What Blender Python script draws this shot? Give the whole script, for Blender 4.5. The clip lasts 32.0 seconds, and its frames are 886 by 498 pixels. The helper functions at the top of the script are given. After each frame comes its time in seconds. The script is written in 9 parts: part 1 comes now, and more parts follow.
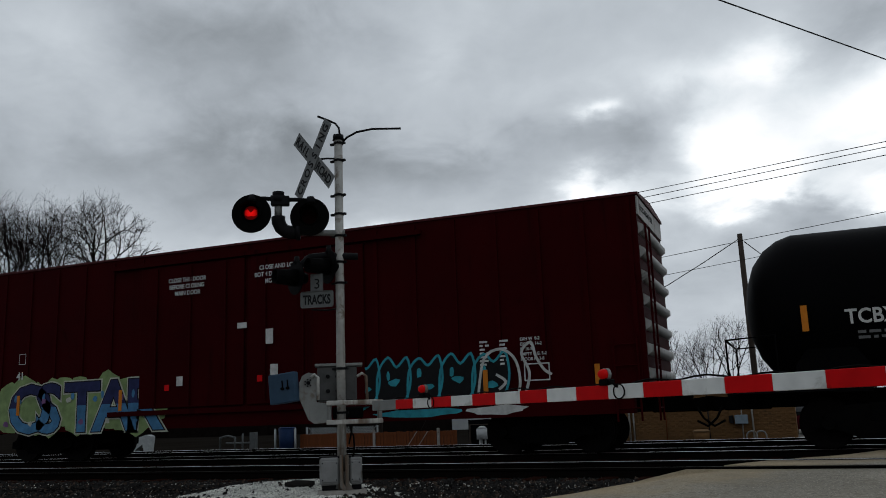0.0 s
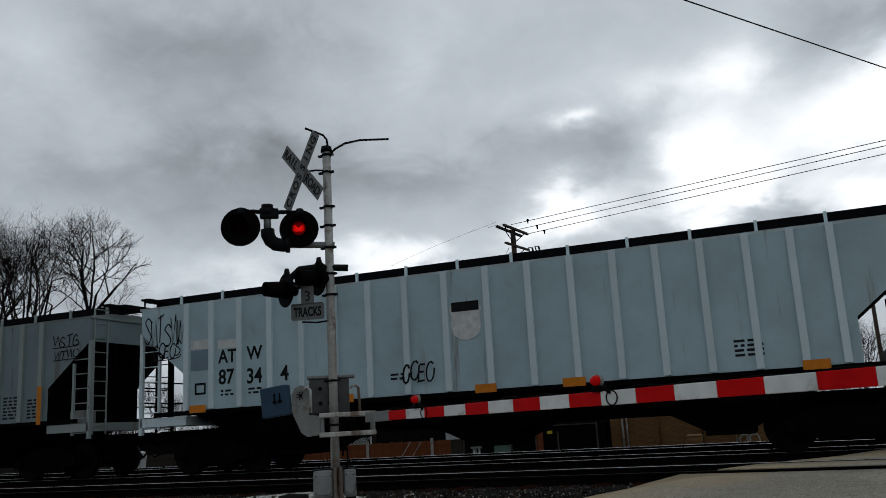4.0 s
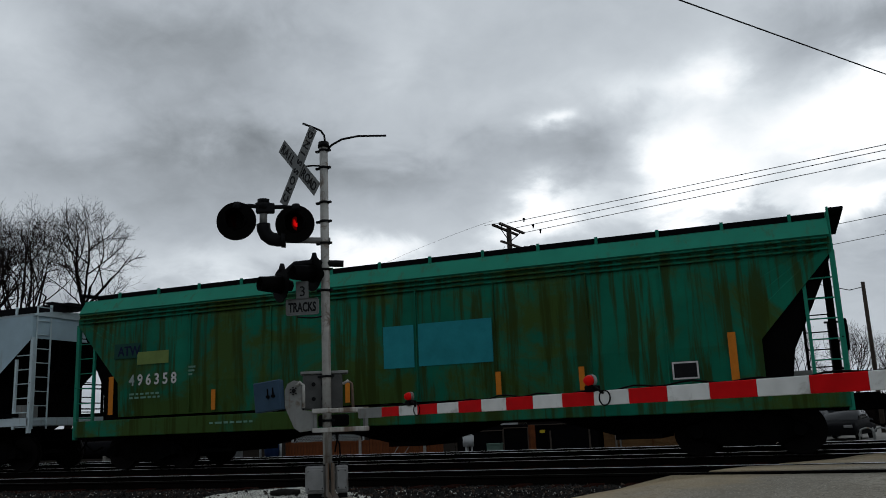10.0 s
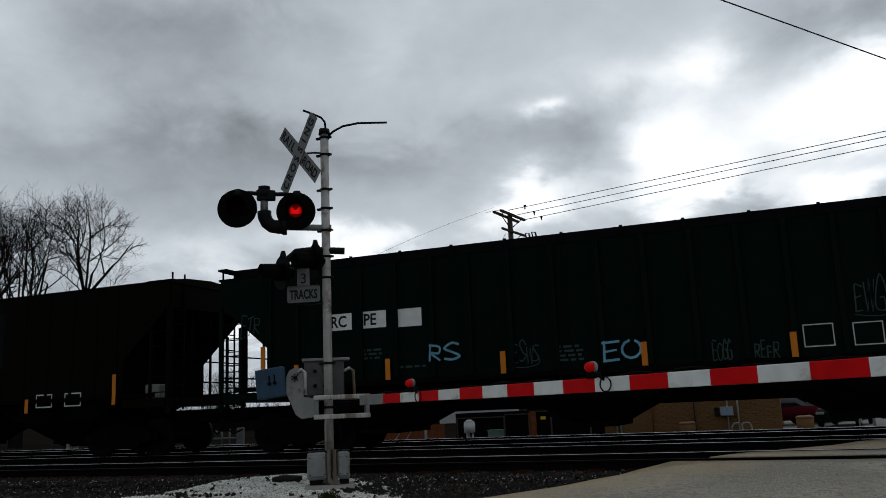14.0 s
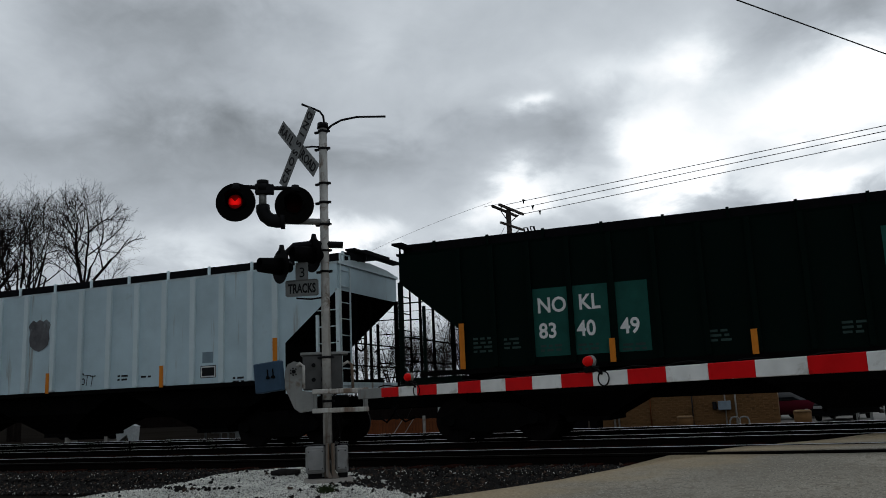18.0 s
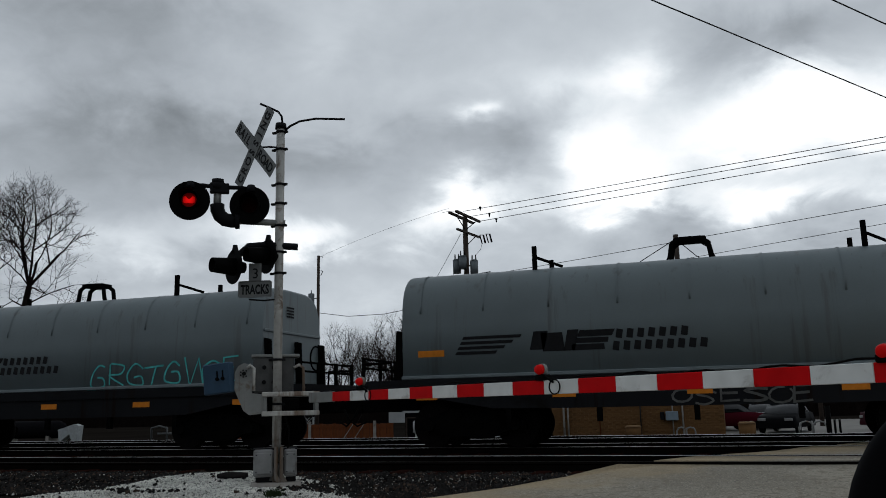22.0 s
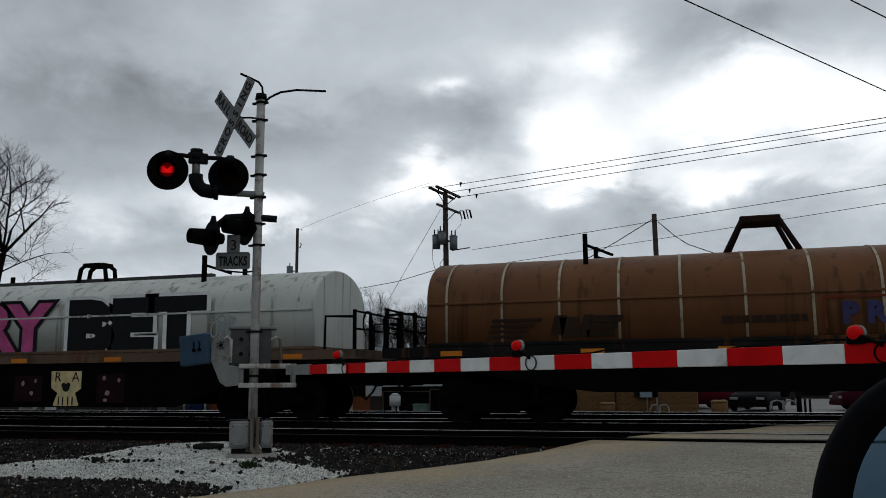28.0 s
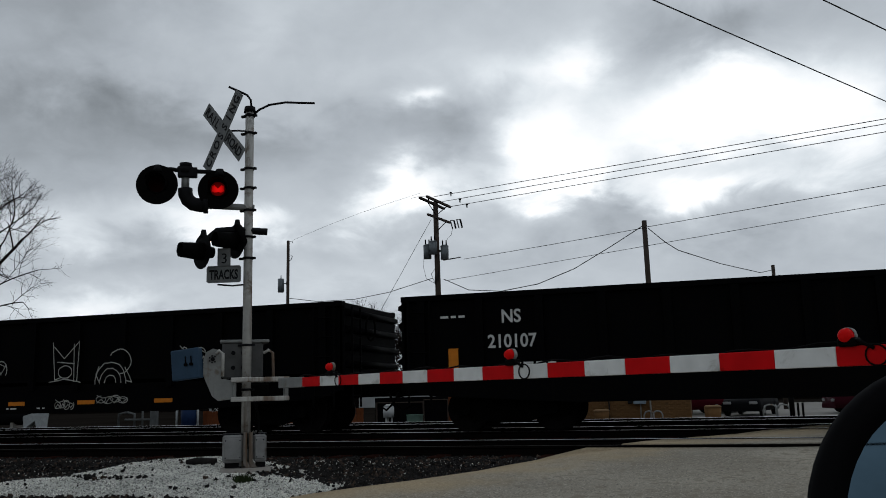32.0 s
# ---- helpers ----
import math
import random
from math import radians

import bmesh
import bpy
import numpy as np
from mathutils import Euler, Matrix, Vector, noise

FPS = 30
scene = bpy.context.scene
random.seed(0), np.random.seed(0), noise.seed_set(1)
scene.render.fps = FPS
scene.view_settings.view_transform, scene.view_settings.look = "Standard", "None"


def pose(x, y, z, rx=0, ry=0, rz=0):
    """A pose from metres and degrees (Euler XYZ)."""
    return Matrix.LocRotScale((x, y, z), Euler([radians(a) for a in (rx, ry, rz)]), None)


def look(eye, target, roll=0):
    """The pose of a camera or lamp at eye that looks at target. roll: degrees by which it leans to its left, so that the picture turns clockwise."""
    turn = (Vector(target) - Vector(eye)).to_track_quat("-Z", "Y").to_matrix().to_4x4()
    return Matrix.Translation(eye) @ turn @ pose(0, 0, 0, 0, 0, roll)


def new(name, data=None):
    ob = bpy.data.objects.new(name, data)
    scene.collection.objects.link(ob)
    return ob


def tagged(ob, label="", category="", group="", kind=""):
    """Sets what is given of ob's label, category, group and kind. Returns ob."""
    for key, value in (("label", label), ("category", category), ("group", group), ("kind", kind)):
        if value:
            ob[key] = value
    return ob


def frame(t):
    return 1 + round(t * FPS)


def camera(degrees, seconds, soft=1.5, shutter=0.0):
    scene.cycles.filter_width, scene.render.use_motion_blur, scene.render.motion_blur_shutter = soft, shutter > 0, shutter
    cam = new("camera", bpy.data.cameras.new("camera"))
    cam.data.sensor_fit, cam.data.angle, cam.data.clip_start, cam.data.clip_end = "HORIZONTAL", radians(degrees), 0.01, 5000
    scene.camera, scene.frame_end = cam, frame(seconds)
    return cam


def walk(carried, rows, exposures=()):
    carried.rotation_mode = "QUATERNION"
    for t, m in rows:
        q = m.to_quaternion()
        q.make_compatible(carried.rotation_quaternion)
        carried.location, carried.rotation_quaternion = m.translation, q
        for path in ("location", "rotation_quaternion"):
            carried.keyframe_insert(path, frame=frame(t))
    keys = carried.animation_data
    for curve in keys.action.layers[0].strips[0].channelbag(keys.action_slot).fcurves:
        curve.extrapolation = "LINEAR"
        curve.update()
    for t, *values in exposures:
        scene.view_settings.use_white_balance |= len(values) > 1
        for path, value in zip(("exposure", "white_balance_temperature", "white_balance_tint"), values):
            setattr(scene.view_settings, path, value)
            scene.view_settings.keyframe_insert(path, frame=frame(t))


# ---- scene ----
cam = camera(55.2, 32.0, soft=0.93, shutter=0.0)
PATH = [
    (0, pose(0, 0, 0.844, 101.07, 1.99, 22.62)), (0.5, pose(0, 0, 0.844, 101.29, 2.27, 22.46)), (1, pose(0, 0, 0.844, 101.39, 2.45, 22.44)),
    (1.5, pose(0, 0, 0.844, 101.40, 2.59, 22.43)), (2, pose(0, 0, 0.844, 101.48, 2.74, 22.39)), (2.5, pose(0, 0, 0.844, 101.52, 2.89, 22.34)),
    (3, pose(0, 0, 0.844, 101.57, 3.03, 22.30)), (3.5, pose(0, 0, 0.844, 101.63, 3.13, 22.24)), (5.5, pose(0, 0, 0.844, 101.92, 3.23, 21.98)),
    (6, pose(0, 0, 0.844, 101.98, 3.22, 21.91)), (6.5, pose(0, 0, 0.844, 102.03, 3.30, 21.88)), (7, pose(0, 0, 0.844, 102.06, 3.43, 21.85)),
    (7.5, pose(0, 0, 0.844, 102.09, 3.40, 21.83)), (8, pose(0, 0, 0.844, 102.10, 3.49, 21.84)), (8.5, pose(0, 0, 0.844, 102.06, 3.47, 21.80)),
    (9, pose(0, 0, 0.844, 101.77, 2.50, 21.70)), (9.5, pose(0, 0, 0.844, 101.58, 2.17, 21.64)), (10, pose(0, 0, 0.844, 101.51, 2.32, 21.70)),
    (10.5, pose(0, 0, 0.844, 101.46, 2.31, 21.70)), (11, pose(0, 0, 0.844, 101.24, 2.23, 21.72)), (11.5, pose(0, 0, 0.844, 101.11, 2.20, 21.74)),
    (12, pose(0, 0, 0.844, 101.05, 2.26, 21.75)), (12.5, pose(0, 0, 0.844, 100.94, 2.40, 21.80)), (13, pose(0, 0, 0.844, 100.82, 2.24, 21.75)),
    (13.5, pose(0, 0, 0.844, 100.71, 2.24, 21.75)), (14, pose(0, 0, 0.844, 100.64, 2.38, 21.78)), (14.5, pose(0, 0, 0.844, 100.61, 2.46, 21.82)),
    (16.5, pose(0, 0, 0.844, 100.34, 2.47, 21.76)), (17, pose(0, 0, 0.844, 100.30, 2.38, 21.72)), (17.5, pose(0, 0, 0.844, 100.25, 2.39, 21.69)),
    (18, pose(0, 0, 0.844, 100.24, 2.34, 21.67)), (18.5, pose(0, 0, 0.844, 100.20, 2.42, 21.63)), (19, pose(0, 0, 0.844, 100.20, 2.33, 21.59)),
    (19.5, pose(0, 0, 0.844, 100.17, 2.43, 21.56)), (20, pose(0, 0, 0.844, 100.15, 2.34, 21.47)), (20.5, pose(0, 0, 0.844, 100.04, 1.67, 20.61)),
    (21, pose(0, 0, 0.844, 99.95, 1.21, 19.68)), (21.5, pose(0, 0, 0.844, 100.06, 1.23, 19.05)), (22, pose(0, 0, 0.844, 100.51, 1.25, 18.43)),
    (22.5, pose(0, 0, 0.844, 100.68, 1.31, 18.21)), (23, pose(0, 0, 0.844, 100.65, 1.34, 18.20)), (23.5, pose(0, 0, 0.844, 100.62, 1.36, 18.15)),
    (24, pose(0, 0, 0.844, 100.43, 1.12, 17.53)), (24.5, pose(0, 0, 0.844, 99.60, 0.67, 17.21)), (25, pose(0, 0, 0.844, 98.97, 0.42, 17.06)),
    (25.5, pose(0, 0, 0.844, 98.93, 0.37, 17.02)), (27.5, pose(0, 0, 0.844, 98.84, 0.41, 16.92)), (28, pose(0, 0, 0.844, 98.81, 0.43, 16.88)),
    (28.5, pose(0, 0, 0.844, 98.81, 0.39, 16.84)), (29, pose(0, 0, 0.844, 98.79, 0.45, 16.85)), (29.5, pose(0, 0, 0.844, 98.78, 0.47, 16.84)),
    (30, pose(0, 0, 0.844, 98.76, 0.48, 16.83)), (30.5, pose(0, 0, 0.844, 98.73, 0.51, 16.81)), (31, pose(0, 0, 0.844, 98.73, 0.50, 16.80)),
    (31.5, pose(0, 0, 0.844, 98.79, 0.56, 16.78)), (32, pose(0, 0, 0.844, 99.47, 1.46, 16.44)),
]
walk(cam, PATH)

# ---- sky, sun, world ----
SUN_AZ, SUN_EL = 10.0, 21.0   # degrees: right of the view over the tracks, height
world = bpy.data.worlds.new("world")
scene.world = world
world.use_nodes = True
wn = world.node_tree.nodes
wsky = wn.new("ShaderNodeTexSky")
wsky.sky_type, wsky.sun_disc = "NISHITA", False
wsky.sun_elevation, wsky.sun_rotation = radians(SUN_EL), radians(SUN_AZ)
world.node_tree.links.new(wsky.outputs[0], wn["Background"].inputs[0])
wn["Background"].inputs[1].default_value = 0.06
sun = new("sun", bpy.data.lights.new("sun", "SUN"))
sun.data.energy, sun.data.angle, sun.data.color = 0.7, radians(18), (1.0, 0.96, 0.9)
sa, se = radians(SUN_AZ), radians(SUN_EL)
sun.matrix_world = look((300 * math.sin(sa) * math.cos(se), 300 * math.cos(sa) * math.cos(se), 300 * math.sin(se)), (0, 0, 0))


class Nodes:
    """Short hand for building a node tree."""

    def __init__(self, tree):
        self.tree = tree

    def add(self, kind, **values):
        n = self.tree.nodes.new(kind)
        for k, v in values.items():
            setattr(n, k, v)
        return n

    def put(self, sock, v):
        if isinstance(v, bpy.types.NodeSocket):
            self.tree.links.new(v, sock)
        elif v is not None:
            sock.default_value = v

    def math(self, op, a, b=None, c=None, clamp=False):
        n = self.add("ShaderNodeMath", operation=op, use_clamp=clamp)
        for s, v in zip(n.inputs, (a, b, c)):
            self.put(s, v)
        return n.outputs[0]

    def vec(self, op, a, b=None):
        n = self.add("ShaderNodeVectorMath", operation=op)
        self.put(n.inputs[0], a)
        if op == "SCALE":
            self.put(n.inputs[3], b)
        else:
            self.put(n.inputs[1], b)
        return n.outputs[1] if op in ("LENGTH", "DOT_PRODUCT") else n.outputs[0]

    def noise(self, vector, scale, detail=4.0, rough=0.55, dist=0.0):
        n = self.add("ShaderNodeTexNoise")
        self.put(n.inputs["Vector"], vector)
        self.put(n.inputs["Scale"], scale)
        self.put(n.inputs["Detail"], detail)
        self.put(n.inputs["Roughness"], rough)
        self.put(n.inputs["Distortion"], dist)
        return n.outputs[0]

    def ramp(self, fac, stops):
        n = self.add("ShaderNodeValToRGB")
        self.put(n.inputs[0], fac)
        e = n.color_ramp.elements
        while len(e) < len(stops):
            e.new(0.5)
        for el, (p, c) in zip(e, stops):
            el.position, el.color = p, (*c, 1)
        return n.outputs[0]

    def mix(self, fac, a, b, blend="MIX"):
        n = self.add("ShaderNodeMix", data_type="RGBA", blend_type=blend)
        self.put(n.inputs[0], fac)
        for s, v in ((n.inputs[6], a), (n.inputs[7], b)):
            self.put(s, (*v, 1) if isinstance(v, tuple) and len(v) == 3 else v)
        return n.outputs[2]

    def smooth(self, v, lo, hi):
        n = self.add("ShaderNodeMapRange", interpolation_type="SMOOTHSTEP")
        self.put(n.inputs[0], v)
        n.inputs[1].default_value, n.inputs[2].default_value = lo, hi
        return n.outputs[0]


# breaks in the cloud and darker masses: azimuth, elevation, half widths (degrees), brightness added
BREAKS = (
    (-49.3, 24.4, 3.4, 2.3, 0.12), (-24.2, 24.6, 2.7, 1.9, 0.10), (-13.7, 20.2, 1.8, 0.7, 0.34), (-15.5, 13.8, 2.7, 1.4, 0.30), (-26.9, 11.3, 6.1, 1.3, 0.44),
    (-38.5, 10.4, 5.0, 1.7, 0.30), (-47.6, 11.4, 3.4, 2.3, 0.14), (-6.4, 21.3, 3.4, 1.9, 0.20), (-2.2, 21.8, 2.3, 2.3, 0.30), (-4.9, 17.0, 2.6, 2.4, 0.28),
    (2.9, 16.6, 8.4, 3.0, 0.35), (7.4, 19.0, 3.8, 2.3, 0.40), (5.0, 12.6, 4.6, 1.1, 0.40), (-5.2, 13.9, 3.8, 1.7, 0.42), (-12.3, 14.5, 2.7, 1.1, 0.22),
    (-16.8, 12.2, 1.9, 2.3, 0.30), (-35.1, 5.6, 6.0, 1.6, 0.40), (14.0, 16.0, 5.0, 4.0, 0.35), (-20.0, 7.0, 9.0, 2.0, 0.18),
)
MASSES = (
    (-38.7, 24.7, 7.3, 2.3, -0.07), (-20.0, 25.7, 5.3, 1.9, -0.02), (-11.0, 22.6, 5.7, 1.6, 0.05), (-44.0, 17.0, 7.6, 2.3, -0.07), (-26.4, 16.6, 6.9, 2.0, -0.13),
    (-34.1, 17.4, 6.2, 2.4, -0.10), (-11.0, 17.4, 4.2, 2.3, -0.15), (-16.3, 18.9, 3.4, 1.5, -0.10), (-0.1, 11.5, 3.4, 1.1, -0.11), (-5.7, 9.1, 4.6, 1.1, -0.05),
    (3.5, 21.8, 4.6, 1.5, -0.12), (8.0, 21.2, 1.9, 1.5, -0.14), (0.6, 24.1, 3.1, 1.0, -0.10), (7.8, 8.4, 7.6, 1.7, -0.08), (10.4, 22.2, 7.6, 2.3, -0.12),
)


def sky_dome():
    """The overcast: one drifting layer of cloud that gives off the sky's light."""
    mat = bpy.data.materials.new("overcast")
    mat.use_nodes = True
    g = Nodes(mat.node_tree)
    mat.node_tree.nodes.clear()
    co = g.add("ShaderNodeTexCoord").outputs["Object"]
    d = g.vec("NORMALIZE", co)
    sep = g.add("ShaderNodeSeparateXYZ")
    g.put(sep.inputs[0], d)
    x, y, z = sep.outputs
    lift = g.math("ADD", g.math("MAXIMUM", z, 0.0), 0.42)
    flat = g.add("ShaderNodeCombineXYZ")
    g.put(flat.inputs[0], g.math("DIVIDE", x, lift))
    g.put(flat.inputs[1], g.math("DIVIDE", y, lift))
    n1 = g.noise(flat.outputs[0], 2.6, 7, 0.5, 0.3)
    n2 = g.noise(g.vec("ADD", flat.outputs[0], (7.3, 2.1, 0)), 6.0, 8, 0.55, 0.4)
    n3 = g.noise(g.vec("ADD", flat.outputs[0], (3.1, 5.7, 0)), 4.2, 8, 0.55)
    n4 = g.noise(g.vec("ADD", flat.outputs[0], (1.9, 8.3, 0)), 17.0, 7, 0.6, 0.5)
    az = g.math("MULTIPLY", g.math("ARCTAN2", x, y), 57.2958)
    el = g.math("MULTIPLY", g.math("ARCSINE", z), 57.2958)
    az = g.math("ADD", az, g.math("MULTIPLY", g.math("SUBTRACT", n3, 0.5), 10.0))
    el = g.math("ADD", el, g.math("MULTIPLY", g.math("SUBTRACT", n2, 0.5), 6.5))
    # light falls off away from the sun's side
    side = g.vec("DOT_PRODUCT", d, (math.sin(sa) * math.cos(se), math.cos(sa) * math.cos(se), math.sin(se)))
    total = g.math("MULTIPLY_ADD", g.smooth(side, 0.72, 1.0), 0.10, g.math("MULTIPLY_ADD", g.smooth(side, -0.7, 0.4), 0.07, 0.30))
    for a0, e0, wa, we, amp in BREAKS + MASSES:
        u = g.math("DIVIDE", g.math("SUBTRACT", az, a0), wa)
        v = g.math("DIVIDE", g.math("SUBTRACT", el, e0), we)
        r = g.math("ADD", g.math("MULTIPLY", u, u), g.math("MULTIPLY", v, v))
        total = g.math("MULTIPLY_ADD", g.math("EXPONENT", g.math("MULTIPLY", r, -1.0)), amp, total)
    ragged = g.math("MULTIPLY", g.math("SUBTRACT", n1, 0.5), 0.34)
    ragged = g.math("ADD", ragged, g.math("MULTIPLY", g.math("SUBTRACT", n2, 0.5), 0.30))
    ragged = g.math("ADD", ragged, g.math("MULTIPLY", g.math("SUBTRACT", n4, 0.5), 0.10))
    thick = g.math("ADD", total, ragged)
    # thin cloud lets the light through in crisp-edged breaks
    total = g.math("MULTIPLY_ADD", g.smooth(thick, 0.08, 0.54), 0.36, 0.215)
    total = g.math("MULTIPLY_ADD", g.smooth(thick, 0.46, 1.02), 0.62, total)
    tint = g.ramp(total, ((0.0, (0.87, 0.98, 1.08)), (0.45, (0.89, 0.98, 1.08)), (0.8, (0.93, 1, 1.06)), (1.0, (0.97, 1, 1.03))))
    em = g.add("ShaderNodeEmission")
    g.put(em.inputs[0], tint)
    g.put(em.inputs[1], total)
    out = g.add("ShaderNodeOutputMaterial")
    g.put(out.inputs[0], em.outputs[0])
    bm = bmesh.new()
    bmesh.ops.create_uvsphere(bm, u_segments=48, v_segments=24, radius=1800)
    bmesh.ops.delete(bm, geom=[v for v in bm.verts if v.co.z < -300], context="VERTS")
    for f in bm.faces:
        f.smooth = True
        f.normal_flip()
    me = bpy.data.meshes.new("sky_backdrop")
    bm.to_mesh(me)
    bm.free()
    me.materials.append(mat)
    return tagged(new("sky_backdrop", me), "grey overcast sky with bright breaks in the drifting cloud", "sky", kind="structure")


sky_backdrop = sky_dome()


# ---- materials ----
MATS = {}


def material(name, color, rough=0.6, metal=0.0, var=0.25, scale=3.0, bump=0.1, grime=None, streak=None, spec=0.08, grain=40.0, speck=None, smear=None):
    """A surface with grain, stains at a second scale and fine relief. grime: (colour, amount) in blotches;
    streak: (colour, amount) in runs down the sides."""
    if name in MATS:
        return MATS[name]
    mat = bpy.data.materials.new(name)
    mat.use_nodes = True
    g = Nodes(mat.node_tree)
    bsdf = mat.node_tree.nodes["Principled BSDF"]
    co = g.add("ShaderNodeTexCoord").outputs["Object"]
    rnd = g.add("ShaderNodeObjectInfo").outputs["Random"]
    big = g.noise(co, scale, 5, 0.6)
    small = g.noise(co, grain, 3, 0.6)
    c = tuple(color)
    lo = tuple(v * (1 - var) for v in c)
    hi = tuple(min(1, v * (1 + var)) for v in c)
    col = g.ramp(big, ((0.3, lo), (0.7, hi)))
    col = g.mix(g.math("MULTIPLY", small, 0.35), col, tuple(v * 0.7 for v in c))
    if grime:
        m = g.smooth(g.noise(co, scale * 0.7, 7, 0.68, 0.5), 0.63 - 0.27 * grime[1], 0.78 - 0.27 * grime[1])
        col = g.mix(g.math("MULTIPLY", m, 0.9), col, grime[0])
    if streak:
        mp = g.add("ShaderNodeMapping")
        mp.inputs["Scale"].default_value = (4.5, 4.5, 0.28)
        g.put(mp.inputs[0], co)
        m = g.smooth(g.noise(mp.outputs[0], 1.0, 6, 0.62), 0.62 - 0.27 * streak[1], 0.76 - 0.27 * streak[1])
        col = g.mix(g.math("MULTIPLY", m, 0.85), col, streak[0])
    if smear:
        # soot in uneven level smears
        mp = g.add("ShaderNodeMapping")
        mp.inputs["Scale"].default_value = (0.9, 0.9, 2.0)
        g.put(mp.inputs[0], co)
        m = g.smooth(g.noise(mp.outputs[0], 1.8, 8, 0.68, 0.5), 0.62 - 0.27 * smear[1], 0.72 - 0.27 * smear[1])
        col = g.mix(g.math("MULTIPLY", m, 0.93), col, smear[0])
    if speck:
        # coarse pieces of another colour in the surface
        for seed, (sc_, amount, scale_) in enumerate(speck):
            m = g.smooth(g.noise(g.vec("ADD", co, (seed * 3.7, 1.3, 0)), scale_, 2, 0.5), 0.66 - 0.2 * amount, 0.70 - 0.2 * amount)
            col = g.mix(m, col, sc_)
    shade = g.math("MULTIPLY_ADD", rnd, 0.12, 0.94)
    col = g.mix(1.0, col, shade, "MULTIPLY")
    g.put(bsdf.inputs["Base Color"], col)
    g.put(bsdf.inputs["Roughness"], g.math("MULTIPLY_ADD", big, 0.25, max(0.05, rough - 0.12)))
    bsdf.inputs["Metallic"].default_value = metal
    bsdf.inputs["Specular IOR Level"].default_value = spec
    if bump:
        b = g.add("ShaderNodeBump")
        b.inputs["Strength"].default_value, b.inputs["Distance"].default_value = bump, 0.02
        g.put(b.inputs["Height"], g.math("ADD", small, big))
        g.put(bsdf.inputs["Normal"], b.outputs[0])
    MATS[name] = mat
    return mat


def glow(name, color, power):
    if name not in MATS:
        mat = bpy.data.materials.new(name)
        mat.use_nodes = True
        b = mat.node_tree.nodes["Principled BSDF"]
        b.inputs["Base Color"].default_value = (*color, 1)
        b.inputs["Emission Color"].default_value = (*color, 1)
        b.inputs["Emission Strength"].default_value = power
        b.inputs["Roughness"].default_value = 0.5
        b.inputs["Specular IOR Level"].default_value = 0.05
        MATS[name] = mat
    return MATS[name]


def halo(name, color, power, r0):
    """Red glass lit from within, brightest at its middle."""
    mat = glow(name, color, power)
    g = Nodes(mat.node_tree)
    d = g.vec("LENGTH", g.add("ShaderNodeTexCoord").outputs["Object"])
    k = g.math("DIVIDE", d, r0)
    fall = g.math("EXPONENT", g.math("MULTIPLY", g.math("MULTIPLY", k, k), -1.0))
    g.put(mat.node_tree.nodes["Principled BSDF"].inputs["Emission Strength"], g.math("MULTIPLY", fall, power))
    return mat


RUST = (0.11, 0.042, 0.018)
SOOT = (0.025, 0.023, 0.021)
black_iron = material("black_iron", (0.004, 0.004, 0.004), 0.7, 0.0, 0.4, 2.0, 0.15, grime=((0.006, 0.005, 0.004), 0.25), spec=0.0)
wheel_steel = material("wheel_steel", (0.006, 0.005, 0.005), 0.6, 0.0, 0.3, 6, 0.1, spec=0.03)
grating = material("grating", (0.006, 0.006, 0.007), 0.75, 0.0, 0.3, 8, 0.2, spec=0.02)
galvanised = material("galvanised", (0.24, 0.245, 0.235), 0.55, 0.35, 0.22, 3.5, 0.12, grime=((0.16, 0.13, 0.1), 0.3), streak=((0.14, 0.09, 0.055), 0.25))
mast_paint = material("mast_paint", (0.46, 0.45, 0.42), 0.6, 0.0, 0.25, 5, 0.1, grime=((0.15, 0.11, 0.08), 0.5), streak=((0.12, 0.07, 0.04), 0.45), spec=0.1)
black_paint = material("black_paint", (0.003, 0.003, 0.003), 0.6, 0.0, 0.3, 4, 0.05, spec=0.03)
dark_steel = material("dark_steel", (0.010, 0.010, 0.011), 0.55, 0.0, 0.3, 5, 0.08, spec=0.06)
# white sign faces in dark grey: the backlit shade is in this colour
sign_backlit_white = material("sign_backlit_white", (0.165, 0.172, 0.17), 0.5, 0.0, 0.18, 6, 0.04, grime=((0.2, 0.19, 0.17), 0.3))
arm_white = material("arm_white", (0.74, 0.75, 0.73), 0.5, 0.0, 0.12, 5, 0.03, grime=((0.44, 0.43, 0.4), 0.2), spec=0.1)
arm_red = material("arm_red", (0.60, 0.006, 0.008), 0.5, 0.0, 0.15, 5, 0.03, grime=((0.36, 0.006, 0.006), 0.2), spec=0.05)
lens_red = material("lens_red", (0.010, 0.0004, 0.0004), 0.6, 0.0, 0.15, 8, 0.02, spec=0.02)
red_on = halo("red_on", (0.60, 0.004, 0.004), 1.3, .075)
red_dim = halo("red_dim", (0.16, 0.0008, 0.001), .55, .085)
red_arm = glow("red_arm", (0.50, 0.005, 0.005), 0.10)
reflect_orange = material("reflect_orange", (0.62, 0.20, 0.02), 0.35, 0.0, 0.12, 9, 0.02)
letter_white = material("letter_white", (0.62, 0.62, 0.6), 0.6, 0.0, 0.2, 7, 0.03)
letter_black = material("letter_black", (0.012, 0.012, 0.013), 0.6, 0.0, 0.2, 7, 0.03)
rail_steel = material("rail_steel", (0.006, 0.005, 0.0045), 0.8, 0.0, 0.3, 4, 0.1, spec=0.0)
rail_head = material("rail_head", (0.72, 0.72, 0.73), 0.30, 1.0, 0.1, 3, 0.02)
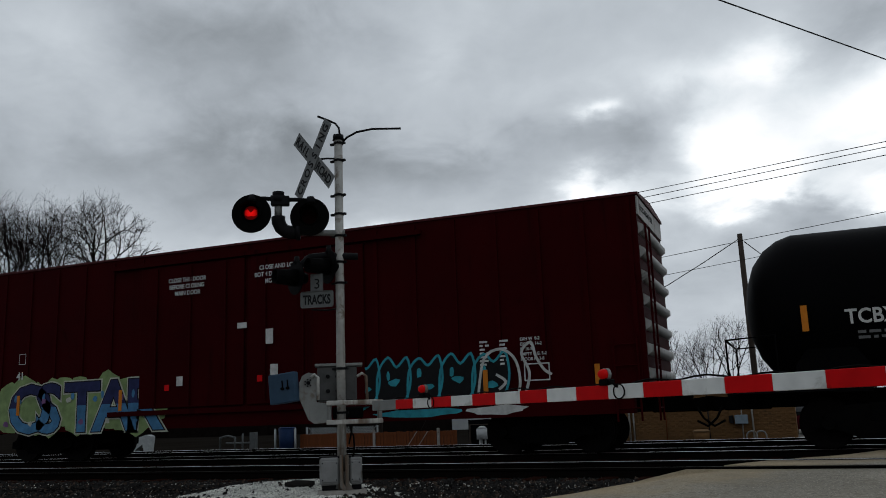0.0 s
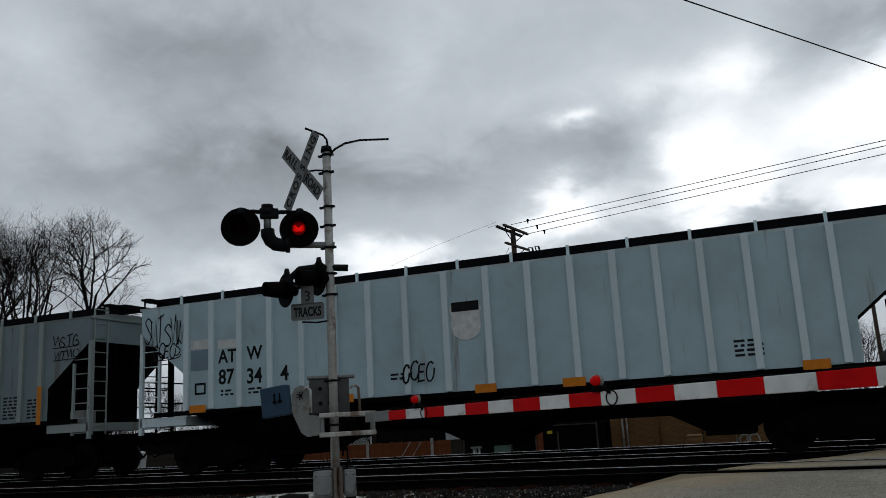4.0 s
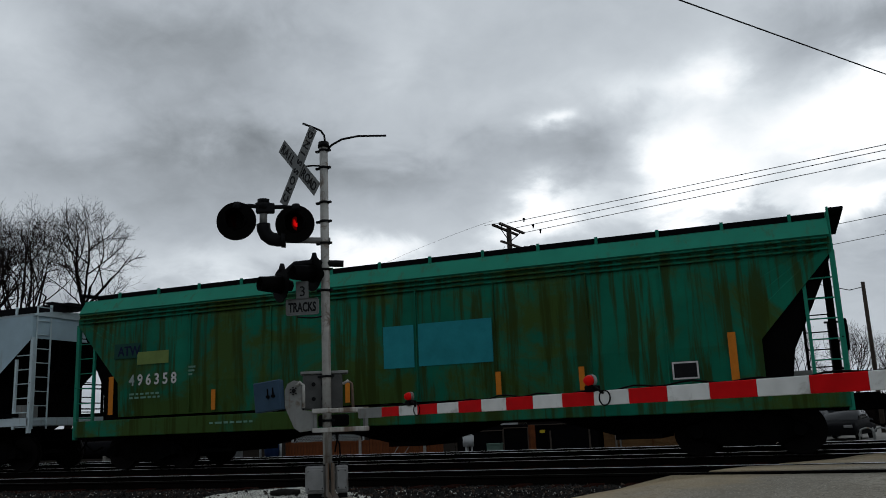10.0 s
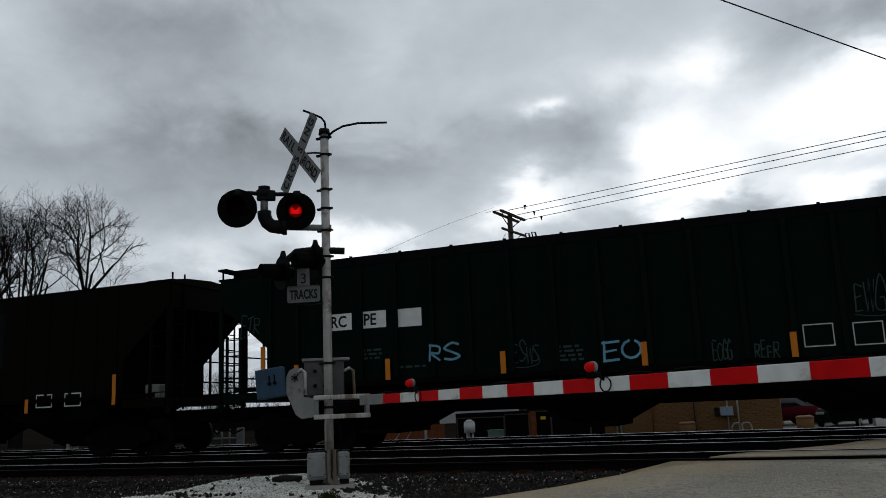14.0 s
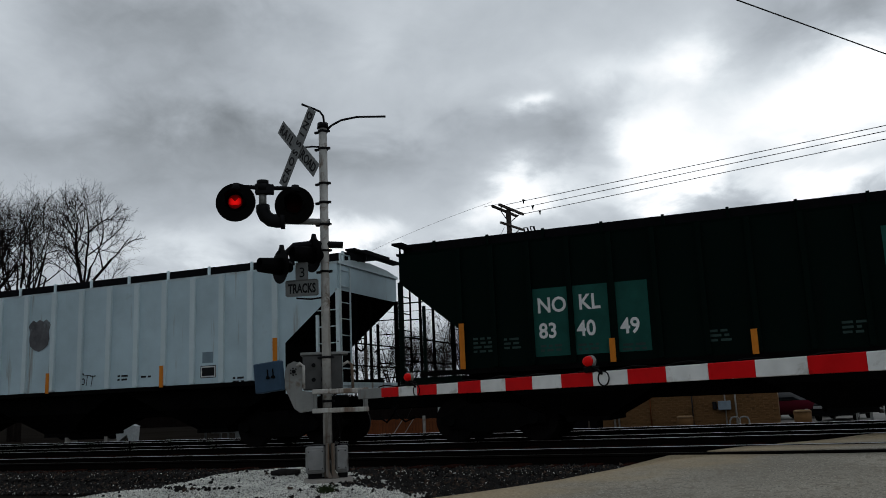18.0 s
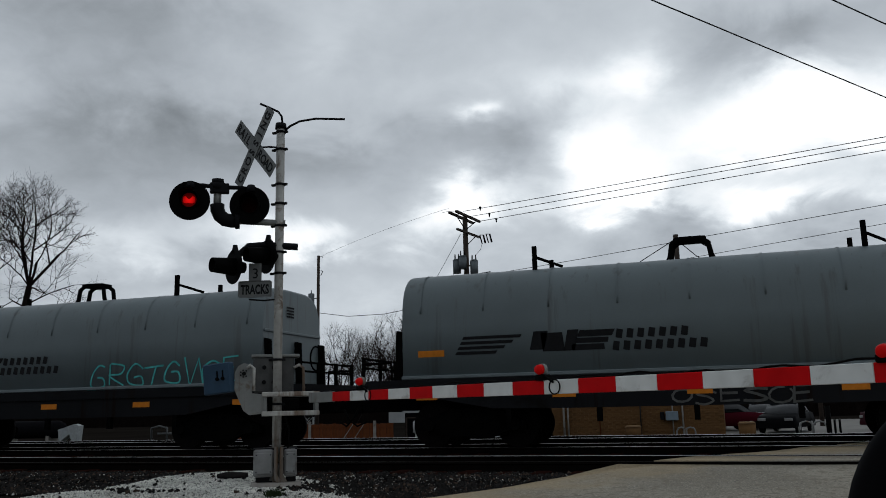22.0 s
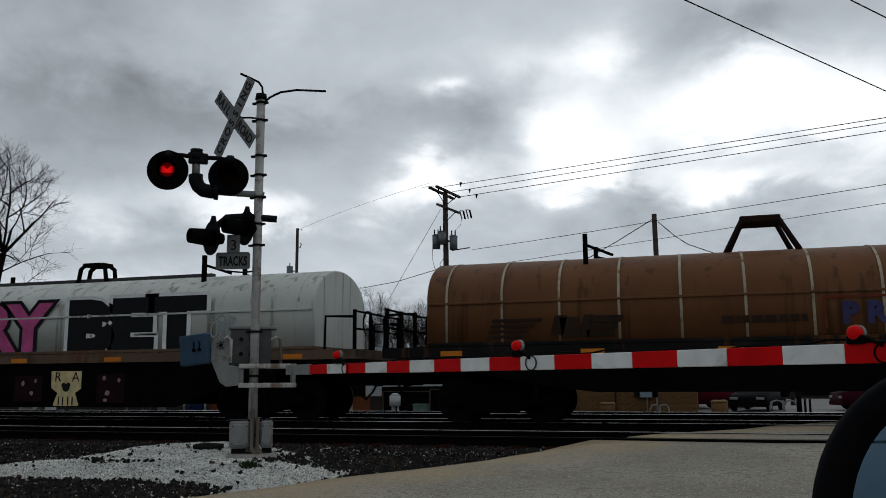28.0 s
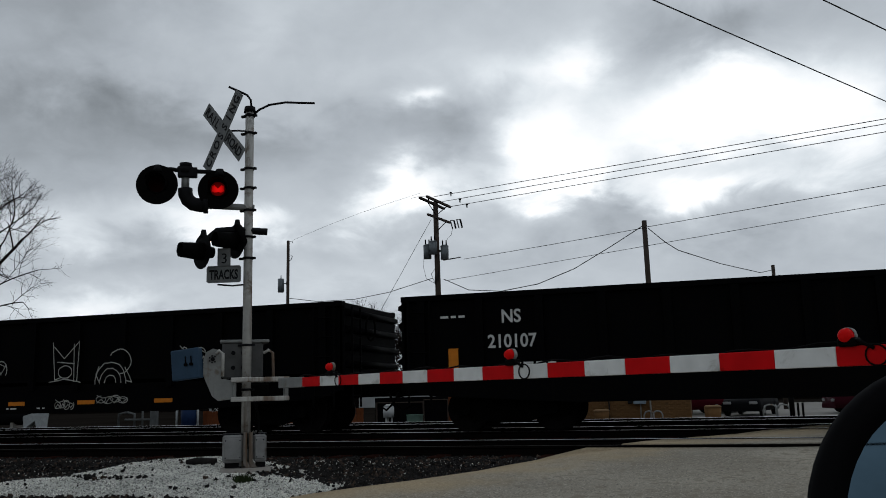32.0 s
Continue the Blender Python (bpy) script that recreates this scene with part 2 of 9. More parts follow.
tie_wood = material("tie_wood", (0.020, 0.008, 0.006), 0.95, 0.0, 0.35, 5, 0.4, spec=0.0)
asphalt = material("asphalt", (0.36, 0.325, 0.265), 0.95, 0.0, 0.28, 0.5, 0.8, grime=((0.27, 0.245, 0.20), 0.4), spec=0.03, grain=45, speck=(((.17, .155, .13), .35, 38), ((.50, .46, .38), .35, 46), ((.27, .24, .19), .4, 9)))


def sandy_edge():
    """Pale sand washed over the asphalt along the road's near edge, in uneven tongues."""
    g = Nodes(asphalt.node_tree)
    bsdf = asphalt.node_tree.nodes["Principled BSDF"]
    old = bsdf.inputs["Base Color"].links[0].from_socket
    co = g.add("ShaderNodeTexCoord").outputs["Object"]
    away = g.vec("DOT_PRODUCT", g.vec("SUBTRACT", co, (-4.72, 7.75, 0.0)), (0.822, -0.569, 0.0))
    away = g.math("ADD", away, g.math("MULTIPLY", g.math("SUBTRACT", g.noise(co, 0.9, 6, 0.6), 0.5), 2.6))
    sand = g.math("SUBTRACT", 1.0, g.smooth(away, 0.1, 1.7))
    tone = g.ramp(g.noise(co, 35.0, 3, 0.6), ((0.35, (0.33, 0.25, 0.15)), (0.65, (0.52, 0.41, 0.26))))
    g.put(bsdf.inputs["Base Color"], g.mix(g.math("MULTIPLY", sand, 0.8), old, tone))


sandy_edge()
# bed colour lowered to near black: deep shade and contrast are put into it
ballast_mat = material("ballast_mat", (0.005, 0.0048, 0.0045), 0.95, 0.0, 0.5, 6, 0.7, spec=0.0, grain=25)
gravel_mat = material("gravel_mat", (0.50, 0.50, 0.455), 0.95, 0.0, 0.25, 2.5, 0.8, grime=((0.34, 0.33, 0.29), 0.25), spec=0.05, grain=60, speck=(((.16, .15, .135), .4, 30), ((.62, .61, .57), .4, 26)))
stone_dark = material("stone_dark", (0.020, 0.0185, 0.0175), 0.95, 0.0, 0.6, 4, 0.3, spec=0.05)
stone_brown = material("stone_brown", (0.06, 0.042, 0.032), 0.95, 0.0, 0.5, 4, 0.3, spec=0.05)
stone_grey = material("stone_grey", (0.30, 0.295, 0.27), 0.95, 0.0, 0.4, 4, 0.3, spec=0.1)
rail_unlit = material("rail_unlit", (0.02, 0.018, 0.016), 0.6, 0.3, 0.2, 3, 0.02, spec=0.1)
stone_pale = material("stone_pale", (0.72, 0.71, 0.655), 0.95, 0.0, 0.3, 4, 0.3, spec=0.2)
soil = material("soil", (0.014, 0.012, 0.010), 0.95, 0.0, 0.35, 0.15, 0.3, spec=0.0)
concrete = material("concrete", (0.30, 0.28, 0.25), 0.9, 0.0, 0.25, 3, 0.3, grime=((0.13, 0.1, 0.075), 0.35), spec=0.2)
bark = material("bark", (0.012, 0.009, 0.008), 0.95, 0.0, 0.3, 2, 0.2, spec=0.0)
pole_wood = material("pole_wood", (0.055, 0.042, 0.034), 0.9, 0.0, 0.35, 3, 0.2, spec=0.15, streak=((0.04, 0.03, 0.024), 0.4))
wire_mat = material("wire_mat", (0.015, 0.015, 0.016), 0.6, 0.0, 0.1, 3, 0.0, spec=0.2)


# ---- mesh helpers ----
def box(bm, x0, x1, y0, y1, z0, z1, bevel=0.0):
    vs = [bm.verts.new(p) for p in ((x0, y0, z0), (x1, y0, z0), (x1, y1, z0), (x0, y1, z0), (x0, y0, z1), (x1, y0, z1), (x1, y1, z1), (x0, y1, z1))]
    fs = [bm.faces.new([vs[i] for i in q]) for q in ((3, 2, 1, 0), (4, 5, 6, 7), (0, 1, 5, 4), (1, 2, 6, 5), (2, 3, 7, 6), (3, 0, 4, 7))]
    if bevel:
        es = list({e for f in fs for e in f.edges})
        bmesh.ops.bevel(bm, geom=es, offset=bevel, segments=1, affect="EDGES")
    return vs


def tube(bm, p0, p1, r0, r1=None, n=10, caps=True):
    p0, p1 = Vector(p0), Vector(p1)
    r1 = r0 if r1 is None else r1
    d = (p1 - p0).normalized()
    a = d.orthogonal().normalized()
    b = d.cross(a)
    rings = []
    for p, r in ((p0, r0), (p1, r1)):
        rings.append([bm.verts.new(p + (a * math.cos(2 * math.pi * i / n) + b * math.sin(2 * math.pi * i / n)) * r) for i in range(n)])
    for i in range(n):
        f = bm.faces.new((rings[0][i], rings[0][(i + 1) % n], rings[1][(i + 1) % n], rings[1][i]))
        f.smooth = n > 6
    if caps:
        bm.faces.new(rings[0][::-1])
        bm.faces.new(rings[1])


def pipe(bm, pts, r, n=8):
    """A bent tube through the points."""
    pts = [Vector(p) for p in pts]
    rings = []
    a = None
    for i, p in enumerate(pts):
        d = (pts[min(i + 1, len(pts) - 1)] - pts[max(i - 1, 0)]).normalized()
        a = d.orthogonal().normalized() if a is None else (a - d * a.dot(d)).normalized()
        b = d.cross(a)
        rings.append([bm.verts.new(p + (a * math.cos(2 * math.pi * k / n) + b * math.sin(2 * math.pi * k / n)) * r) for k in range(n)])
    for q, s in zip(rings, rings[1:]):
        for k in range(n):
            bm.faces.new((q[k], q[(k + 1) % n], s[(k + 1) % n], s[k])).smooth = True
    bm.faces.new(rings[0][::-1])
    bm.faces.new(rings[-1])


def prism(bm, pts, y0, y1):
    """A solid from an outline in x, z, between two depths. The outline runs clockwise as seen from -y."""
    a = [bm.verts.new((x, y0, z)) for x, z in pts]
    b = [bm.verts.new((x, y1, z)) for x, z in pts]
    n = len(pts)
    bm.faces.new(a)
    bm.faces.new(b[::-1])
    for i in range(n):
        bm.faces.new((a[i], b[i], b[(i + 1) % n], a[(i + 1) % n]))
    bmesh.ops.recalc_face_normals(bm, faces=bm.faces[:])


def loft(bm, rings, close=True):
    """Skin through rings of points (equal counts), with closed ends."""
    rs = [[bm.verts.new(p) for p in ring] for ring in rings]
    n = len(rs[0])
    for q, s in zip(rs, rs[1:]):
        for k in range(n):
            bm.faces.new((q[k], q[(k + 1) % n], s[(k + 1) % n], s[k])).smooth = True
    if close:
        bm.faces.new(rs[0][::-1])
        bm.faces.new(rs[-1])
    bmesh.ops.recalc_face_normals(bm, faces=bm.faces[:])


def mesh_of(name, bm, mat):
    me = bpy.data.meshes.new(name)
    bm.to_mesh(me)
    bm.free()
    me.materials.append(mat)
    return me


def part(name, bm, mat, parent, label="", m=None):
    """Links a bmesh (or a finished mesh) as one mesh object under a thing or a part."""
    me = bm if isinstance(bm, bpy.types.Mesh) else mesh_of(name, bm, mat)
    ob = new(name, me)
    ob.parent = parent
    if m is not None:
        ob.matrix_basis = m
    return tagged(ob, label)


def thing(name, label, category, m=None, group="", kind="", bm=None, mat=None):
    ob = new(name, mesh_of(name, bm, mat) if bm is not None else None)
    if m is not None:
        ob.matrix_basis = m
    return tagged(ob, label, category, group, kind)


LETTERS = {}


def letters(body, size, mat, depth=0.004, bold=0.0):
    """Lettering in the built-in font as a mesh, upright in x, z and facing -y, its left end at the origin."""
    key = (body, size, mat.name, bold)
    if key not in LETTERS:
        cu = bpy.data.curves.new("lettering", "FONT")
        cu.body, cu.size, cu.extrude, cu.offset = body, size / 0.7, depth / 2, bold
        cu.resolution_u = 3
        ob = new("lettering", cu)
        me = bpy.data.meshes.new_from_object(ob.evaluated_get(bpy.context.evaluated_depsgraph_get()))
        me.transform(pose(0, 0, 0, 90, 0, 0))
        me.materials.clear()
        me.materials.append(mat)
        bpy.data.objects.remove(ob)
        bpy.data.curves.remove(cu)
        LETTERS[key] = me
    return LETTERS[key]


def ribbon(bm, pts, w, y, close=False):
    """A painted line of width w on the plane at depth y, through points in x, z, as one joined strip."""
    P = [Vector((p[0], p[1])) for p in pts]
    P = [p for i, p in enumerate(P) if i == 0 or (p - P[i - 1]).length > 1e-4]
    n = len(P)
    rows = []
    for i, p in enumerate(P):
        a = P[i - 1] if i or close else None
        b = P[(i + 1) % n] if i < n - 1 or close else None
        d0 = (p - a).normalized() if a is not None else (b - p).normalized()
        d1 = (b - p).normalized() if b is not None else d0
        t = d0 + d1
        t = t.normalized() if t.length > 0.2 else d0
        q = Vector((-t.y, t.x))
        c = max(0.45, abs(q.x * -d0.y + q.y * d0.x))
        q *= w / 2 / c
        rows.append([bm.verts.new((v.x, y, v.y)) for v in (p - q, p + q)])
    for i in range(n if close else n - 1):
        r0, r1 = rows[i], rows[(i + 1) % n]
        bm.faces.new((r0[0], r1[0], r1[1], r0[1]))


# ---- ground, road, tracks ----
RAIL_Z = 0.0
HEAD = Vector((0.569, 0.822))        # the road's direction over the tracks
LEFT = Vector((-0.822, 0.569))
EDGE = Vector((-4.72, 7.75))         # a point of the road's near edge line


def ground_z(x, y):
    if y < 12.3:
        return -0.42 + 0.012 * max(0.0, y)
    if y < 24.2:
        return -0.27
    return -0.27 - min(0.48, (y - 24.2) * 0.10)


def build_ground():
    bm = bmesh.new()
    xs = [-1500, -300, -120, -60] + [-40 + 2 * i for i in range(41)] + [60, 120, 300, 1500]
    ys = [-1500, -300, -60, -20, -8, -2, 2, 5, 7, 9, 10.5, 11.5, 12.3, 13.5, 16, 19, 22, 24.2, 25.5, 27, 30, 36, 50, 90, 300, 1500]
    grid = [[bm.verts.new((x, y, ground_z(x, y) - 0.02)) for x in xs] for y in ys]
    for a, b in zip(grid, grid[1:]):
        for i in range(len(xs) - 1):
            bm.faces.new((a[i], a[i + 1], b[i + 1], b[i])).smooth = True
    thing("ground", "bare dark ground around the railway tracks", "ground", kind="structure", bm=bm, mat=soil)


def road_at(u, v):
    """A point of the road: u along it, v to its right of the near edge."""
    p = EDGE + HEAD * u - LEFT * v
    return p.x, p.y


def road_z(y):
    pts = ((-30, -0.75), (0, -0.36), (4, -0.30), (7.5, -0.235), (10.5, -0.115), (12.3, -0.012), (12.9, 0.0), (24, 0.0), (27, -0.16), (32, -0.36), (90, -0.4))
    for (a, za), (b, zb) in zip(pts, pts[1:]):
        if a <= y <= b:
            return za + (zb - za) * (y - a) / (b - a)
    return -0.4


def build_road():
    """The street that climbs to the crossing, with the pavement between the rails left open at the flangeways."""
    rng = random.Random(5)
    strips = ((-40, 12.36), (12.97, 13.98), (14.42, 16.83), (17.30, 18.33), (18.79, 21.09), (21.56, 22.60), (23.05, 80))
    bm = bmesh.new()
    for y0, y1 in strips:
        ny = max(2, int((y1 - y0) / 0.45))
        nx = 26
        top = []
        for j in range(ny + 1):
            y = y0 + (y1 - y0) * j / ny
            row = []
            for i in range(nx + 1):
                v = 12.5 * i / nx
                k = (y - EDGE.y) / HEAD.y + v * (-LEFT.y) / HEAD.y * -1
                x = EDGE.x + HEAD.x * (y - EDGE.y) / HEAD.y + v / HEAD.y
                wob = 0.0
                if i == 0:
                    wob = (noise.noise((y * 0.8, 1.3, 0)) * 0.28 + noise.noise((y * 3.1, 4.3, 0)) * 0.08)
                z = road_z(y) + noise.noise((x * 0.35, y * 0.35, 2.0)) * 0.018 - (0.05 if i == 0 and y < 12 else 0) + (rng.random() - 0.5) * 0.004
                row.append(bm.verts.new((x + wob, y, z)))
            top.append(row)
        for a, b in zip(top, top[1:]):
            for i in range(nx):
                bm.faces.new((a[i], a[i + 1], b[i + 1], b[i])).smooth = True
        for row in (top[0], top[-1]):
            low = [bm.verts.new((v.co.x, v.co.y, v.co.z - 0.25)) for v in row]
            for i in range(nx):
                bm.faces.new((row[i], row[i + 1], low[i + 1], low[i]))
        low = [bm.verts.new((r[0].co.x - 0.05, r[0].co.y, r[0].co.z - 0.3)) for r in top]
        for a in range(ny):
            bm.faces.new((top[a][0], top[a + 1][0], low[a + 1], low[a]))
    bmesh.ops.recalc_face_normals(bm, faces=bm.faces[:])
    thing("road", "worn grey-brown asphalt street rising to the level crossing", "road", kind="structure", bm=bm, mat=asphalt)


TRACKS = (13.52, 17.82, 22.08)


def build_track(yc, name):
    tr = thing(name, "railway track with polished rail heads on dark ballast", "railway track", kind="structure")
    for s in (-1, 1):
        y = yc + s * 0.752
        bm = bmesh.new()
        prof = ((-0.07, -0.17), (0.07, -0.17), (0.07, -0.155), (0.012, -0.135), (0.012, -0.045), (0.036, -0.03), (0.036, -0.004), (-0.036, -0.004), (-0.036, -0.03), (-0.012, -0.045), (-0.012, -0.135), (-0.07, -0.155))
        loft(bm, [[(x, y + a, b) for a, b in prof] for x in (-160, 160)])
        for f in bm.faces:
            f.smooth = False
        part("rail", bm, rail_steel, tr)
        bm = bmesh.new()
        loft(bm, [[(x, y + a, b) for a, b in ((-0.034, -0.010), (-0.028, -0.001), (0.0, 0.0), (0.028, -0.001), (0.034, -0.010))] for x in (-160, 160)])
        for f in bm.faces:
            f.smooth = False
        # nearest rail gets a dark head: its lack of sky glint is painted in
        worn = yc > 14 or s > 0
        part("rail_head", bm, rail_head if worn else rail_unlit, tr, "polished steel running surface" if worn else "steel running surface painted dark for its missing glint")
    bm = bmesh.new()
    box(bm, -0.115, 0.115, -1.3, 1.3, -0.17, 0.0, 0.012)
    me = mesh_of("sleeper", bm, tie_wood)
    rng = random.Random(int(yc * 10))
    n = 0
    x = -34.0
    while x < 10:
        e = EDGE.x + HEAD.x / HEAD.y * (yc - EDGE.y)
        if x < e - 0.9:
            part("sleeper", me, None, tr, m=pose(x, yc + rng.uniform(-.04, .04), -0.125 + rng.uniform(-.015, .01), 0, 0, rng.uniform(-1, 1)))
        x += 0.54


def build_ballast():
    """The raised bed of dark stone, and loose stones on its near shoulder."""
    bm = bmesh.new()
    prof = [(10.9, -0.30), (11.5, -0.20), (12.0, -0.165), (24.0, -0.165), (24.8, -0.30)]
    xs = [-160 + 4 * i for i in range(81)]
    rows = []
    for x in xs:
        rows.append([bm.verts.new((x, y, z + noise.noise((x * .5, y, 0)) * 0.02)) for y, z in prof] )
    for a, b in zip(rows, rows[1:]):
        for i in range(len(prof) - 1):
            bm.faces.new((a[i], b[i], b[i + 1], a[i + 1])).smooth = True
    bmesh.ops.recalc_face_normals(bm, faces=bm.faces[:])
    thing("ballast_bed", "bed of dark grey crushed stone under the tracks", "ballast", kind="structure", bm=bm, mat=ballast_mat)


def stones(name, label, mat, count, seed, spot, size, kind="stuff"):
    """Loose stones scattered by spot(rng) -> x, y, z."""
    rng = random.Random(seed)
    base = ((1, 0, 0), (-1, 0, 0), (0, 1, 0), (0, -1, 0), (0, 0, 1), (0, 0, -1))
    tri = ((0, 2, 4), (2, 1, 4), (1, 3, 4), (3, 0, 4), (2, 0, 5), (1, 2, 5), (3, 1, 5), (0, 3, 5))
    vs, fs = [], []
    for _ in range(count):
        p = spot(rng)
        if p is None:
            continue
        r = size * rng.uniform(0.5, 1.5)
        q = Euler((rng.uniform(0, 6), rng.uniform(0, 6), rng.uniform(0, 6))).to_matrix()
        k = len(vs)
        for b in base:
            w = q @ Vector((b[0] * r * rng.uniform(.6, 1.2), b[1] * r * rng.uniform(.6, 1.2), b[2] * r * rng.uniform(.5, 1)))
            vs.append((p[0] + w.x, p[1] + w.y, p[2] + w.z))
        fs += [tuple(k + i for i in t) for t in tri]
    me = bpy.data.meshes.new(name)
    me.from_pydata(vs, [], fs)
    me.materials.append(mat)
    return tagged(new(name, me), label, name.replace("_", " "), kind=kind)


def mound_z(x, y):
    """Pale gravel heaped round the mast's footing."""
    a = .34 * math.exp(-(((x + 7.3) / 2.1) ** 2 + ((y - 11.5) / 1.45) ** 2))
    b = .15 * math.exp(-(((x + 6.2) / 1.8) ** 2 + ((y - 9.9) / 1.2) ** 2))
    c = .17 * math.exp(-(((x + 4.8) / 1.1) ** 2 + ((y - 9.1) / 1.3) ** 2))
    d = .22 * math.exp(-(((x + 8.0) / 1.8) ** 2 + ((y - 9.15) / .72) ** 2))
    return -0.42 + min(.34, a + b + c + d) + noise.noise((x * 2.2, y * 2.2, 0)) * 0.022 + noise.noise((x * 6, y * 6, 3)) * 0.008


def build_mound():
    bm = bmesh.new()
    n, m = 70, 44
    grid = [[bm.verts.new((-10.5 + 8.2 * i / n, 6.4 + 5.8 * j / m, mound_z(-10.5 + 8.2 * i / n, 6.4 + 5.8 * j / m))) for i in range(n + 1)] for j in range(m + 1)]
    for a, b in zip(grid, grid[1:]):
        for i in range(n):
            bm.faces.new((a[i], a[i + 1], b[i + 1], b[i])).smooth = True
    thing("gravel_mound", "low mound of pale limestone gravel round the signal mast", "gravel", kind="structure", bm=bm, mat=gravel_mat)


build_ground()
build_road()
for i, yc in enumerate(TRACKS):
    build_track(yc, "track_%d" % (i + 1))
build_ballast()
build_mound()


def bare_top(x, y):
    """The height of the soil or ballast, without the pale heap."""
    return max(ground_z(x, y) - 0.02, -0.30 + min(0.135, max(0, (y - 10.9) * 0.13)))


def dark_spot(rng):
    k = rng.random()
    if k < .55:
        x, y = rng.uniform(-16, -0.5), rng.uniform(10.2, 12.55)
    elif k < .72:
        x, y = rng.uniform(-5.6, -2.6), rng.uniform(8.6, 11.5)
    else:
        x, y = rng.uniform(-10.5, -4.9), rng.uniform(6.6, 9.6)
    lift = (mound_z(x, y) if -10.4 < x < -2.4 and 6.4 < y < 12.2 else -1) - bare_top(x, y)
    streak = -8.2 < x < -6.6 and abs(y - 9.3 + .12 * math.sin(x * 5)) < .10
    if lift > .02 and rng.random() > (.4 if streak else .015 + .25 * max(0, x + 6.2) * (y > 9.8)):
        return None
    edge = EDGE.x + HEAD.x / HEAD.y * (y - EDGE.y)
    if x > edge - 0.15:
        return None
    return x, y, bare_top(x, y) + max(0, lift) + 0.010


def pale_spot(rng):
    x, y = rng.uniform(-10.3, -2.6), rng.uniform(6.5, 12.1)
    z = mound_z(x, y)
    edge = EDGE.x + HEAD.x / HEAD.y * (y - EDGE.y)
    if z < bare_top(x, y) + rng.uniform(-0.015, 0.035) or x > edge - 0.05:
        return None
    return x, y, z + 0.004


stones("ballast_stones", "loose dark crushed stones beside the track", stone_dark, 24000, 3, dark_spot, 0.033)
stones("brown_stones", "rusty brown stones among the dark ballast", stone_brown, 3500, 23, dark_spot, 0.034)


def fleck_spot(rng):
    p = dark_spot(rng)
    if p is None or (p[0] < -6 and rng.random() < .35):
        return None
    return p


stones("limestone_flecks", "scattered pale chips among dark ballast stones", stone_pale, 5200, 14, fleck_spot, 0.015)
stones("gravel_chips", "pale limestone chips on the mound", stone_pale, 42000, 4, pale_spot, 0.0105)
# darker copy of the pale chips, with shade put into their colour
stones("shaded_chips", "limestone chips toned grey as shaded ones on the mound", stone_grey, 14000, 44, pale_spot, 0.0115)
stones("grey_flecks", "grey chips among dark ballast stones", stone_grey, 7000, 45, fleck_spot, 0.017)

# ---- the crossing signal ----
MAST = Vector((-5.845, 10.405))


def ring_disc(bm, r, y0, y1, n=28, r1=None):
    """A round plate facing -y between two depths."""
    tube(bm, (0, y0, 0), (0, y1, 0), r, r1, n)


def flasher(parent, m, label, lit, reach=0.26, full=False):
    """One flashing lamp: backing disc, housing, visor, red lens and the turning lamp insert behind it. Faces -y."""
    bm = bmesh.new()
    ring_disc(bm, 0.276, 0.0, 0.012, 36)
    body = part("background_disc", bm, black_paint, parent, label, m)
    bm = bmesh.new()
    ring_disc(bm, 0.115, 0.012, 0.19, 20, 0.085)
    part("housing", bm, black_paint, body)
    bm = bmesh.new()
    n = 20
    rings = []
    for k in range(n + 1):
        a = math.radians(-35 + 250 * k / n) if not full else 2 * math.pi * k / n
        front = -reach if full or 0.2 < k / n < 0.8 else -0.12
        tip = 0.108 if full else 0.128
        rings.append([(math.cos(a) * r, y, math.sin(a) * r) for r, y in ((0.135, 0.0), (tip, front), (tip + 0.006, front), (0.141, 0.0))])
    rs = [[bm.verts.new(p) for p in q] for q in rings]
    for q, s in zip(rs, rs[1:]):
        for j in range(4):
            bm.faces.new((q[j], q[(j + 1) % 4], s[(j + 1) % 4], s[j])).smooth = j in (0, 2)
    part("visor", bm, black_paint, body)
    bm = bmesh.new()
    tube(bm, (0, 0.0, 0), (0, -0.012, 0), 0.128, 0.118, 24)
    part("lens_rim", bm, black_paint, body)
    # added insert whose turning imitates blinking: red face, dark back, upright axis
    bm = bmesh.new()
    tube(bm, (0, -0.022, 0), (0, -0.001, 0), 0.100, 0.108, 24)
    glyph = [bm.verts.new((x, -0.030, z)) for x, z in ((-.082, -.035), (-.078, .040), (-.045, .052), (-.018, .018), (0, .002), (.018, .018), (.045, .052), (.078, .040), (.082, -.035), (.045, -.052), (0, -.046), (-.045, -.052))]
    bm.faces.new(glyph)
    me = mesh_of("lamp_insert", bm, black_paint)
    me.materials.append(red_on if lit else lens_red)
    me.materials.append(lens_red)
    me.materials.append(red_dim if lit else lens_red)
    for p in me.polygons:
        if abs(p.normal.y) > 0.9 and p.center.y < -0.026:
            p.material_index = 1
        elif p.normal.y < -0.9:
            p.material_index = 3
        elif p.normal.y > 0.9:
            p.material_index = 2
    ins = part("lamp_insert", me, None, body, "red lamp glass", pose(0, -0.014, 0))
    return body, ins


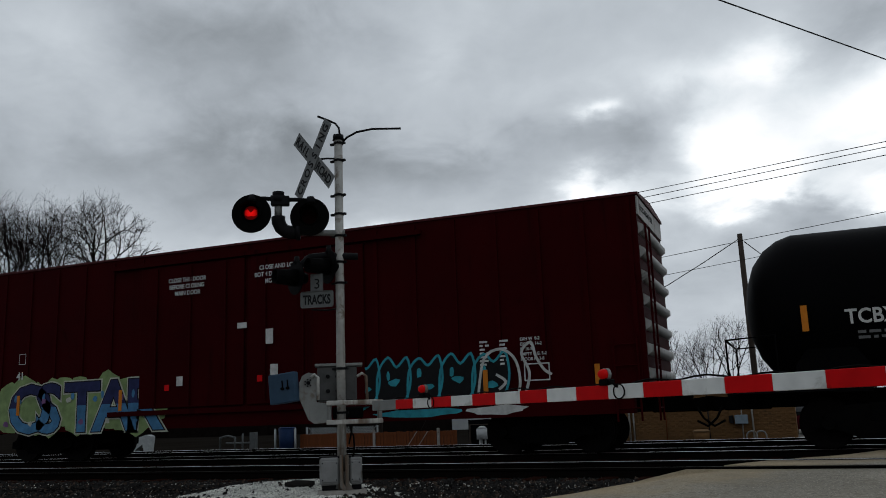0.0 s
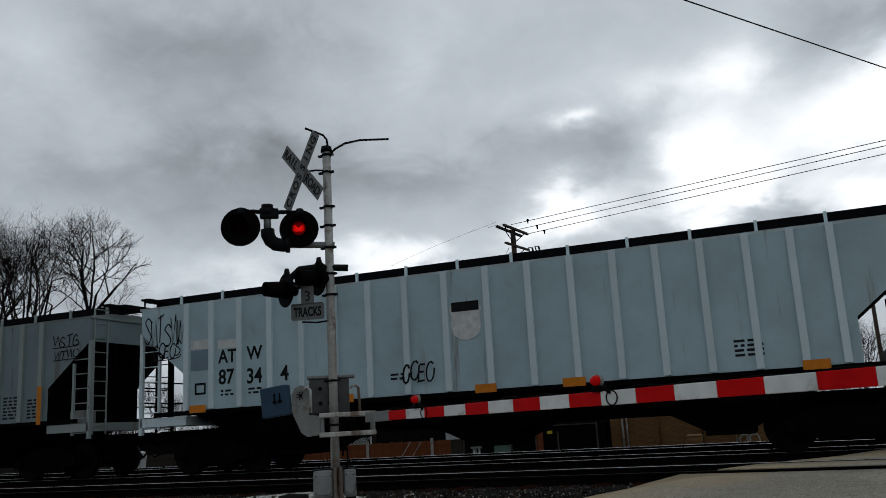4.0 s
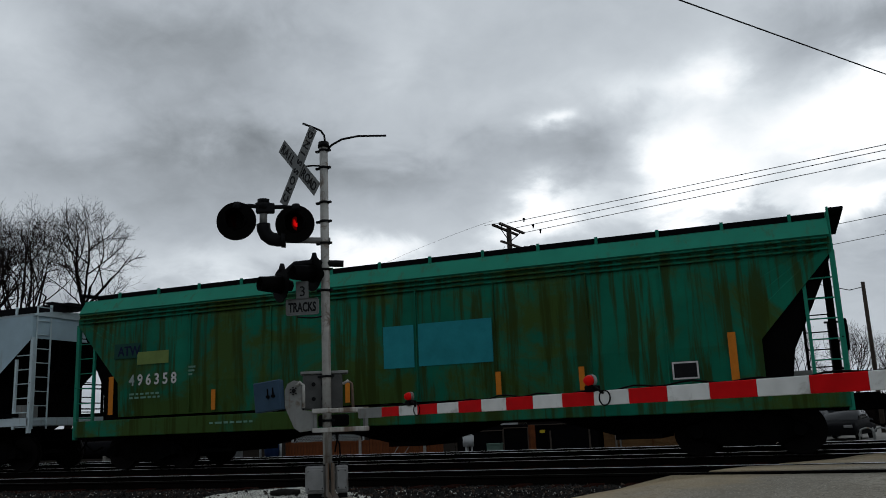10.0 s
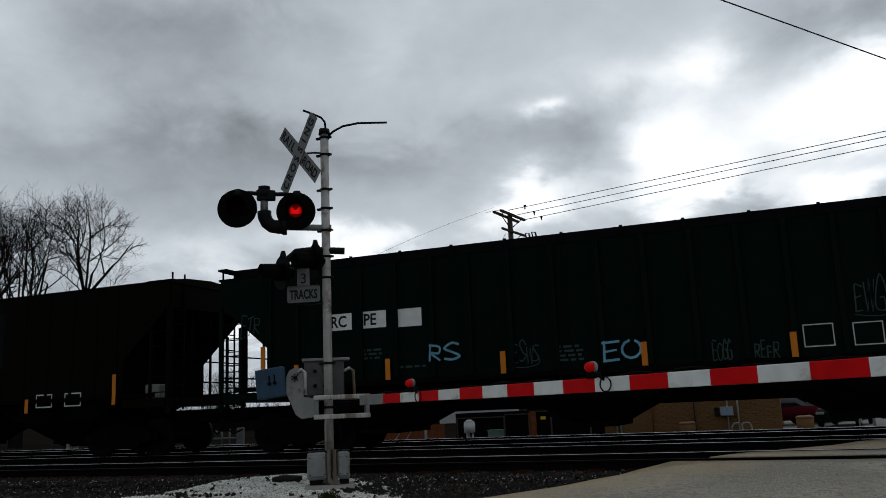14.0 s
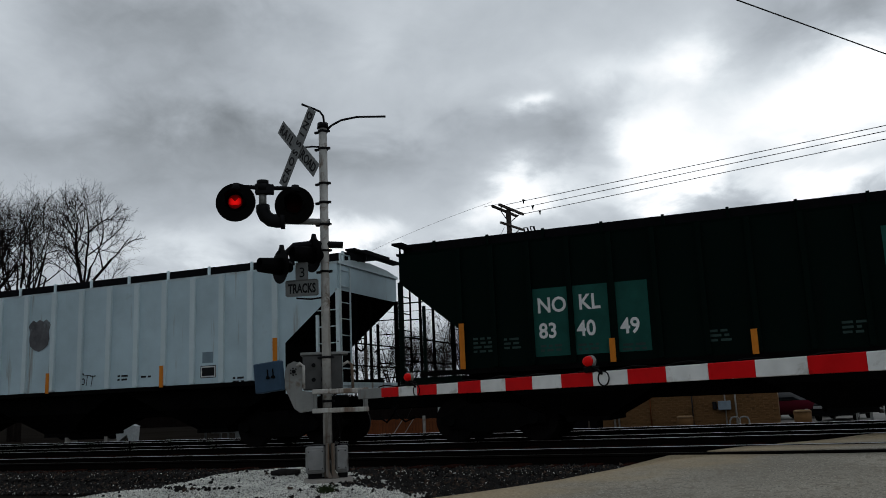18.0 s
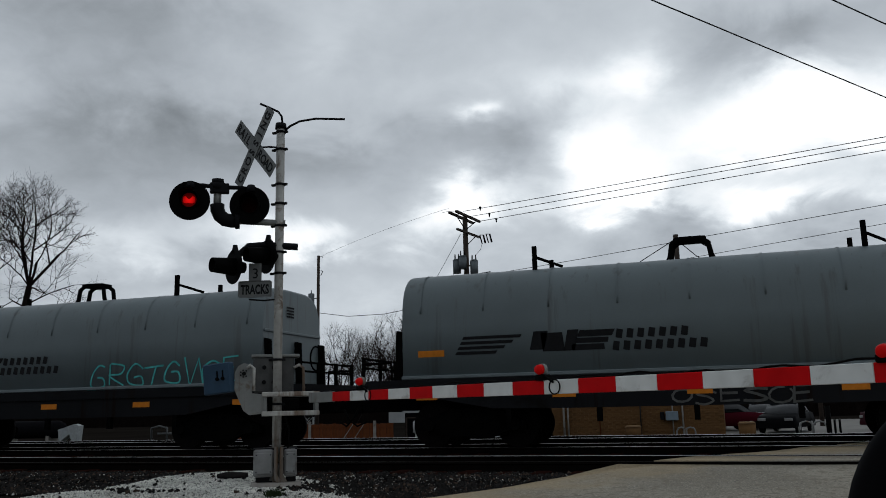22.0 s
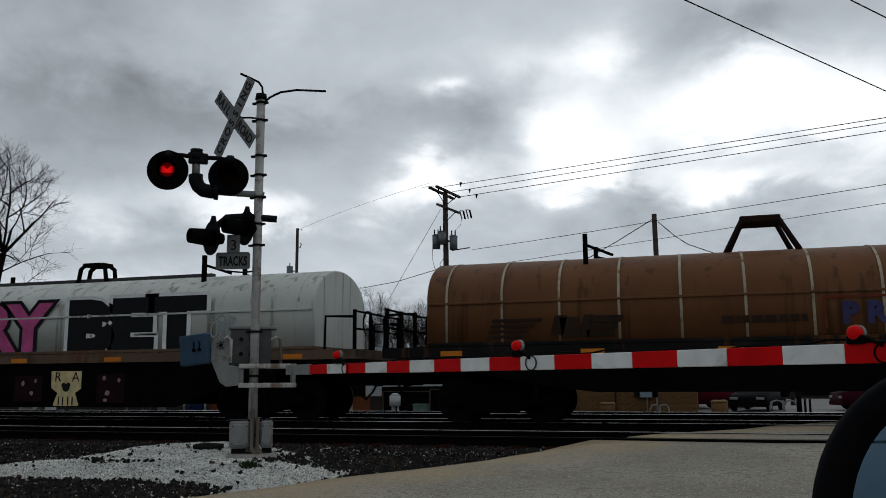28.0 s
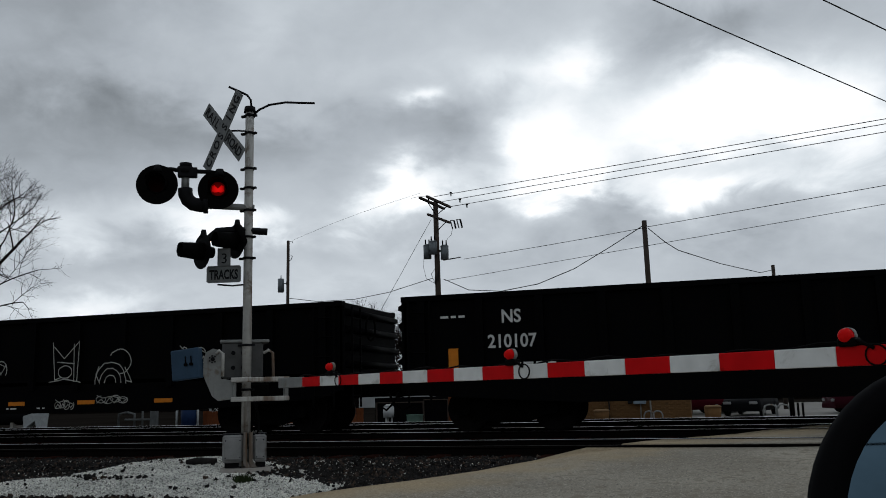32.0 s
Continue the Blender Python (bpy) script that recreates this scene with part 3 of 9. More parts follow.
def signal():
    root = thing("crossing_signal", "weathered silver crossing mast with red flashers and a lowered gate", "crossing signal", pose(MAST.x, MAST.y, -0.2))
    v = Vector((-MAST.x, -MAST.y)).normalized()           # towards the viewer
    face = math.degrees(math.atan2(v.x, -v.y))             # turn that makes -y face the viewer
    right = Vector((-v.y, v.x)) * 1.0                      # the viewer's right
    R = lambda s, z, d=0.0: (right.x * s + v.x * d, right.y * s + v.y * d, z + 0.2)
    # mast in two lengths with bands
    bm = bmesh.new()
    tube(bm, (0, 0, 0.1), (0, 0, 5.03), 0.062, 0.06, 20)
    part("mast", bm, mast_paint, root, "rust-streaked silver steel mast")
    bm = bmesh.new()
    tube(bm, (0, 0, 5.03), (0, 0, 5.11), 0.085, 0.075, 16)
    part("mast_cap", bm, dark_steel, root)
    for z in (4.78, 4.52, 4.0, 3.72, 3.40, 3.02, 2.72, 1.52, 0.92):
        bm = bmesh.new()
        tube(bm, (0, 0, z + 0.185), (0, 0, z + 0.217), 0.072, None, 16)
        box(bm, -0.13, 0.11, -0.02, 0.02, z + 0.185, z + 0.215)
        part("clamp_band", bm, dark_steel, root)
    # top horns
    bm = bmesh.new()
    pipe(bm, [R(0.02, 4.93), R(0.01, 5.02), R(-0.04, 5.09), R(-0.15, 5.14), R(-0.30, 5.20)], 0.016)
    part("horn_arm", bm, dark_steel, root)
    bm = bmesh.new()
    pipe(bm, [R(0.05, 4.80), R(0.13, 4.88), R(0.27, 4.96), R(0.50, 5.01), R(0.92, 5.02)], 0.016)
    part("horn_arm", bm, dark_steel, root)
    # crossbuck: two blades with lettering
    bm = bmesh.new()
    tube(bm, R(-0.36, 4.49, 0.10), R(-0.36, 4.49, 0.05), 0.03, None, 10)
    pipe(bm, [R(-0.36, 4.52, 0.05), R(-0.16, 4.55, 0.02), R(0, 4.55)], 0.014)
    hub = part("crossbuck", bm, dark_steel, root, "black and white crossbuck sign")
    cbm = Matrix.Translation(R(-0.355, 4.495, 0.12)) @ pose(0, 0, 0, 0, 0, face - 53)
    for tilt, words, off in ((52, (("CROSSING", -.57, 1.14),), 0.014), (-45, (("RAIL", -.57, .42), ("ROAD", .13, .44)), 0.0)):
        m = cbm @ pose(0, -off, 0) @ pose(0, 0, 0, 0, -tilt, 0)
        bm = bmesh.new()
        box(bm, -0.61, 0.61, -0.004, 0.004, -0.105, 0.105, 0.003)
        bl = part("blade", bm, sign_backlit_white, hub, "white blade toned to backlit grey, lettered in black", m)
        for text, x0, wide in words:
            # the letters are set apart along the blade
            for k, ch in enumerate(text):
                me = letters(ch, 0.125, letter_black, 0.003, 0.004)
                slot = wide / len(text)
                mid = (max(q.co.x for q in me.vertices) + min(q.co.x for q in me.vertices)) / 2
                part("lettering", me, None, hub, "black lettering", m @ pose(x0 + slot * (k + .5) - mid * .92, -0.006, -0.062) @ Matrix.Diagonal((.92, 1, 1, 1)))
    # upper pair of flashers on their cross pipe
    bm = bmesh.new()
    pipe(bm, [R(0.08, 3.44), R(-0.3, 3.45), R(-0.60, 3.46)], 0.045, 12)
    part("cross_pipe", bm, galvanised, root)
    bm = bmesh.new()
    pipe(bm, [R(-0.58, 3.46), R(-0.66, 3.46), R(-0.75, 3.475), R(-0.82, 3.53), R(-0.855, 3.61), R(-0.86, 3.69)], 0.098, 14)
    part("elbow", bm, dark_steel, root)
    bm = bmesh.new()
    tube(bm, R(-0.55, 3.46), R(-0.61, 3.46), 0.115, None, 14)
    part("elbow_collar", bm, dark_steel, root)
    bm = bmesh.new()
    tube(bm, R(-0.86, 3.66), R(-0.86, 3.93), 0.055, None, 12)
    part("riser", bm, galvanised, root)
    bm = bmesh.new()
    tube(bm, R(-0.86, 3.90), R(-0.86, 3.99), 0.105, 0.115, 16)
    tube(bm, R(-0.86, 3.99), R(-0.86, 4.05), 0.085, None, 14)
    part("junction_cap", bm, dark_steel, root)
    bm = bmesh.new()
    pipe(bm, [R(-1.22, 3.94, .06), R(-1.05, 3.95, .04), R(-0.86, 3.94), R(-0.6, 3.93, .04), R(-0.40, 3.91, .06)], 0.032, 8)
    part("lamp_bar", bm, dark_steel, root)
    for a0, z0 in ((-1.22, 3.955), (-0.40, 3.925)):
        bm = bmesh.new()
        tube(bm, R(a0, z0 - .06, .06), R(a0, z0 + .04, .06), .085, .05, 12)
        part("lamp_clamp", bm, dark_steel, root)
    bm = bmesh.new()
    box(bm, -.16, .10, -.05, .05, -.09, .05, .012)
    part("bracket", bm, dark_steel, root, "", Matrix.Translation(R(-0.80, 3.93, .04)) @ pose(0, 0, 0, 0, 0, face))
    turn = face - 4
    m1 = Matrix.Translation(R(-1.225, 3.715, 0.10)) @ pose(0, 0, 0, 0, 0, turn)
    m2 = Matrix.Translation(R(-0.415, 3.665, 0.10)) @ pose(0, 0, 0, 0, 0, turn)
    a, ia = flasher(root, m1, "black round flasher with a red lamp", True)
    b, ib = flasher(root, m2, "black round flasher with a red lamp", True)
    # lower pair, turned away along the street
    bm = bmesh.new()
    pipe(bm, [R(0.26, 3.10), R(-0.2, 3.12), R(-0.42, 3.10), R(-0.55, 2.98), R(-0.60, 2.84)], 0.05, 8)
    part("cross_pipe", bm, dark_steel, root)
    for s, z, tn in ((-0.62, 2.80, -60), (-0.17, 2.95, -60)):
        m = Matrix.Translation(R(s, z, 0.06)) @ pose(0, 0, 0, 0, 0, face + tn)
        flasher(root, m @ Matrix.Scale(.88, 4), "black flasher turned along the street", False, 0.36, True)
        bm = bmesh.new()
        tube(bm, R(s + .02, z + .20, .02), R(s + .02, z + .31, .02), .055, .03, 10)
        part("lamp_clamp", bm, dark_steel, root)
    # number of tracks sign
    m = Matrix.Translation(R(-0.32, 2.48, 0.12)) @ pose(0, 0, 0, 0, 0, face - 18)
    bm = bmesh.new()
    box(bm, -0.235, 0.235, -0.003, 0.003, -0.115, 0.115, 0.02)
    sg = part("tracks_sign", bm, sign_backlit_white, root, "white sign toned to backlit grey, reading 3 TRACKS", m)
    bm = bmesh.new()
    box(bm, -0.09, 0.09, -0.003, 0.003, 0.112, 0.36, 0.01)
    part("sign_tab", bm, sign_backlit_white, sg)
    me = letters("TRACKS", 0.125, letter_black, 0.003, 0.006)
    w = max(q.co.x for q in me.vertices)
    part("lettering", me, None, sg, "", pose(-0.20, -0.005, -0.065) @ Matrix.Diagonal((0.40 / w, 1, 1, 1)))
    part("lettering", letters("3", 0.14, letter_black, 0.003), None, sg, "", pose(-0.045, -0.005, 0.15))
    bm = bmesh.new()
    pipe(bm, [R(-0.40, 2.34, 0.10), R(-0.20, 2.33, 0.06), R(0, 2.36)], 0.012)
    part("sign_bracket", bm, dark_steel, root)
    # gate mechanism, counterweights and lowered arm
    gm = Matrix.Translation((0, 0, 0.2)) @ Matrix.LocRotScale((0, 0, 0), Euler((0, 0, math.atan2(-0.569, 0.822))), None)
    vm = Matrix.Translation((0, 0, 0.2)) @ pose(0, 0, 0, 0, 0, face)      # x to the viewer's right, -y to the viewer
    bm = bmesh.new()
    box(bm, -0.33, 0.22, 0.07, 0.34, 1.08, 1.56, 0.02)
    case = part("mechanism_case", bm, material("case_grey", (0.09, 0.09, 0.088), .6, .1, .3, 4, .1), root, "dark grey gate mechanism case", vm)
    bm = bmesh.new()
    box(bm, -0.36, 0.30, 0.05, 0.36, 1.56, 1.60, 0.008)
    part("case_lid", bm, galvanised, root, "", vm)
    bm = bmesh.new()
    prism(bm, [(-0.56, 1.34), (-0.52, 1.43), (-0.44, 1.47), (-0.36, 1.45), (-0.33, 1.38), (-0.33, 1.07), (-0.18, 1.05), (-0.18, 0.80), (-0.36, 0.78), (-0.44, 0.84), (-0.56, 1.12)], -0.20, -0.15)
    part("gate_support", bm, galvanised, root, "grey steel support plate", vm)
    bm = bmesh.new()
    pipe(bm, [(-0.40, -0.21, 1.40), (-0.36, -0.21, 1.44), (-0.31, -0.21, 1.40), (-0.31, -0.21, 1.10)], 0.022, 8)
    part("support_edge", bm, mast_paint, root, "", vm)
    for k in range(7):
        a = k * 0.9
        bm = bmesh.new()
        tube(bm, (-0.44 + (0.045 * math.cos(a) if k else 0), -0.22, 1.33 + (0.045 * math.sin(a) if k else 0)), (-0.44 + (0.045 * math.cos(a) if k else 0), -0.19, 1.33 + (0.045 * math.sin(a) if k else 0)), 0.028 if not k else 0.011, None, 8)
        part("bolt", bm, dark_steel, root, "", vm)
    bm = bmesh.new()
    pipe(bm, [(0.22, 0.0, 1.41), (0.29, 0.0, 1.45), (0.345, 0.0, 1.41), (0.36, 0.0, 1.02)], 0.020, 8)
    part("gate_support", bm, mast_paint, root, "", vm)
    for z0, x0 in ((1.02, -0.20), (0.765, -0.20)):
        for y in (-0.23, 0.30):
            bm = bmesh.new()
            box(bm, x0, 0.56, y - 0.03, y + 0.03, z0, z0 + 0.062, 0.008)
            part("channel_beam", bm, mast_paint, root, "pale steel channel", vm)
    for x in (-0.185, 0.50):
        bm = bmesh.new()
        box(bm, x, x + 0.05, -0.21, 0.28, 0.82, 1.03, 0.006)
        part("cross_plate", bm, galvanised, root, "", vm)
    bm = bmesh.new()
    box(bm, -0.12, 0.30, 0.0, 0.2, 0.84, 1.0, 0.02)
    part("buffer", bm, black_paint, root, "", vm)
    lean = Matrix(((1, 0, 0, 0), (0, 1, 0, 0), (.2, 0, 1, 0), (0, 0, 0, 1)))
    bm = bmesh.new()
    box(bm, -0.20, 0.20, -0.06, 0.06, -0.20, 0.20, 0.012)
    part("counterweight", bm, material("blue_box", (0.04, 0.075, 0.12), 0.55, 0, 0.2, 5, .05, grime=((0.04, 0.065, 0.09), .3)), root, "blue-grey counterweight box", vm @ Matrix.Translation((-0.77, -0.12, 1.27)) @ pose(0, 0, 0, 0, 0, -28) @ lean)
    for x in (0.02, 0.10):
        bm = bmesh.new()
        box(bm, x - 0.006, x + 0.006, -0.075, -0.062, -0.02, 0.10)
        tube(bm, (x, -0.09, -0.01), (x, -0.06, -0.01), 0.022, None, 8)
        part("hasp", bm, black_paint, root, "", vm @ Matrix.Translation((-0.77, -0.12, 1.27)) @ pose(0, 0, 0, 0, 0, -28) @ lean)
    for x in (-0.18, -0.05):
        for z in (1.22, 1.42):
            bm = bmesh.new()
            tube(bm, (x, 0.05, z), (x, 0.07, z), 0.03, 0.03, 8)
            part("bolt", bm, dark_steel, root, "", vm)
    # arm: stripes of red and white, 0.406 m each
    ax = Vector((0.822, -0.569, -0.0023))
    start = Vector((-4.5 - MAST.x, 9.372 - MAST.y, 0.985 + 0.2))
    am = Matrix.Translation(start) @ pose(0, 0, 0, 0, 0, math.degrees(math.atan2(-0.569, 0.822)))
    bm = bmesh.new()
    box(bm, -0.60, 0.0, -0.02, 0.02, -0.062, 0.062, 0.006)
    part("arm_root", bm, galvanised, root, "", am)
    for i in range(24):
        h = 0.055 if i < 4 else 0.060
        bm = bmesh.new()
        box(bm, i * 0.406, (i + 1) * 0.406 - 0.001, -0.022, 0.022, -h, h, 0.004)
        part("arm_stripe", bm, (arm_red, arm_white)[i % 2], root, ("red reflective band", "white reflective band")[i % 2], am)
    for s, d in ((0.64, 0.004), (3.62, 0.0), (6.57, -0.03)):
        bm = bmesh.new()
        box(bm, s - 0.05, s + 0.06, -0.05, 0.05, 0.055, 0.11, 0.01)
        tube(bm, (s, -0.02, 0.10), (s, 0.02, 0.14), 0.03, None, 8)
        lampb = part("arm_lamp_base", bm, black_paint, root, "", am)
        bm = bmesh.new()
        loft(bm, [[(s + r * math.cos(2 * math.pi * k / 16), y, 0.152 + d + r * math.sin(2 * math.pi * k / 16)) for k in range(16)] for y, r in ((-.075, .012), (-.068, .030), (-.045, .043), (-.015, .047))])
        part("arm_lamp", bm, red_arm, root, "red gate arm lamp", am)
        bm = bmesh.new()
        tube(bm, (s, -.015, .152 + d), (s, .02, .152 + d), .051, None, 16)
        part("lamp_rim", bm, galvanised, lampb, "grey lamp rim")
        bm = bmesh.new()
        pipe(bm, [(s + .02, -.02, .10), (s + .10, -.03, .075), (s + .16, -.03, .04)], .012, 6)
        part("lamp_cord", bm, black_paint, lampb)
        bm = bmesh.new()
        pts = []
        for k in range(15):
            a = 2 * math.pi * k / 14
            pts.append((s + 0.17 + 0.065 * math.cos(a), -0.027, 0.0 + 0.062 * math.sin(a)))
        pipe(bm, pts, 0.006, 5)
        part("cable_loop", bm, black_paint, root, "black cable loop", am)
    bm = bmesh.new()
    pts = []
    for k in range(60):
        s = -0.1 + k * 0.12
        pts.append((s, 0.0, 0.066 + 0.014 * math.sin(k * 1.3) + 0.01 * math.sin(k * 0.37)))
    pipe(bm, pts, 0.008, 5)
    part("arm_cable", bm, black_paint, root, "black lamp cable", am)
    # foot: junction boxes and concrete pad
    box_grey = material("box_grey", (.25, .25, .245), .6, 0, .2, 4, .1, grime=((.08, .065, .05), .4), spec=.1)
    for s in (-0.16, 0.10):
        bm = bmesh.new()
        x0, x1 = (-0.30, -0.035) if s < 0 else (0.10, 0.27)
        box(bm, x0, x1, -0.14, 0.14, 0.17, 0.53, 0.025)
        jb = part("junction_box", bm, box_grey, root, "grey junction box", pose(0, 0, 0, 0, 0, face))
        bm = bmesh.new()
        box(bm, x0 + 0.02, x1 - 0.02, -0.165, -0.142, 0.21, 0.49, 0.012)
        part("cover", bm, box_grey, jb)
        for bx in (x0 + 0.04, x1 - 0.04):
            for bz in (0.24, 0.46):
                bm = bmesh.new()
                tube(bm, (bx, -0.172, bz), (bx, -0.16, bz), 0.009, None, 6)
                part("bolt", bm, dark_steel, jb)
    rusted = material("rusted_steel", (.17, .15, .13), .7, 0, .3, 5, .1, streak=((.10, .05, .02), .45), spec=.1)
    for x0 in (-0.03, 0.045):
        bm = bmesh.new()
        prism(bm, [(x0, .56), (x0 + .045, .56), (x0 + .045, .20), (x0 + .10, .11), (x0 + .04, .10), (x0, .16)], -.17, -.10)
        part("conduit_cover", bm, rusted, root, "rust-streaked conduit cover", pose(0, 0, 0, 0, 0, face))
    for x0, x1 in ((-.31, -.03), (.09, .28)):
        bm = bmesh.new()
        box(bm, x0, x1, -.10, .12, .52, .545, .008)
        part("box_lid", bm, dark_steel, root, "", pose(0, 0, 0, 0, 0, face))
        bm = bmesh.new()
        box(bm, x0 + .04, x1 - .02, -.06, .08, .10, .17, .008)
        part("box_foot", bm, dark_steel, root, "", pose(0, 0, 0, 0, 0, face))
    bm = bmesh.new()
    pipe(bm, [(0.10, -0.10, 0.95), (0.16, -0.12, 0.8), (0.17, -0.12, 0.6), (0.13, -0.1, 0.5)], 0.012, 6)
    part("cable_loop", bm, black_paint, root, "black cable down the mast", pose(0, 0, 0, 0, 0, face))
    bm = bmesh.new()
    tube(bm, (0, 0, 0.12), (0, 0, 0.34), 0.11, 0.07, 14)
    part("mast_base", bm, galvanised, root, "rusted base casting")
    bm = bmesh.new()
    tube(bm, (0, 0, -0.2), (0, 0, 0.10), 0.35, 0.33, 28)
    part("footing", bm, concrete, root, "round concrete footing")
    bm = bmesh.new()
    pipe(bm, [R(0.10, 0.5), R(0.14, 0.7), R(0.08, 0.85), R(0.06, 0.95)], 0.012, 6)
    part("conduit", bm, black_paint, root)
    return ia, ib


INSERT_A, INSERT_B = signal()


# ---- the train ----
HALF = 1.55
CARS = []          # thing, place of its front end at the start
WHEELS = []        # wheelset, its car's place, its place along the car


def paint(name, color, rust=0.15, streak=0.2, rough=0.6, dirt=(0.02, 0.017, 0.014), rustc=RUST):
    return material(name, color, rough, 0.0, 0.16, 0.8, 0.05, grime=(dirt, rust), streak=(rustc, streak), spec=0.12 if max(color) > 0.02 else 0.015)


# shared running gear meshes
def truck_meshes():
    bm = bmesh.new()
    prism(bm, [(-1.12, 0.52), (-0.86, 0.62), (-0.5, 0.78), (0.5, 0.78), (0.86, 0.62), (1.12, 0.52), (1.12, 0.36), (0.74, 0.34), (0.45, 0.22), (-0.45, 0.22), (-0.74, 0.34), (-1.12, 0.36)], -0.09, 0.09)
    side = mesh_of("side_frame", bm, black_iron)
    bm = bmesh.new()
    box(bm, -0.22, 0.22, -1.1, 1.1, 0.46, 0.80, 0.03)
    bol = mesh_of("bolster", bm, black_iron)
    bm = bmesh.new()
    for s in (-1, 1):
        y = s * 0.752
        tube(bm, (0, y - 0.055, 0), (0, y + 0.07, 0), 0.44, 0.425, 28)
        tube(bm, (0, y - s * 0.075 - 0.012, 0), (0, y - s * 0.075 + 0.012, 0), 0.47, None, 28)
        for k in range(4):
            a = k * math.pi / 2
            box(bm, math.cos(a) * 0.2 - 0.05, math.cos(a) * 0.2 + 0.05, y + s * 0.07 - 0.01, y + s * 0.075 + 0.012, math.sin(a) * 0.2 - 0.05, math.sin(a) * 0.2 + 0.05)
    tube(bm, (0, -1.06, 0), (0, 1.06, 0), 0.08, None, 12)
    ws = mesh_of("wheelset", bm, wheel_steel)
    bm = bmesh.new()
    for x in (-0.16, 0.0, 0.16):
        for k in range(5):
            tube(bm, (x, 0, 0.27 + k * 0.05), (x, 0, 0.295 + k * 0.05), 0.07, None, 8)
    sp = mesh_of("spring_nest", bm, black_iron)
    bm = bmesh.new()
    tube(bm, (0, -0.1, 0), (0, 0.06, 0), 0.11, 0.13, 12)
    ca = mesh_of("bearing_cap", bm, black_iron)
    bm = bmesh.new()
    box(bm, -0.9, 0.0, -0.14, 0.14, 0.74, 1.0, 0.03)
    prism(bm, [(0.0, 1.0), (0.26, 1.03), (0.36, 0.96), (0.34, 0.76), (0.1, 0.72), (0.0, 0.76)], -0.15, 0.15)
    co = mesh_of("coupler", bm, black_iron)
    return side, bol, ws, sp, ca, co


T_SIDE, T_BOL, T_WS, T_SPRING, T_CAP, T_COUP = truck_meshes()


def running_gear(car, place, L, inset=2.0, over=0.75):
    """Two trucks with turning wheelsets, the couplers and the centre sill."""
    for x in (inset, L - inset):
        tk = part("truck", T_BOL, None, car, "", pose(x, 0, 0))
        for s in (-1, 1):
            part("side_frame", T_SIDE, None, tk, "", pose(0, s * 1.0, 0))
            part("spring_nest", T_SPRING, None, tk, "", pose(0, s * 1.02, 0))
            for e in (-0.89, 0.89):
                part("bearing_cap", T_CAP, None, tk, "", pose(e, s * 1.08, 0.455) @ pose(0, 0, 0, 0, 0, 180 if s > 0 else 0))
        for e in (-0.89, 0.89):
            ws = part("wheelset", T_WS, None, tk, "", pose(e, 0, 0.455))
            WHEELS.append((ws, place, x + e, e))
    part("coupler", T_COUP, None, car, "", pose(L + over - 0.1, 0, 0))
    part("coupler", T_COUP, None, car, "", pose(-over + 0.1, 0, 0, 0, 0, 180))
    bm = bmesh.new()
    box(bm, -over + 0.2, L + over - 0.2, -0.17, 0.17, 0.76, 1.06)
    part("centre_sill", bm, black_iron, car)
    for e in (-over + 0.1, L + over - 0.1):
        bm = bmesh.new()
        s = 1 if e > 0 else -1
        pipe(bm, [(e, -0.35, 0.82), (e + s * 0.12, -0.36, 0.6), (e + s * 0.3, -0.3, 0.45), (e + s * 0.5, -0.2, 0.55)], 0.025, 6)
        part("air_hose", bm, black_paint, car)


def car_thing(name, label, place):
    car = thing(name, label, name.replace("_", " "), group="cars of the freight train")
    CARS.append((car, place))
    return car


def marks(car, y, items, mat):
    """Lettering on the near side: (words, left end, foot, height)."""
    for words, x, z, h in items:
        part("lettering", letters(words, h, mat, 0.004, h * 0.03), None, car, "", pose(x, y, z) @ Matrix.Diagonal((.9, 1, 1, 1)))


def bars(car, y, spots, mat, h=0.045):
    """Small print too fine to read: short bars. (left, foot, rows, width)."""
    rng = random.Random(len(spots) * 7 + int(abs(y) * 100))
    for x, z, rows, w in spots:
        bm = bmesh.new()
        for r in range(rows):
            zz = z - r * h * 1.9
            xx = x
            while xx < x + w - 0.05:
                d = min(rng.uniform(0.06, 0.2), x + w - xx)
                bm.faces.new([bm.verts.new((a, y, b)) for a, b in ((xx, zz), (xx + d, zz), (xx + d, zz + h), (xx, zz + h))])
                xx += d + 0.05
        part("small_print", bm, mat, car)


def plates(car, name, y, spots, mat, label=""):
    """Flat painted rectangles, one part each: (left, foot, width, height)."""
    for x, z, w, h in spots:
        bm = bmesh.new()
        bm.faces.new([bm.verts.new((a, y, b)) for a, b in ((x, z), (x + w, z), (x + w, z + h), (x, z + h))])
        part(name, bm, mat, car, label)


def reflectors(car, y, xs, z, h=0.5, w=0.11, flat=False):
    bm = bmesh.new()
    box(bm, 0, w, -0.004, 0.0, 0, h)
    me = mesh_of("reflector", bm, reflect_orange)
    for x in xs:
        part("reflector", me, None, car, "orange reflector strip", pose(x, y, z))


def frame_box(car, y, x, z, w, h, mat, t=0.025):
    bm = bmesh.new()
    ribbon(bm, [(x, z), (x + w, z), (x + w, z + h), (x, z + h)], t, y, True)
    part("stencil_frame", bm, mat, car)


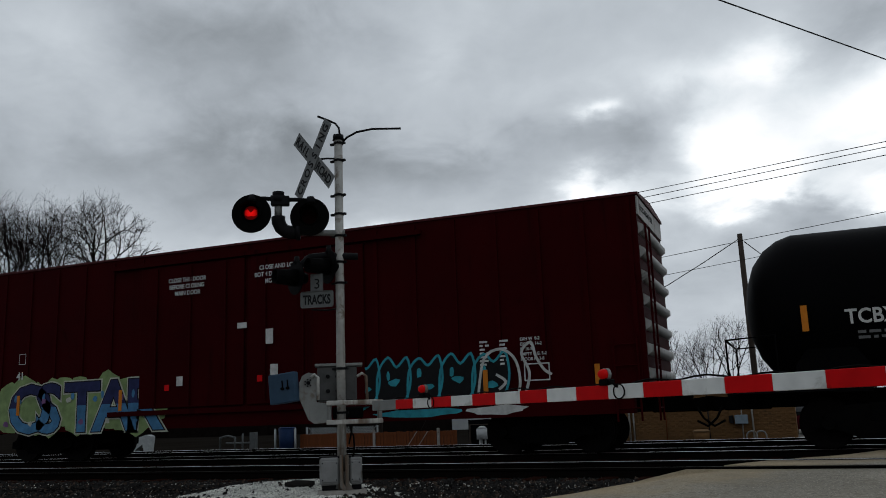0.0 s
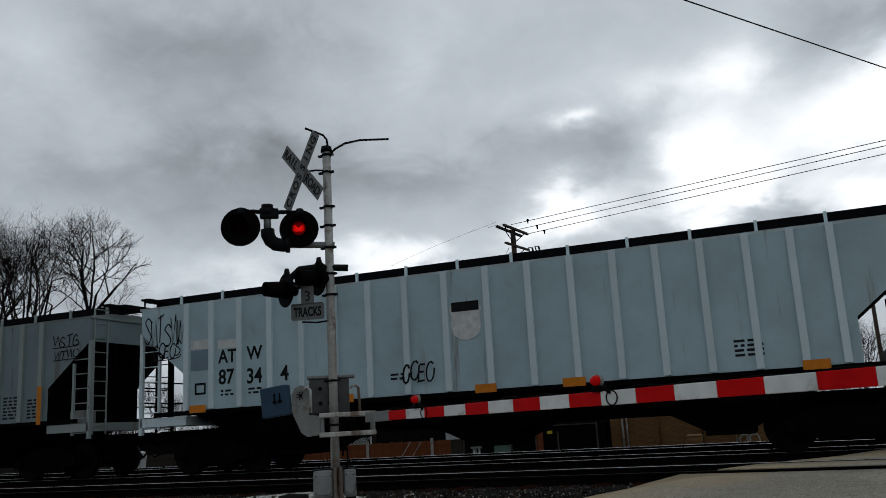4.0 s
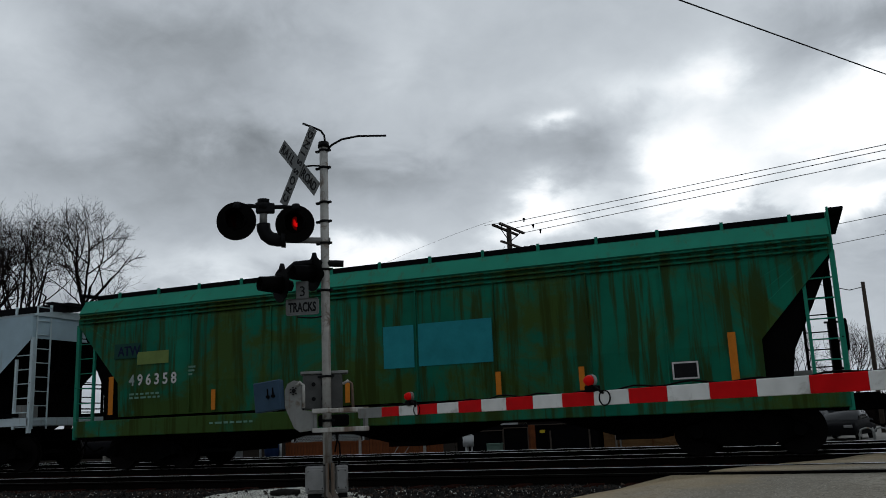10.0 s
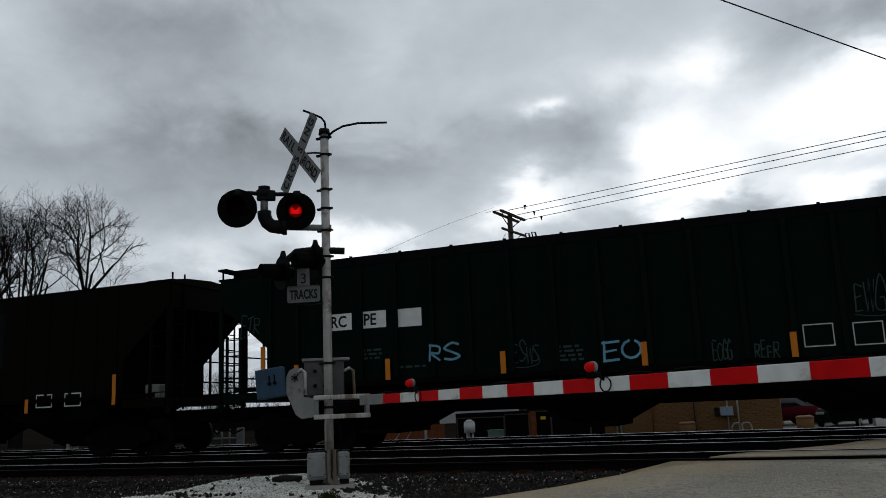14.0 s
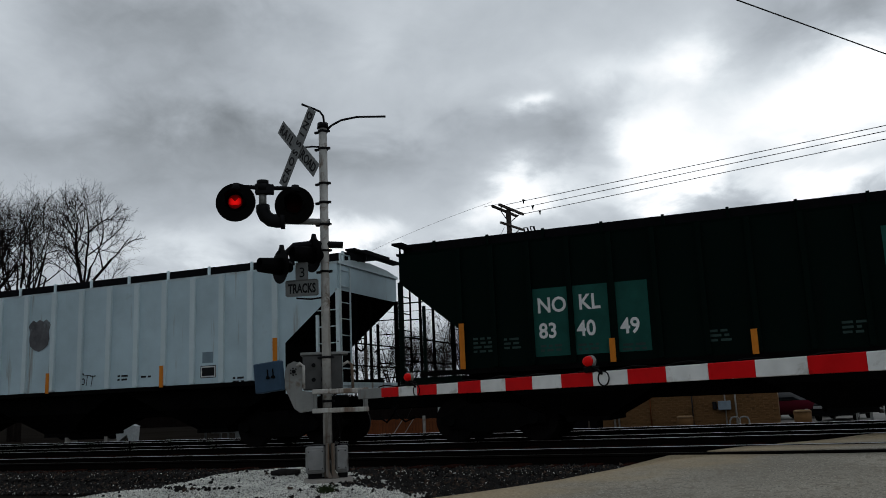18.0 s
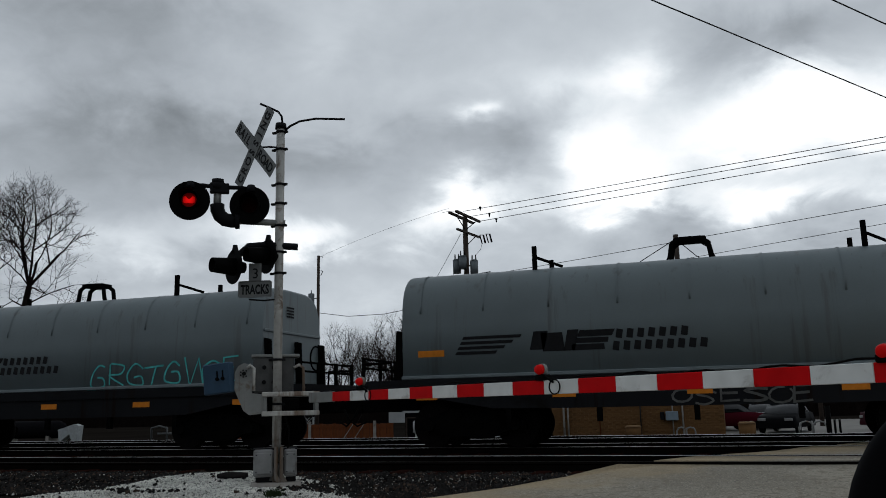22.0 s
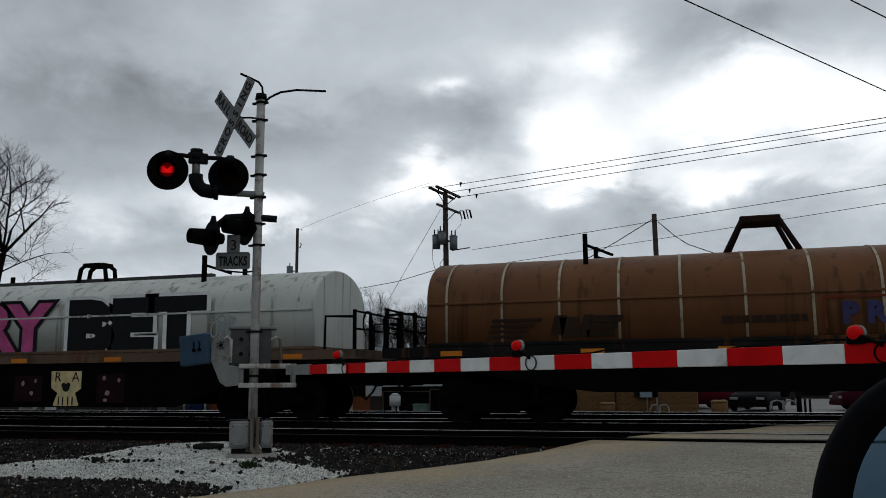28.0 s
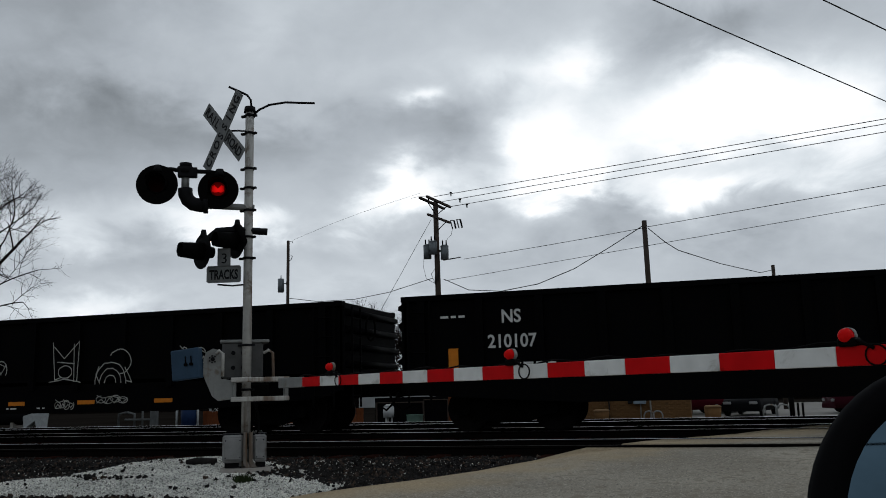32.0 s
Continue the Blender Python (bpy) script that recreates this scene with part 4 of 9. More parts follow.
def hand_letter(rng):
    """The strokes of one quick sprayed letter in a unit box."""
    j = lambda x, z: (x + rng.uniform(-.07, .07), z + rng.uniform(-.07, .07))
    kind = rng.randrange(7)
    if kind == 0:
        n = rng.choice((4, 5))
        return [[j(k / (n - 1), (k + 1) % 2) for k in range(n)]]
    if kind == 1:
        a0 = rng.uniform(.6, 2.2)
        return [[(.5 + .46 * math.cos(a0 + k * .58), .5 + .5 * math.sin(a0 + k * .58)) for k in range(11)]]
    if kind == 2:
        return [curl([j(.95, .85), j(.5, 1), j(.08, .78), j(.5, .5), j(.92, .24), j(.5, 0), j(.02, .12)])]
    if kind == 3:
        return [[j(.12, 1), j(.1, 0)], curl([j(.1, .95), j(.85, .85), j(.7, .52), j(.15, .48), j(.95, 0)])]
    if kind == 4:
        return [[j(0, .92), j(1, 1)], [j(.5, 1), j(.42, 0)]]
    if kind == 5:
        return [curl([j(.9, .8), j(.5, 1), j(.1, .6), j(.2, .1), j(.9, .1), j(.85, .45), j(.5, .45)])]
    return [[j(.1, 1), j(.12, 0), j(.9, .05)], [j(.1, .5), j(.75, .55)], [j(.08, 1), j(.85, .95)]]


def curl(pts, n=4):
    """A smooth line through the points."""
    P = [Vector(p) for p in pts]
    out = []
    for i in range(len(P) - 1):
        a, b, c, d = P[max(i - 1, 0)], P[i], P[i + 1], P[min(i + 2, len(P) - 1)]
        for k in range(n):
            t = k / n
            out.append(tuple(.5 * (2 * b + (c - a) * t + (2 * a - 5 * b + 4 * c - d) * t * t + (3 * b - a - 3 * c + d) * t ** 3)))
    return out + [tuple(P[-1])]


def scrawl(car, y, x, z, w, h, mat, seed, t=0.035, n=7, label="sprayed graffiti tag"):
    """A sprayed tag: a row of leaning, overlapping letters within a box, some with a stroke under them."""
    rng = random.Random(seed)
    step = w / n
    lean = rng.uniform(.0, .3) * h
    for k in range(n):
        x0, z0, hh = x + step * k, z + h * rng.uniform(-.08, .12), h * rng.uniform(.75, 1.02)
        ww = step * rng.uniform(.85, 1.15)
        for i, line in enumerate(hand_letter(rng)):
            bm = bmesh.new()
            ribbon(bm, [(x0 + u * ww + lean * v * .4, z0 + v * hh) for u, v in line], t * rng.uniform(.8, 1.1), y - 0.0004 * (k % 3) - .0002 * i)
            part("graffiti", bm, mat, car, label)
    if n > 3 and rng.random() < .6:
        bm = bmesh.new()
        ribbon(bm, curl([(x - .1 * step, z - h * .1), (x + w * .5, z - h * rng.uniform(.05, .2)), (x + w * .95, z - h * .02), (x + w * 1.02, z + h * .2)]), t * .7, y - .0016)
        part("graffiti", bm, mat, car, label)


def hand_word(car, y, words, x, z, h, mat, bold=0.0, tilt=0.0, wide=1.0, label="sprayed word"):
    """A sprayed word that can be read."""
    part("graffiti", letters(words, h, mat, .004, bold), None, car, label, pose(x, y, z, 0, tilt, 0) @ Matrix.Diagonal((wide, 1, 1, 1)))


def bubble_tag(car, y, x, z, w, h, mat, seed, style, t=.022):
    """A chalky tag of rounded letters: arches, ovals crossed by strokes, or a boxy sign."""
    rng = random.Random(seed)
    arc = lambda cx, cz, rx, rz, a0, a1: [(cx + rx * (1 + rng.uniform(-.05, .05)) * math.cos(a0 + (a1 - a0) * k / 16), cz + rz * (1 + rng.uniform(-.05, .05)) * math.sin(a0 + (a1 - a0) * k / 16)) for k in range(17)]
    lines = []
    if style == "arch":
        for q in (1, .68, .36):
            lines.append(arc(x + w * .42, z, w * .42 * q, h * .62 * q, math.pi * 1.02, -.05))
        lines.append(arc(x + w * .66, z + h * .62, w * .30, h * .36, 2.6, -1.5))
        lines.append([(x + w * .80, z + h * .45), (x + w * .92, z + h * .2), (x + w, z), (x + w * .85, z + h * .05)])
        lines.append([(x + w * .1, z + h * .5), (x + w * .02, z + h * .25), (x + w * .12, z + h * .02)])
    elif style == "oval":
        lines.append(arc(x + w * .5, z + h * .34, w * .5, h * .34, 0, 6.3))
        for k in range(5):
            u = x + w * (.1 + .2 * k)
            lines.append([(u - w * .08, z + h * rng.uniform(.75, 1)), (u, z + h * .5), (u + w * .05, z + h * rng.uniform(.05, .2))])
        lines.append([(x + w * u, z + h * (.22 + .2 * (k % 2))) for k, u in enumerate((.08, .22, .34, .48, .6, .72, .9))])
        lines.append(arc(x + w * .5, z + h * .30, w * .26, h * .16, 0, 6.3))
    elif style == "box":
        lines.append([(x, z + h), (x + w * .12, z + h * .15), (x + w * .35, z + h * .2)])
        lines.append([(x + w * .05, z + h * .9), (x + w * .45, z + h * .62), (x + w, z + h), (x + w * .95, z + h * .1)])
        lines.append([(x + w * .18, z + h * .55), (x + w * .85, z + h * .5)])
        lines.append([(x - w * .1, z + h * .1), (x + w * .5, z + h * .16), (x + w * 1.1, z + h * .08)])
        lines.append(arc(x + w * .5, z + h * .32, w * .26, h * .14, 0, 6.3))
        lines.append([(x + w * .8, z + h * .95), (x + w * .84, z + h * .1)])
    else:
        for k in range(4):
            lines.append(arc(x + w * (.14 + .24 * k), z + h * rng.uniform(.4, .62), w * .16, h * rng.uniform(.28, .42), rng.uniform(0, 6), rng.uniform(0, 6) + 5.2))
        lines.append([(x + w * u, z + h * (.2 + .4 * (k % 2) + rng.uniform(-.1, .1))) for k, u in enumerate((0, .15, .3, .42, .58, .7, .85, 1))])
        lines.append([(x, z + h * .95), (x + w * .2, z + h * .7), (x + w * .5, z + h * .85), (x + w * .95, z + h * .55)])
    for k, pts in enumerate(lines):
        bm = bmesh.new()
        ribbon(bm, pts, t, y - .0004 * (k % 3))
        part("graffiti", bm, mat, car, "chalky white graffiti tag")


def blob(bm, cx, cz, rx, rz, y, n=18, seed=0, rough=0.12):
    rng = random.Random(seed)
    ps = []
    for k in range(n):
        a = 2 * math.pi * k / n
        q = 1 + rng.uniform(-rough, rough)
        ps.append(bm.verts.new((cx + rx * q * math.cos(a), y, cz + rz * q * math.sin(a))))
    bm.faces.new(ps)


def ladder(bm, x, y, z0, z1, w=0.45, step=0.36, axis="x"):
    for s in (0, w):
        p = (x + s, y) if axis == "x" else (x, y + s)
        tube(bm, (p[0], p[1], z0), (p[0], p[1], z1), 0.022, None, 6)
    z = z0 + step * 0.6
    while z < z1:
        q = (x + w, y, z) if axis == "x" else (x, y + w, z)
        tube(bm, (x, y, z), q, 0.014, None, 5)
        z += step


RIB_AT = (1.36, 2.07, 2.84, 3.65, 4.48, 5.31, 6.15, 7.02, 7.93, 8.85, 9.74, 10.62, 11.46, 12.28, 13.10, 13.91, 14.68, 15.34)


def hopper(place, L, label, mat, ribmat=None, eave=3.99, sill=1.48, ribs=18, rib_w=0.13, smooth=False, ends=None, board=True, underside=None, end_w=1.32, standmat=None, rib_d=0.07):
    """A covered hopper: side sheets with ribs, slope sheets, roof with running board, bays, end cages, trucks."""
    ends = ends or mat
    ribmat = ribmat or mat
    car = car_thing("covered_hopper", label, place)
    knee, toe = eave - 0.63, sill + 0.80
    out = [(0, eave), (L, eave), (L, knee), (L - end_w, toe), (L - end_w, sill), (end_w, sill), (end_w, toe), (0, knee)]
    bm = bmesh.new()
    if smooth:
        # rounded sides that lean in to the eave
        prof = [(HALF - 0.02, sill), (HALF + 0.03, sill + 0.7), (HALF, eave - 0.45), (HALF - 0.06, eave - 0.36), (HALF - 0.22, eave)]
        rings = []
        xs = [0.0, 0.001, end_w, end_w + 0.001, L - end_w - 0.001, L - end_w, L - 0.001, L]
        low = {0.0: knee, 0.001: knee, end_w: toe, end_w + 0.001: sill, L - end_w - 0.001: sill, L - end_w: toe, L - 0.001: knee, L: knee}
        for x in xs:
            zl = low[x]
            half = []
            for k in range(9):
                z = zl + (eave - zl) * k / 8
                for (a, za), (b, zb) in zip(prof, prof[1:]):
                    if za <= z <= zb + 1e-6:
                        half.append((a + (b - a) * (z - za) / (zb - za), z))
                        break
            rings.append([(x, -w, z) for w, z in half] + [(x, w, z) for w, z in reversed(half)])
        loft(bm, rings)
        for f in bm.faces:
            f.smooth = False
    else:
        prism(bm, out, -HALF, HALF)
    body = part("body", bm, mat, car)
    # slope sheets at the ends: their dirt and the shade there are painted black
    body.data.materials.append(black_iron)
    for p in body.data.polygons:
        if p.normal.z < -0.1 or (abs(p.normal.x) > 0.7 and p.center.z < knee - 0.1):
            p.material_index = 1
    # roof
    bm = bmesh.new()
    w = HALF - (0.22 if smooth else 0.0)
    prof = [(-w - 0.02, eave), (-w * 0.6, eave + 0.10), (0, eave + 0.15), (w * 0.6, eave + 0.10), (w + 0.02, eave), (w, eave - 0.05), (-w, eave - 0.05)]
    loft(bm, [[(x, a, b) for a, b in prof] for x in (-0.05, L + 0.05)])
    for f in bm.faces:
        f.smooth = False
    part("roof", bm, ends if not smooth else mat, car)
    # ribs on the near and far side
    if ribs:
        bm = bmesh.new()
        d = rib_d
        prism(bm, [(0, sill + 0.02), (0, eave - 0.03), (rib_w, eave - 0.03), (rib_w, sill + 0.02)], -d, 0.0)
        rib = mesh_of("rib", bm, ribmat)
        for k in range(ribs):
            x = RIB_AT[k] * (L - 1.54) / 15.36 - rib_w / 2
            part("rib", rib, None, car, "", pose(x, -HALF, 0))
            if k % 3 == 0:
                part("rib", rib, None, car, "", pose(x + rib_w, HALF, 0, 0, 0, 180))
    # side sill and eave strip
    for y in (-HALF - 0.03, HALF - 0.1):
        bm = bmesh.new()
        if smooth:
            box(bm, 0, L, y, y + 0.13, sill - 0.45, sill - 0.06, 0.015)
        else:
            box(bm, end_w - 0.9, L - end_w + 0.9, y, y + 0.13, sill - 0.10, sill)
        part("side_sill", bm, mat if smooth else (underside or black_iron), car)
    # running board on stands, hatch trough
    if board:
        up = 0.27 if smooth else 0.36
        bm = bmesh.new()
        box(bm, -0.28, L + 0.28, -0.66, -0.62, eave + 0.10, eave + up)
        box(bm, -0.28, L + 0.28, -0.62, 0.62, eave + up - 0.04, eave + up)
        part("running_board", bm, grating, car, "dark steel roof walkway")
        bm = bmesh.new()
        box(bm, 0.5, L - 0.5, -0.28, 0.28, eave + 0.10, eave + up - 0.05, 0.04)
        part("hatch_trough", bm, grating, car)
        x = 0.45
        bm = bmesh.new()
        box(bm, 0, 0.06, -0.71, -0.665, eave + 0.06, eave + up + 0.02)
        stand = mesh_of("board_stand", bm, standmat or ends)
        while x < L:
            part("board_stand", stand, None, car, "", pose(x, 0, 0))
            x += 1.24
        for e in (-0.30, L + 0.06):
            bm = bmesh.new()
            box(bm, e, e + 0.24, -1.25, 1.25, eave + up - 0.10, eave + up - 0.05)
            part("end_walkway", bm, grating, car)
    else:
        bm = bmesh.new()
        box(bm, L - 1.5, L - 0.7, -0.6, 0.6, eave + 0.10, eave + 0.22, 0.03)
        part("roof_hatch", bm, ends, car)
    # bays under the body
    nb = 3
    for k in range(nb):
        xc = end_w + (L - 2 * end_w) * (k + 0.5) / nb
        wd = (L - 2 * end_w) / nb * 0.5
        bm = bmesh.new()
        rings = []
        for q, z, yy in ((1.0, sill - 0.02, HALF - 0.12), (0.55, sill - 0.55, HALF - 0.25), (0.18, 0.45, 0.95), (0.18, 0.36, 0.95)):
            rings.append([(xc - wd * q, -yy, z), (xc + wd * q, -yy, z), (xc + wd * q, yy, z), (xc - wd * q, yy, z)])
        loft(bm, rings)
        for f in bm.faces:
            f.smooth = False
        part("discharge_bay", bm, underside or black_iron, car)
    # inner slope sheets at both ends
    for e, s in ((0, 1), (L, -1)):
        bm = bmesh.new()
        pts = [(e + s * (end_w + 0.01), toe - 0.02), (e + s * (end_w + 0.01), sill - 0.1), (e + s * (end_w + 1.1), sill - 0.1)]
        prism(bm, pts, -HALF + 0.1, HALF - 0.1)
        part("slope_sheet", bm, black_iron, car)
        # platform, corner posts, ladders, grab irons
        bm = bmesh.new()
        box(bm, min(e, e + s * end_w), max(e, e + s * end_w), -HALF, HALF, sill - 0.32, sill - 0.12)
        part("end_platform", bm, ends, car)
        # far posts, side ladders and front end ladder are black as shaded copies
        for y in (-HALF + 0.04, HALF - 0.04):
            bm = bmesh.new()
            box(bm, e - 0.045, e + 0.045, y - 0.04, y + 0.04, sill - 0.5, knee + 0.02)
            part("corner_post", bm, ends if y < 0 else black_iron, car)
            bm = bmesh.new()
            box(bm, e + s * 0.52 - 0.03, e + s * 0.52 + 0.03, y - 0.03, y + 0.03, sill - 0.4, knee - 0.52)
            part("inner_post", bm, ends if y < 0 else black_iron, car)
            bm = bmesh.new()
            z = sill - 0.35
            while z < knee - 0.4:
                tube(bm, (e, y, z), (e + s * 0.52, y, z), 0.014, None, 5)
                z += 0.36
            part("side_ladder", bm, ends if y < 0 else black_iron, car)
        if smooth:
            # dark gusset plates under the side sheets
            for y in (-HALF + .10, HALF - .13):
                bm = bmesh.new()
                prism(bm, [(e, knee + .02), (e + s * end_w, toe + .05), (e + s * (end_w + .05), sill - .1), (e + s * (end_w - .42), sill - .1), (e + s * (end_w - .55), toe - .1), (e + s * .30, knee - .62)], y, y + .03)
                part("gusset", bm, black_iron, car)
        bm = bmesh.new()
        ladder(bm, e - s * 0.02, -HALF + 0.12, sill - 0.4, eave + 0.2, 0.45, 0.36, "y")
        part("end_ladder", bm, ends if e else black_iron, car)
        for y in (-0.6, 0.15):
            bm = bmesh.new()
            tube(bm, (e + s * 0.05, y, sill - 0.2), (e + s * 0.05, y, knee), 0.035, None, 6)
            part("end_post", bm, black_iron, car)
        for z in (sill + 0.25, sill + 0.75):
            bm = bmesh.new()
            tube(bm, (e, -HALF, z), (e, HALF, z), 0.018, None, 6)
            part("end_rail", bm, black_iron, car)
    bm = bmesh.new()
    pts = [(0, 0.28 * math.cos(a * math.pi / 10), 0.28 * math.sin(a * math.pi / 10)) for a in range(21)]
    pipe(bm, pts, 0.02, 5)
    for a in range(5):
        tube(bm, (0, 0, 0), (0, 0.28 * math.cos(a * 1.2566), 0.28 * math.sin(a * 1.2566)), 0.012, None, 5)
    part("brake_wheel", bm, black_iron, car, "", pose(L + 0.12, -0.7, sill + 0.85))
    bm = bmesh.new()
    box(bm, L - 0.95, L - 0.5, -1.2, -0.75, sill - 0.12, sill + 0.22, 0.03)
    part("brake_valve", bm, galvanised, car)
    running_gear(car, place, L, 1.75, 0.78)
    return car


def box_car(place, L, label):
    mat = material("maroon_paint", (0.036, 0.0012, 0.0022), .6, 0, .16, .8, .04, grime=((.012, .0008, .001), .15), streak=((.016, .001, .0015), .15), spec=.02)
    silver = paint("panel_and_skylit_ribs", (0.42, 0.41, 0.39), 0.2, 0.2)
    car = car_thing("box_car", label, place)
    top, sill = 4.96, 1.12
    bm = bmesh.new()
    prism(bm, [(0, top), (L, top), (L, sill), (0, sill)], -HALF, HALF)
    part("body", bm, mat, car)
    bm = bmesh.new()
    loft(bm, [[(x, a, b) for a, b in ((-HALF - .03, top - .03), (-HALF - .03, top + .02), (0, top + .12), (HALF + .03, top + .02), (HALF + .03, top - .03))] for x in (-0.06, L + 0.06)])
    for f in bm.faces:
        f.smooth = False
    part("roof", bm, paint("boxcar_roof", (0.07, 0.012, 0.014), 0.2, 0.1), car)
    bm = bmesh.new()
    prism(bm, [(0, sill + .05), (0, top - .08), (.09, top - .08), (.09, sill + .05)], -0.035, 0)
    post = mesh_of("side_post", bm, mat)
    for k in range(20):
        x = 0.1 + (L - .3) * k / 19
        if not 6.2 < x < 11.6:
            part("side_post", post, None, car, "", pose(x, -HALF, 0))
    for x in (5.7, 8.8):
        bm = bmesh.new()
        box(bm, x, x + 3.0, -HALF - 0.07, -HALF - 0.005, sill + .1, top - .35, 0.015)
        d = part("plug_door", bm, mat, car, "maroon sliding door")
        for dx in (0.5, 1.5, 2.5):
            bm = bmesh.new()
            tube(bm, (x + dx, -HALF - .1, sill + .15), (x + dx, -HALF - .1, top - .4), 0.025, None, 6)
            part("lock_rod", bm, mat, d)
    bm = bmesh.new()
    box(bm, 4.8, 13.2, -HALF - 0.12, -HALF - 0.03, sill - .05, sill + .06)
    box(bm, 4.8, 13.2, -HALF - 0.12, -HALF - 0.03, top - .32, top - .22)
    part("door_track", bm, mat, car)
    bm = bmesh.new()
    box(bm, 0.3, L - 0.3, -HALF - 0.02, -HALF + 0.2, 0.75, sill)
    part("side_sill", bm, mat, car)
    # ribbed end, skylight on the ribs put into their pale colour; pale top panel
    for k in range(7):
        z = sill + 0.35 + k * 0.47
        bm = bmesh.new()
        loft(bm, [[(L, y, z - .12), (L + .10, y, z - .05), (L + .10, y, z + .05), (L, y, z + .12)] for y in (-HALF + .08, HALF - .08)])
        part("end_corrugation", bm, silver, car, "end rib toned pale for the skylight it catches")
    bm = bmesh.new()
    box(bm, L + 0.004, L + 0.03, -HALF + .02, HALF - .02, top - .42, top - .04)
    part("end_panel", bm, silver, car, "pale painted top panel")
    me = letters("EXCESS HEIGHT CAR", 0.12, letter_black)
    part("lettering", me, None, car, "", pose(L + 0.035, -1.35, top - .28, 0, 0, 90))
    bm = bmesh.new()
    ladder(bm, L + .14, -HALF + .1, 0.6, top - .6, .45, .4, "y")
    part("end_ladder", bm, mat, car)
    bm = bmesh.new()
    ladder(bm, L - .62, -HALF - .06, 0.6, 2.2, .45, .4)
    part("side_ladder", bm, mat, car)
    y = -HALF - 0.085
    marks(car, y - .03, (("CLOSE THIS DOOR", 6.55, 4.18, .10), ("BEFORE CLOSING", 6.58, 4.02, .10), ("MAIN DOOR", 6.75, 3.86, .10),
                         ("CLOSE AND LOCK", 9.15, 4.26, .10), ("BOTH DOORS BEFORE", 9.02, 4.10, .10), ("MOVING CAR", 9.3, 3.94, .10)), letter_white)
    marks(car, -HALF - .045, (("41", 1.66, 2.10, .2), ("EXH W  8-2", 15.28, 2.24, .062), ("EXW H  14-2", 15.28, 2.14, .062), ("H  16-9", 15.28, 2.04, .062), ("EMPTY C.G. 5-2", 15.28, 1.94, .062), ("FLOOR H  3-8", 15.28, 1.84, .062)), letter_white)
    bars(car, -HALF - .046, ((14.42, 2.24, 7, .2), (14.85, 2.24, 7, .18), (6.5, 2.2, 3, .5), (9.75, 3.0, 2, .6), (7.0, 2.35, 1, .3)), letter_white, .04)
    frame_box(car, -HALF - .045, 1.72, 2.5, .22, .26, letter_white, .012)
    frame_box(car, -HALF - .045, 15.35, 1.45, .5, .32, letter_white)
    reflectors(car, -HALF - .07, (1.75, 5.1, 14.48, 16.75), 1.2, .5, .1)
    bm = bmesh.new()
    for x, z, w, h in ((8.55, 2.95, .26, .13), (9.3, 2.55, .22, .34), (9.45, 1.85, .2, .24), (6.85, 1.72, .18, .22)):
        bm.faces.new([bm.verts.new((a, y - .02, b)) for a, b in ((x, z), (x + w, z), (x + w, z + h), (x, z + h))])
    part("placard", bm, letter_white, car)
    bm = bmesh.new()
    for x, z in ((9.1, 1.72), (6.5, 1.62)):
        bm.faces.new([bm.verts.new((a, y - .02, b)) for a, b in ((x, z), (x + .14, z), (x + .14, z + .14), (x, z + .14))])
    part("placard", bm, arm_red, car, "red defect card")
    # large colour piece of five fat letters
    y = -HALF - .042
    spray_pale = material("spray_white", (.55, .55, .53), .7, 0, .25, 6, 0)
    green = material("spray_green", (0.24, 0.33, 0.14), .7, 0, .3, 4, 0)
    blue = material("spray_blue", (0.07, 0.20, 0.36), .7, 0, .35, 4, 0)
    navy = material("spray_navy", (0.03, 0.035, 0.10), .7, 0, .35, 4, 0)
    cream = material("spray_cream", (.50, .50, .42), .7, 0, .3, 6, 0)
    violet = material("spray_violet", (.20, .10, .22), .7, 0, .4, 5, 0)
    for k in range(11):
        bm = bmesh.new()
        blob(bm, 1.5 + .46 * k, 1.40 + .10 * math.sin(k * 2), .50, .66 + .06 * (k % 2), y - .0005 * k, 16, k, .1)
        part("graffiti", bm, green, car, "pale green sprayed cloud")
    for k, ch in enumerate("OSTAR"):
        m = pose(1.45 + .96 * k, y - .008, .78) @ Matrix.Diagonal((1.28, 1, 1.16, 1))
        part("graffiti", letters(ch, 1.0, cream, .003, .085), None, car, "pale outline of a sprayed letter", m)
        part("graffiti", letters(ch, 1.0, letter_black, .003, .058), None, car, "dark outline of a sprayed letter", m @ pose(0, -.005, 0))
        # the upper half of the letter is navy, the lower half blue
        for low, mt in ((True, blue), (False, navy)):
            me = letters(ch, 1.0, mt, .003, .035).copy()
            bm = bmesh.new()
            bm.from_mesh(me)
            bmesh.ops.bisect_plane(bm, geom=bm.verts[:] + bm.edges[:] + bm.faces[:], plane_co=(0, 0, .52), plane_no=(0, 0, 1 if low else -1), clear_outer=True)
            bm.to_mesh(me)
            bm.free()
            part("graffiti", me, None, car, "blue sprayed letter" if low else "navy sprayed letter", m @ pose(0, -.010, 0))
        bm = bmesh.new()
        blob(bm, 1.7 + .96 * k, 1.62, .05, .10, y - .0215, 10, k, .2)
        part("graffiti", bm, blue, car)
    for k in range(12):
        bm = bmesh.new()
        blob(bm, 1.4 + .42 * k, .98 + .55 * (k % 2), .08, .07, y - .0225, 9, k + 5, .3)
        part("graffiti", bm, (violet, blue, cream)[k % 3], car)
    teal = material("spray_teal", (0.04, 0.30, 0.36), .7, 0, .3, 5, 0)
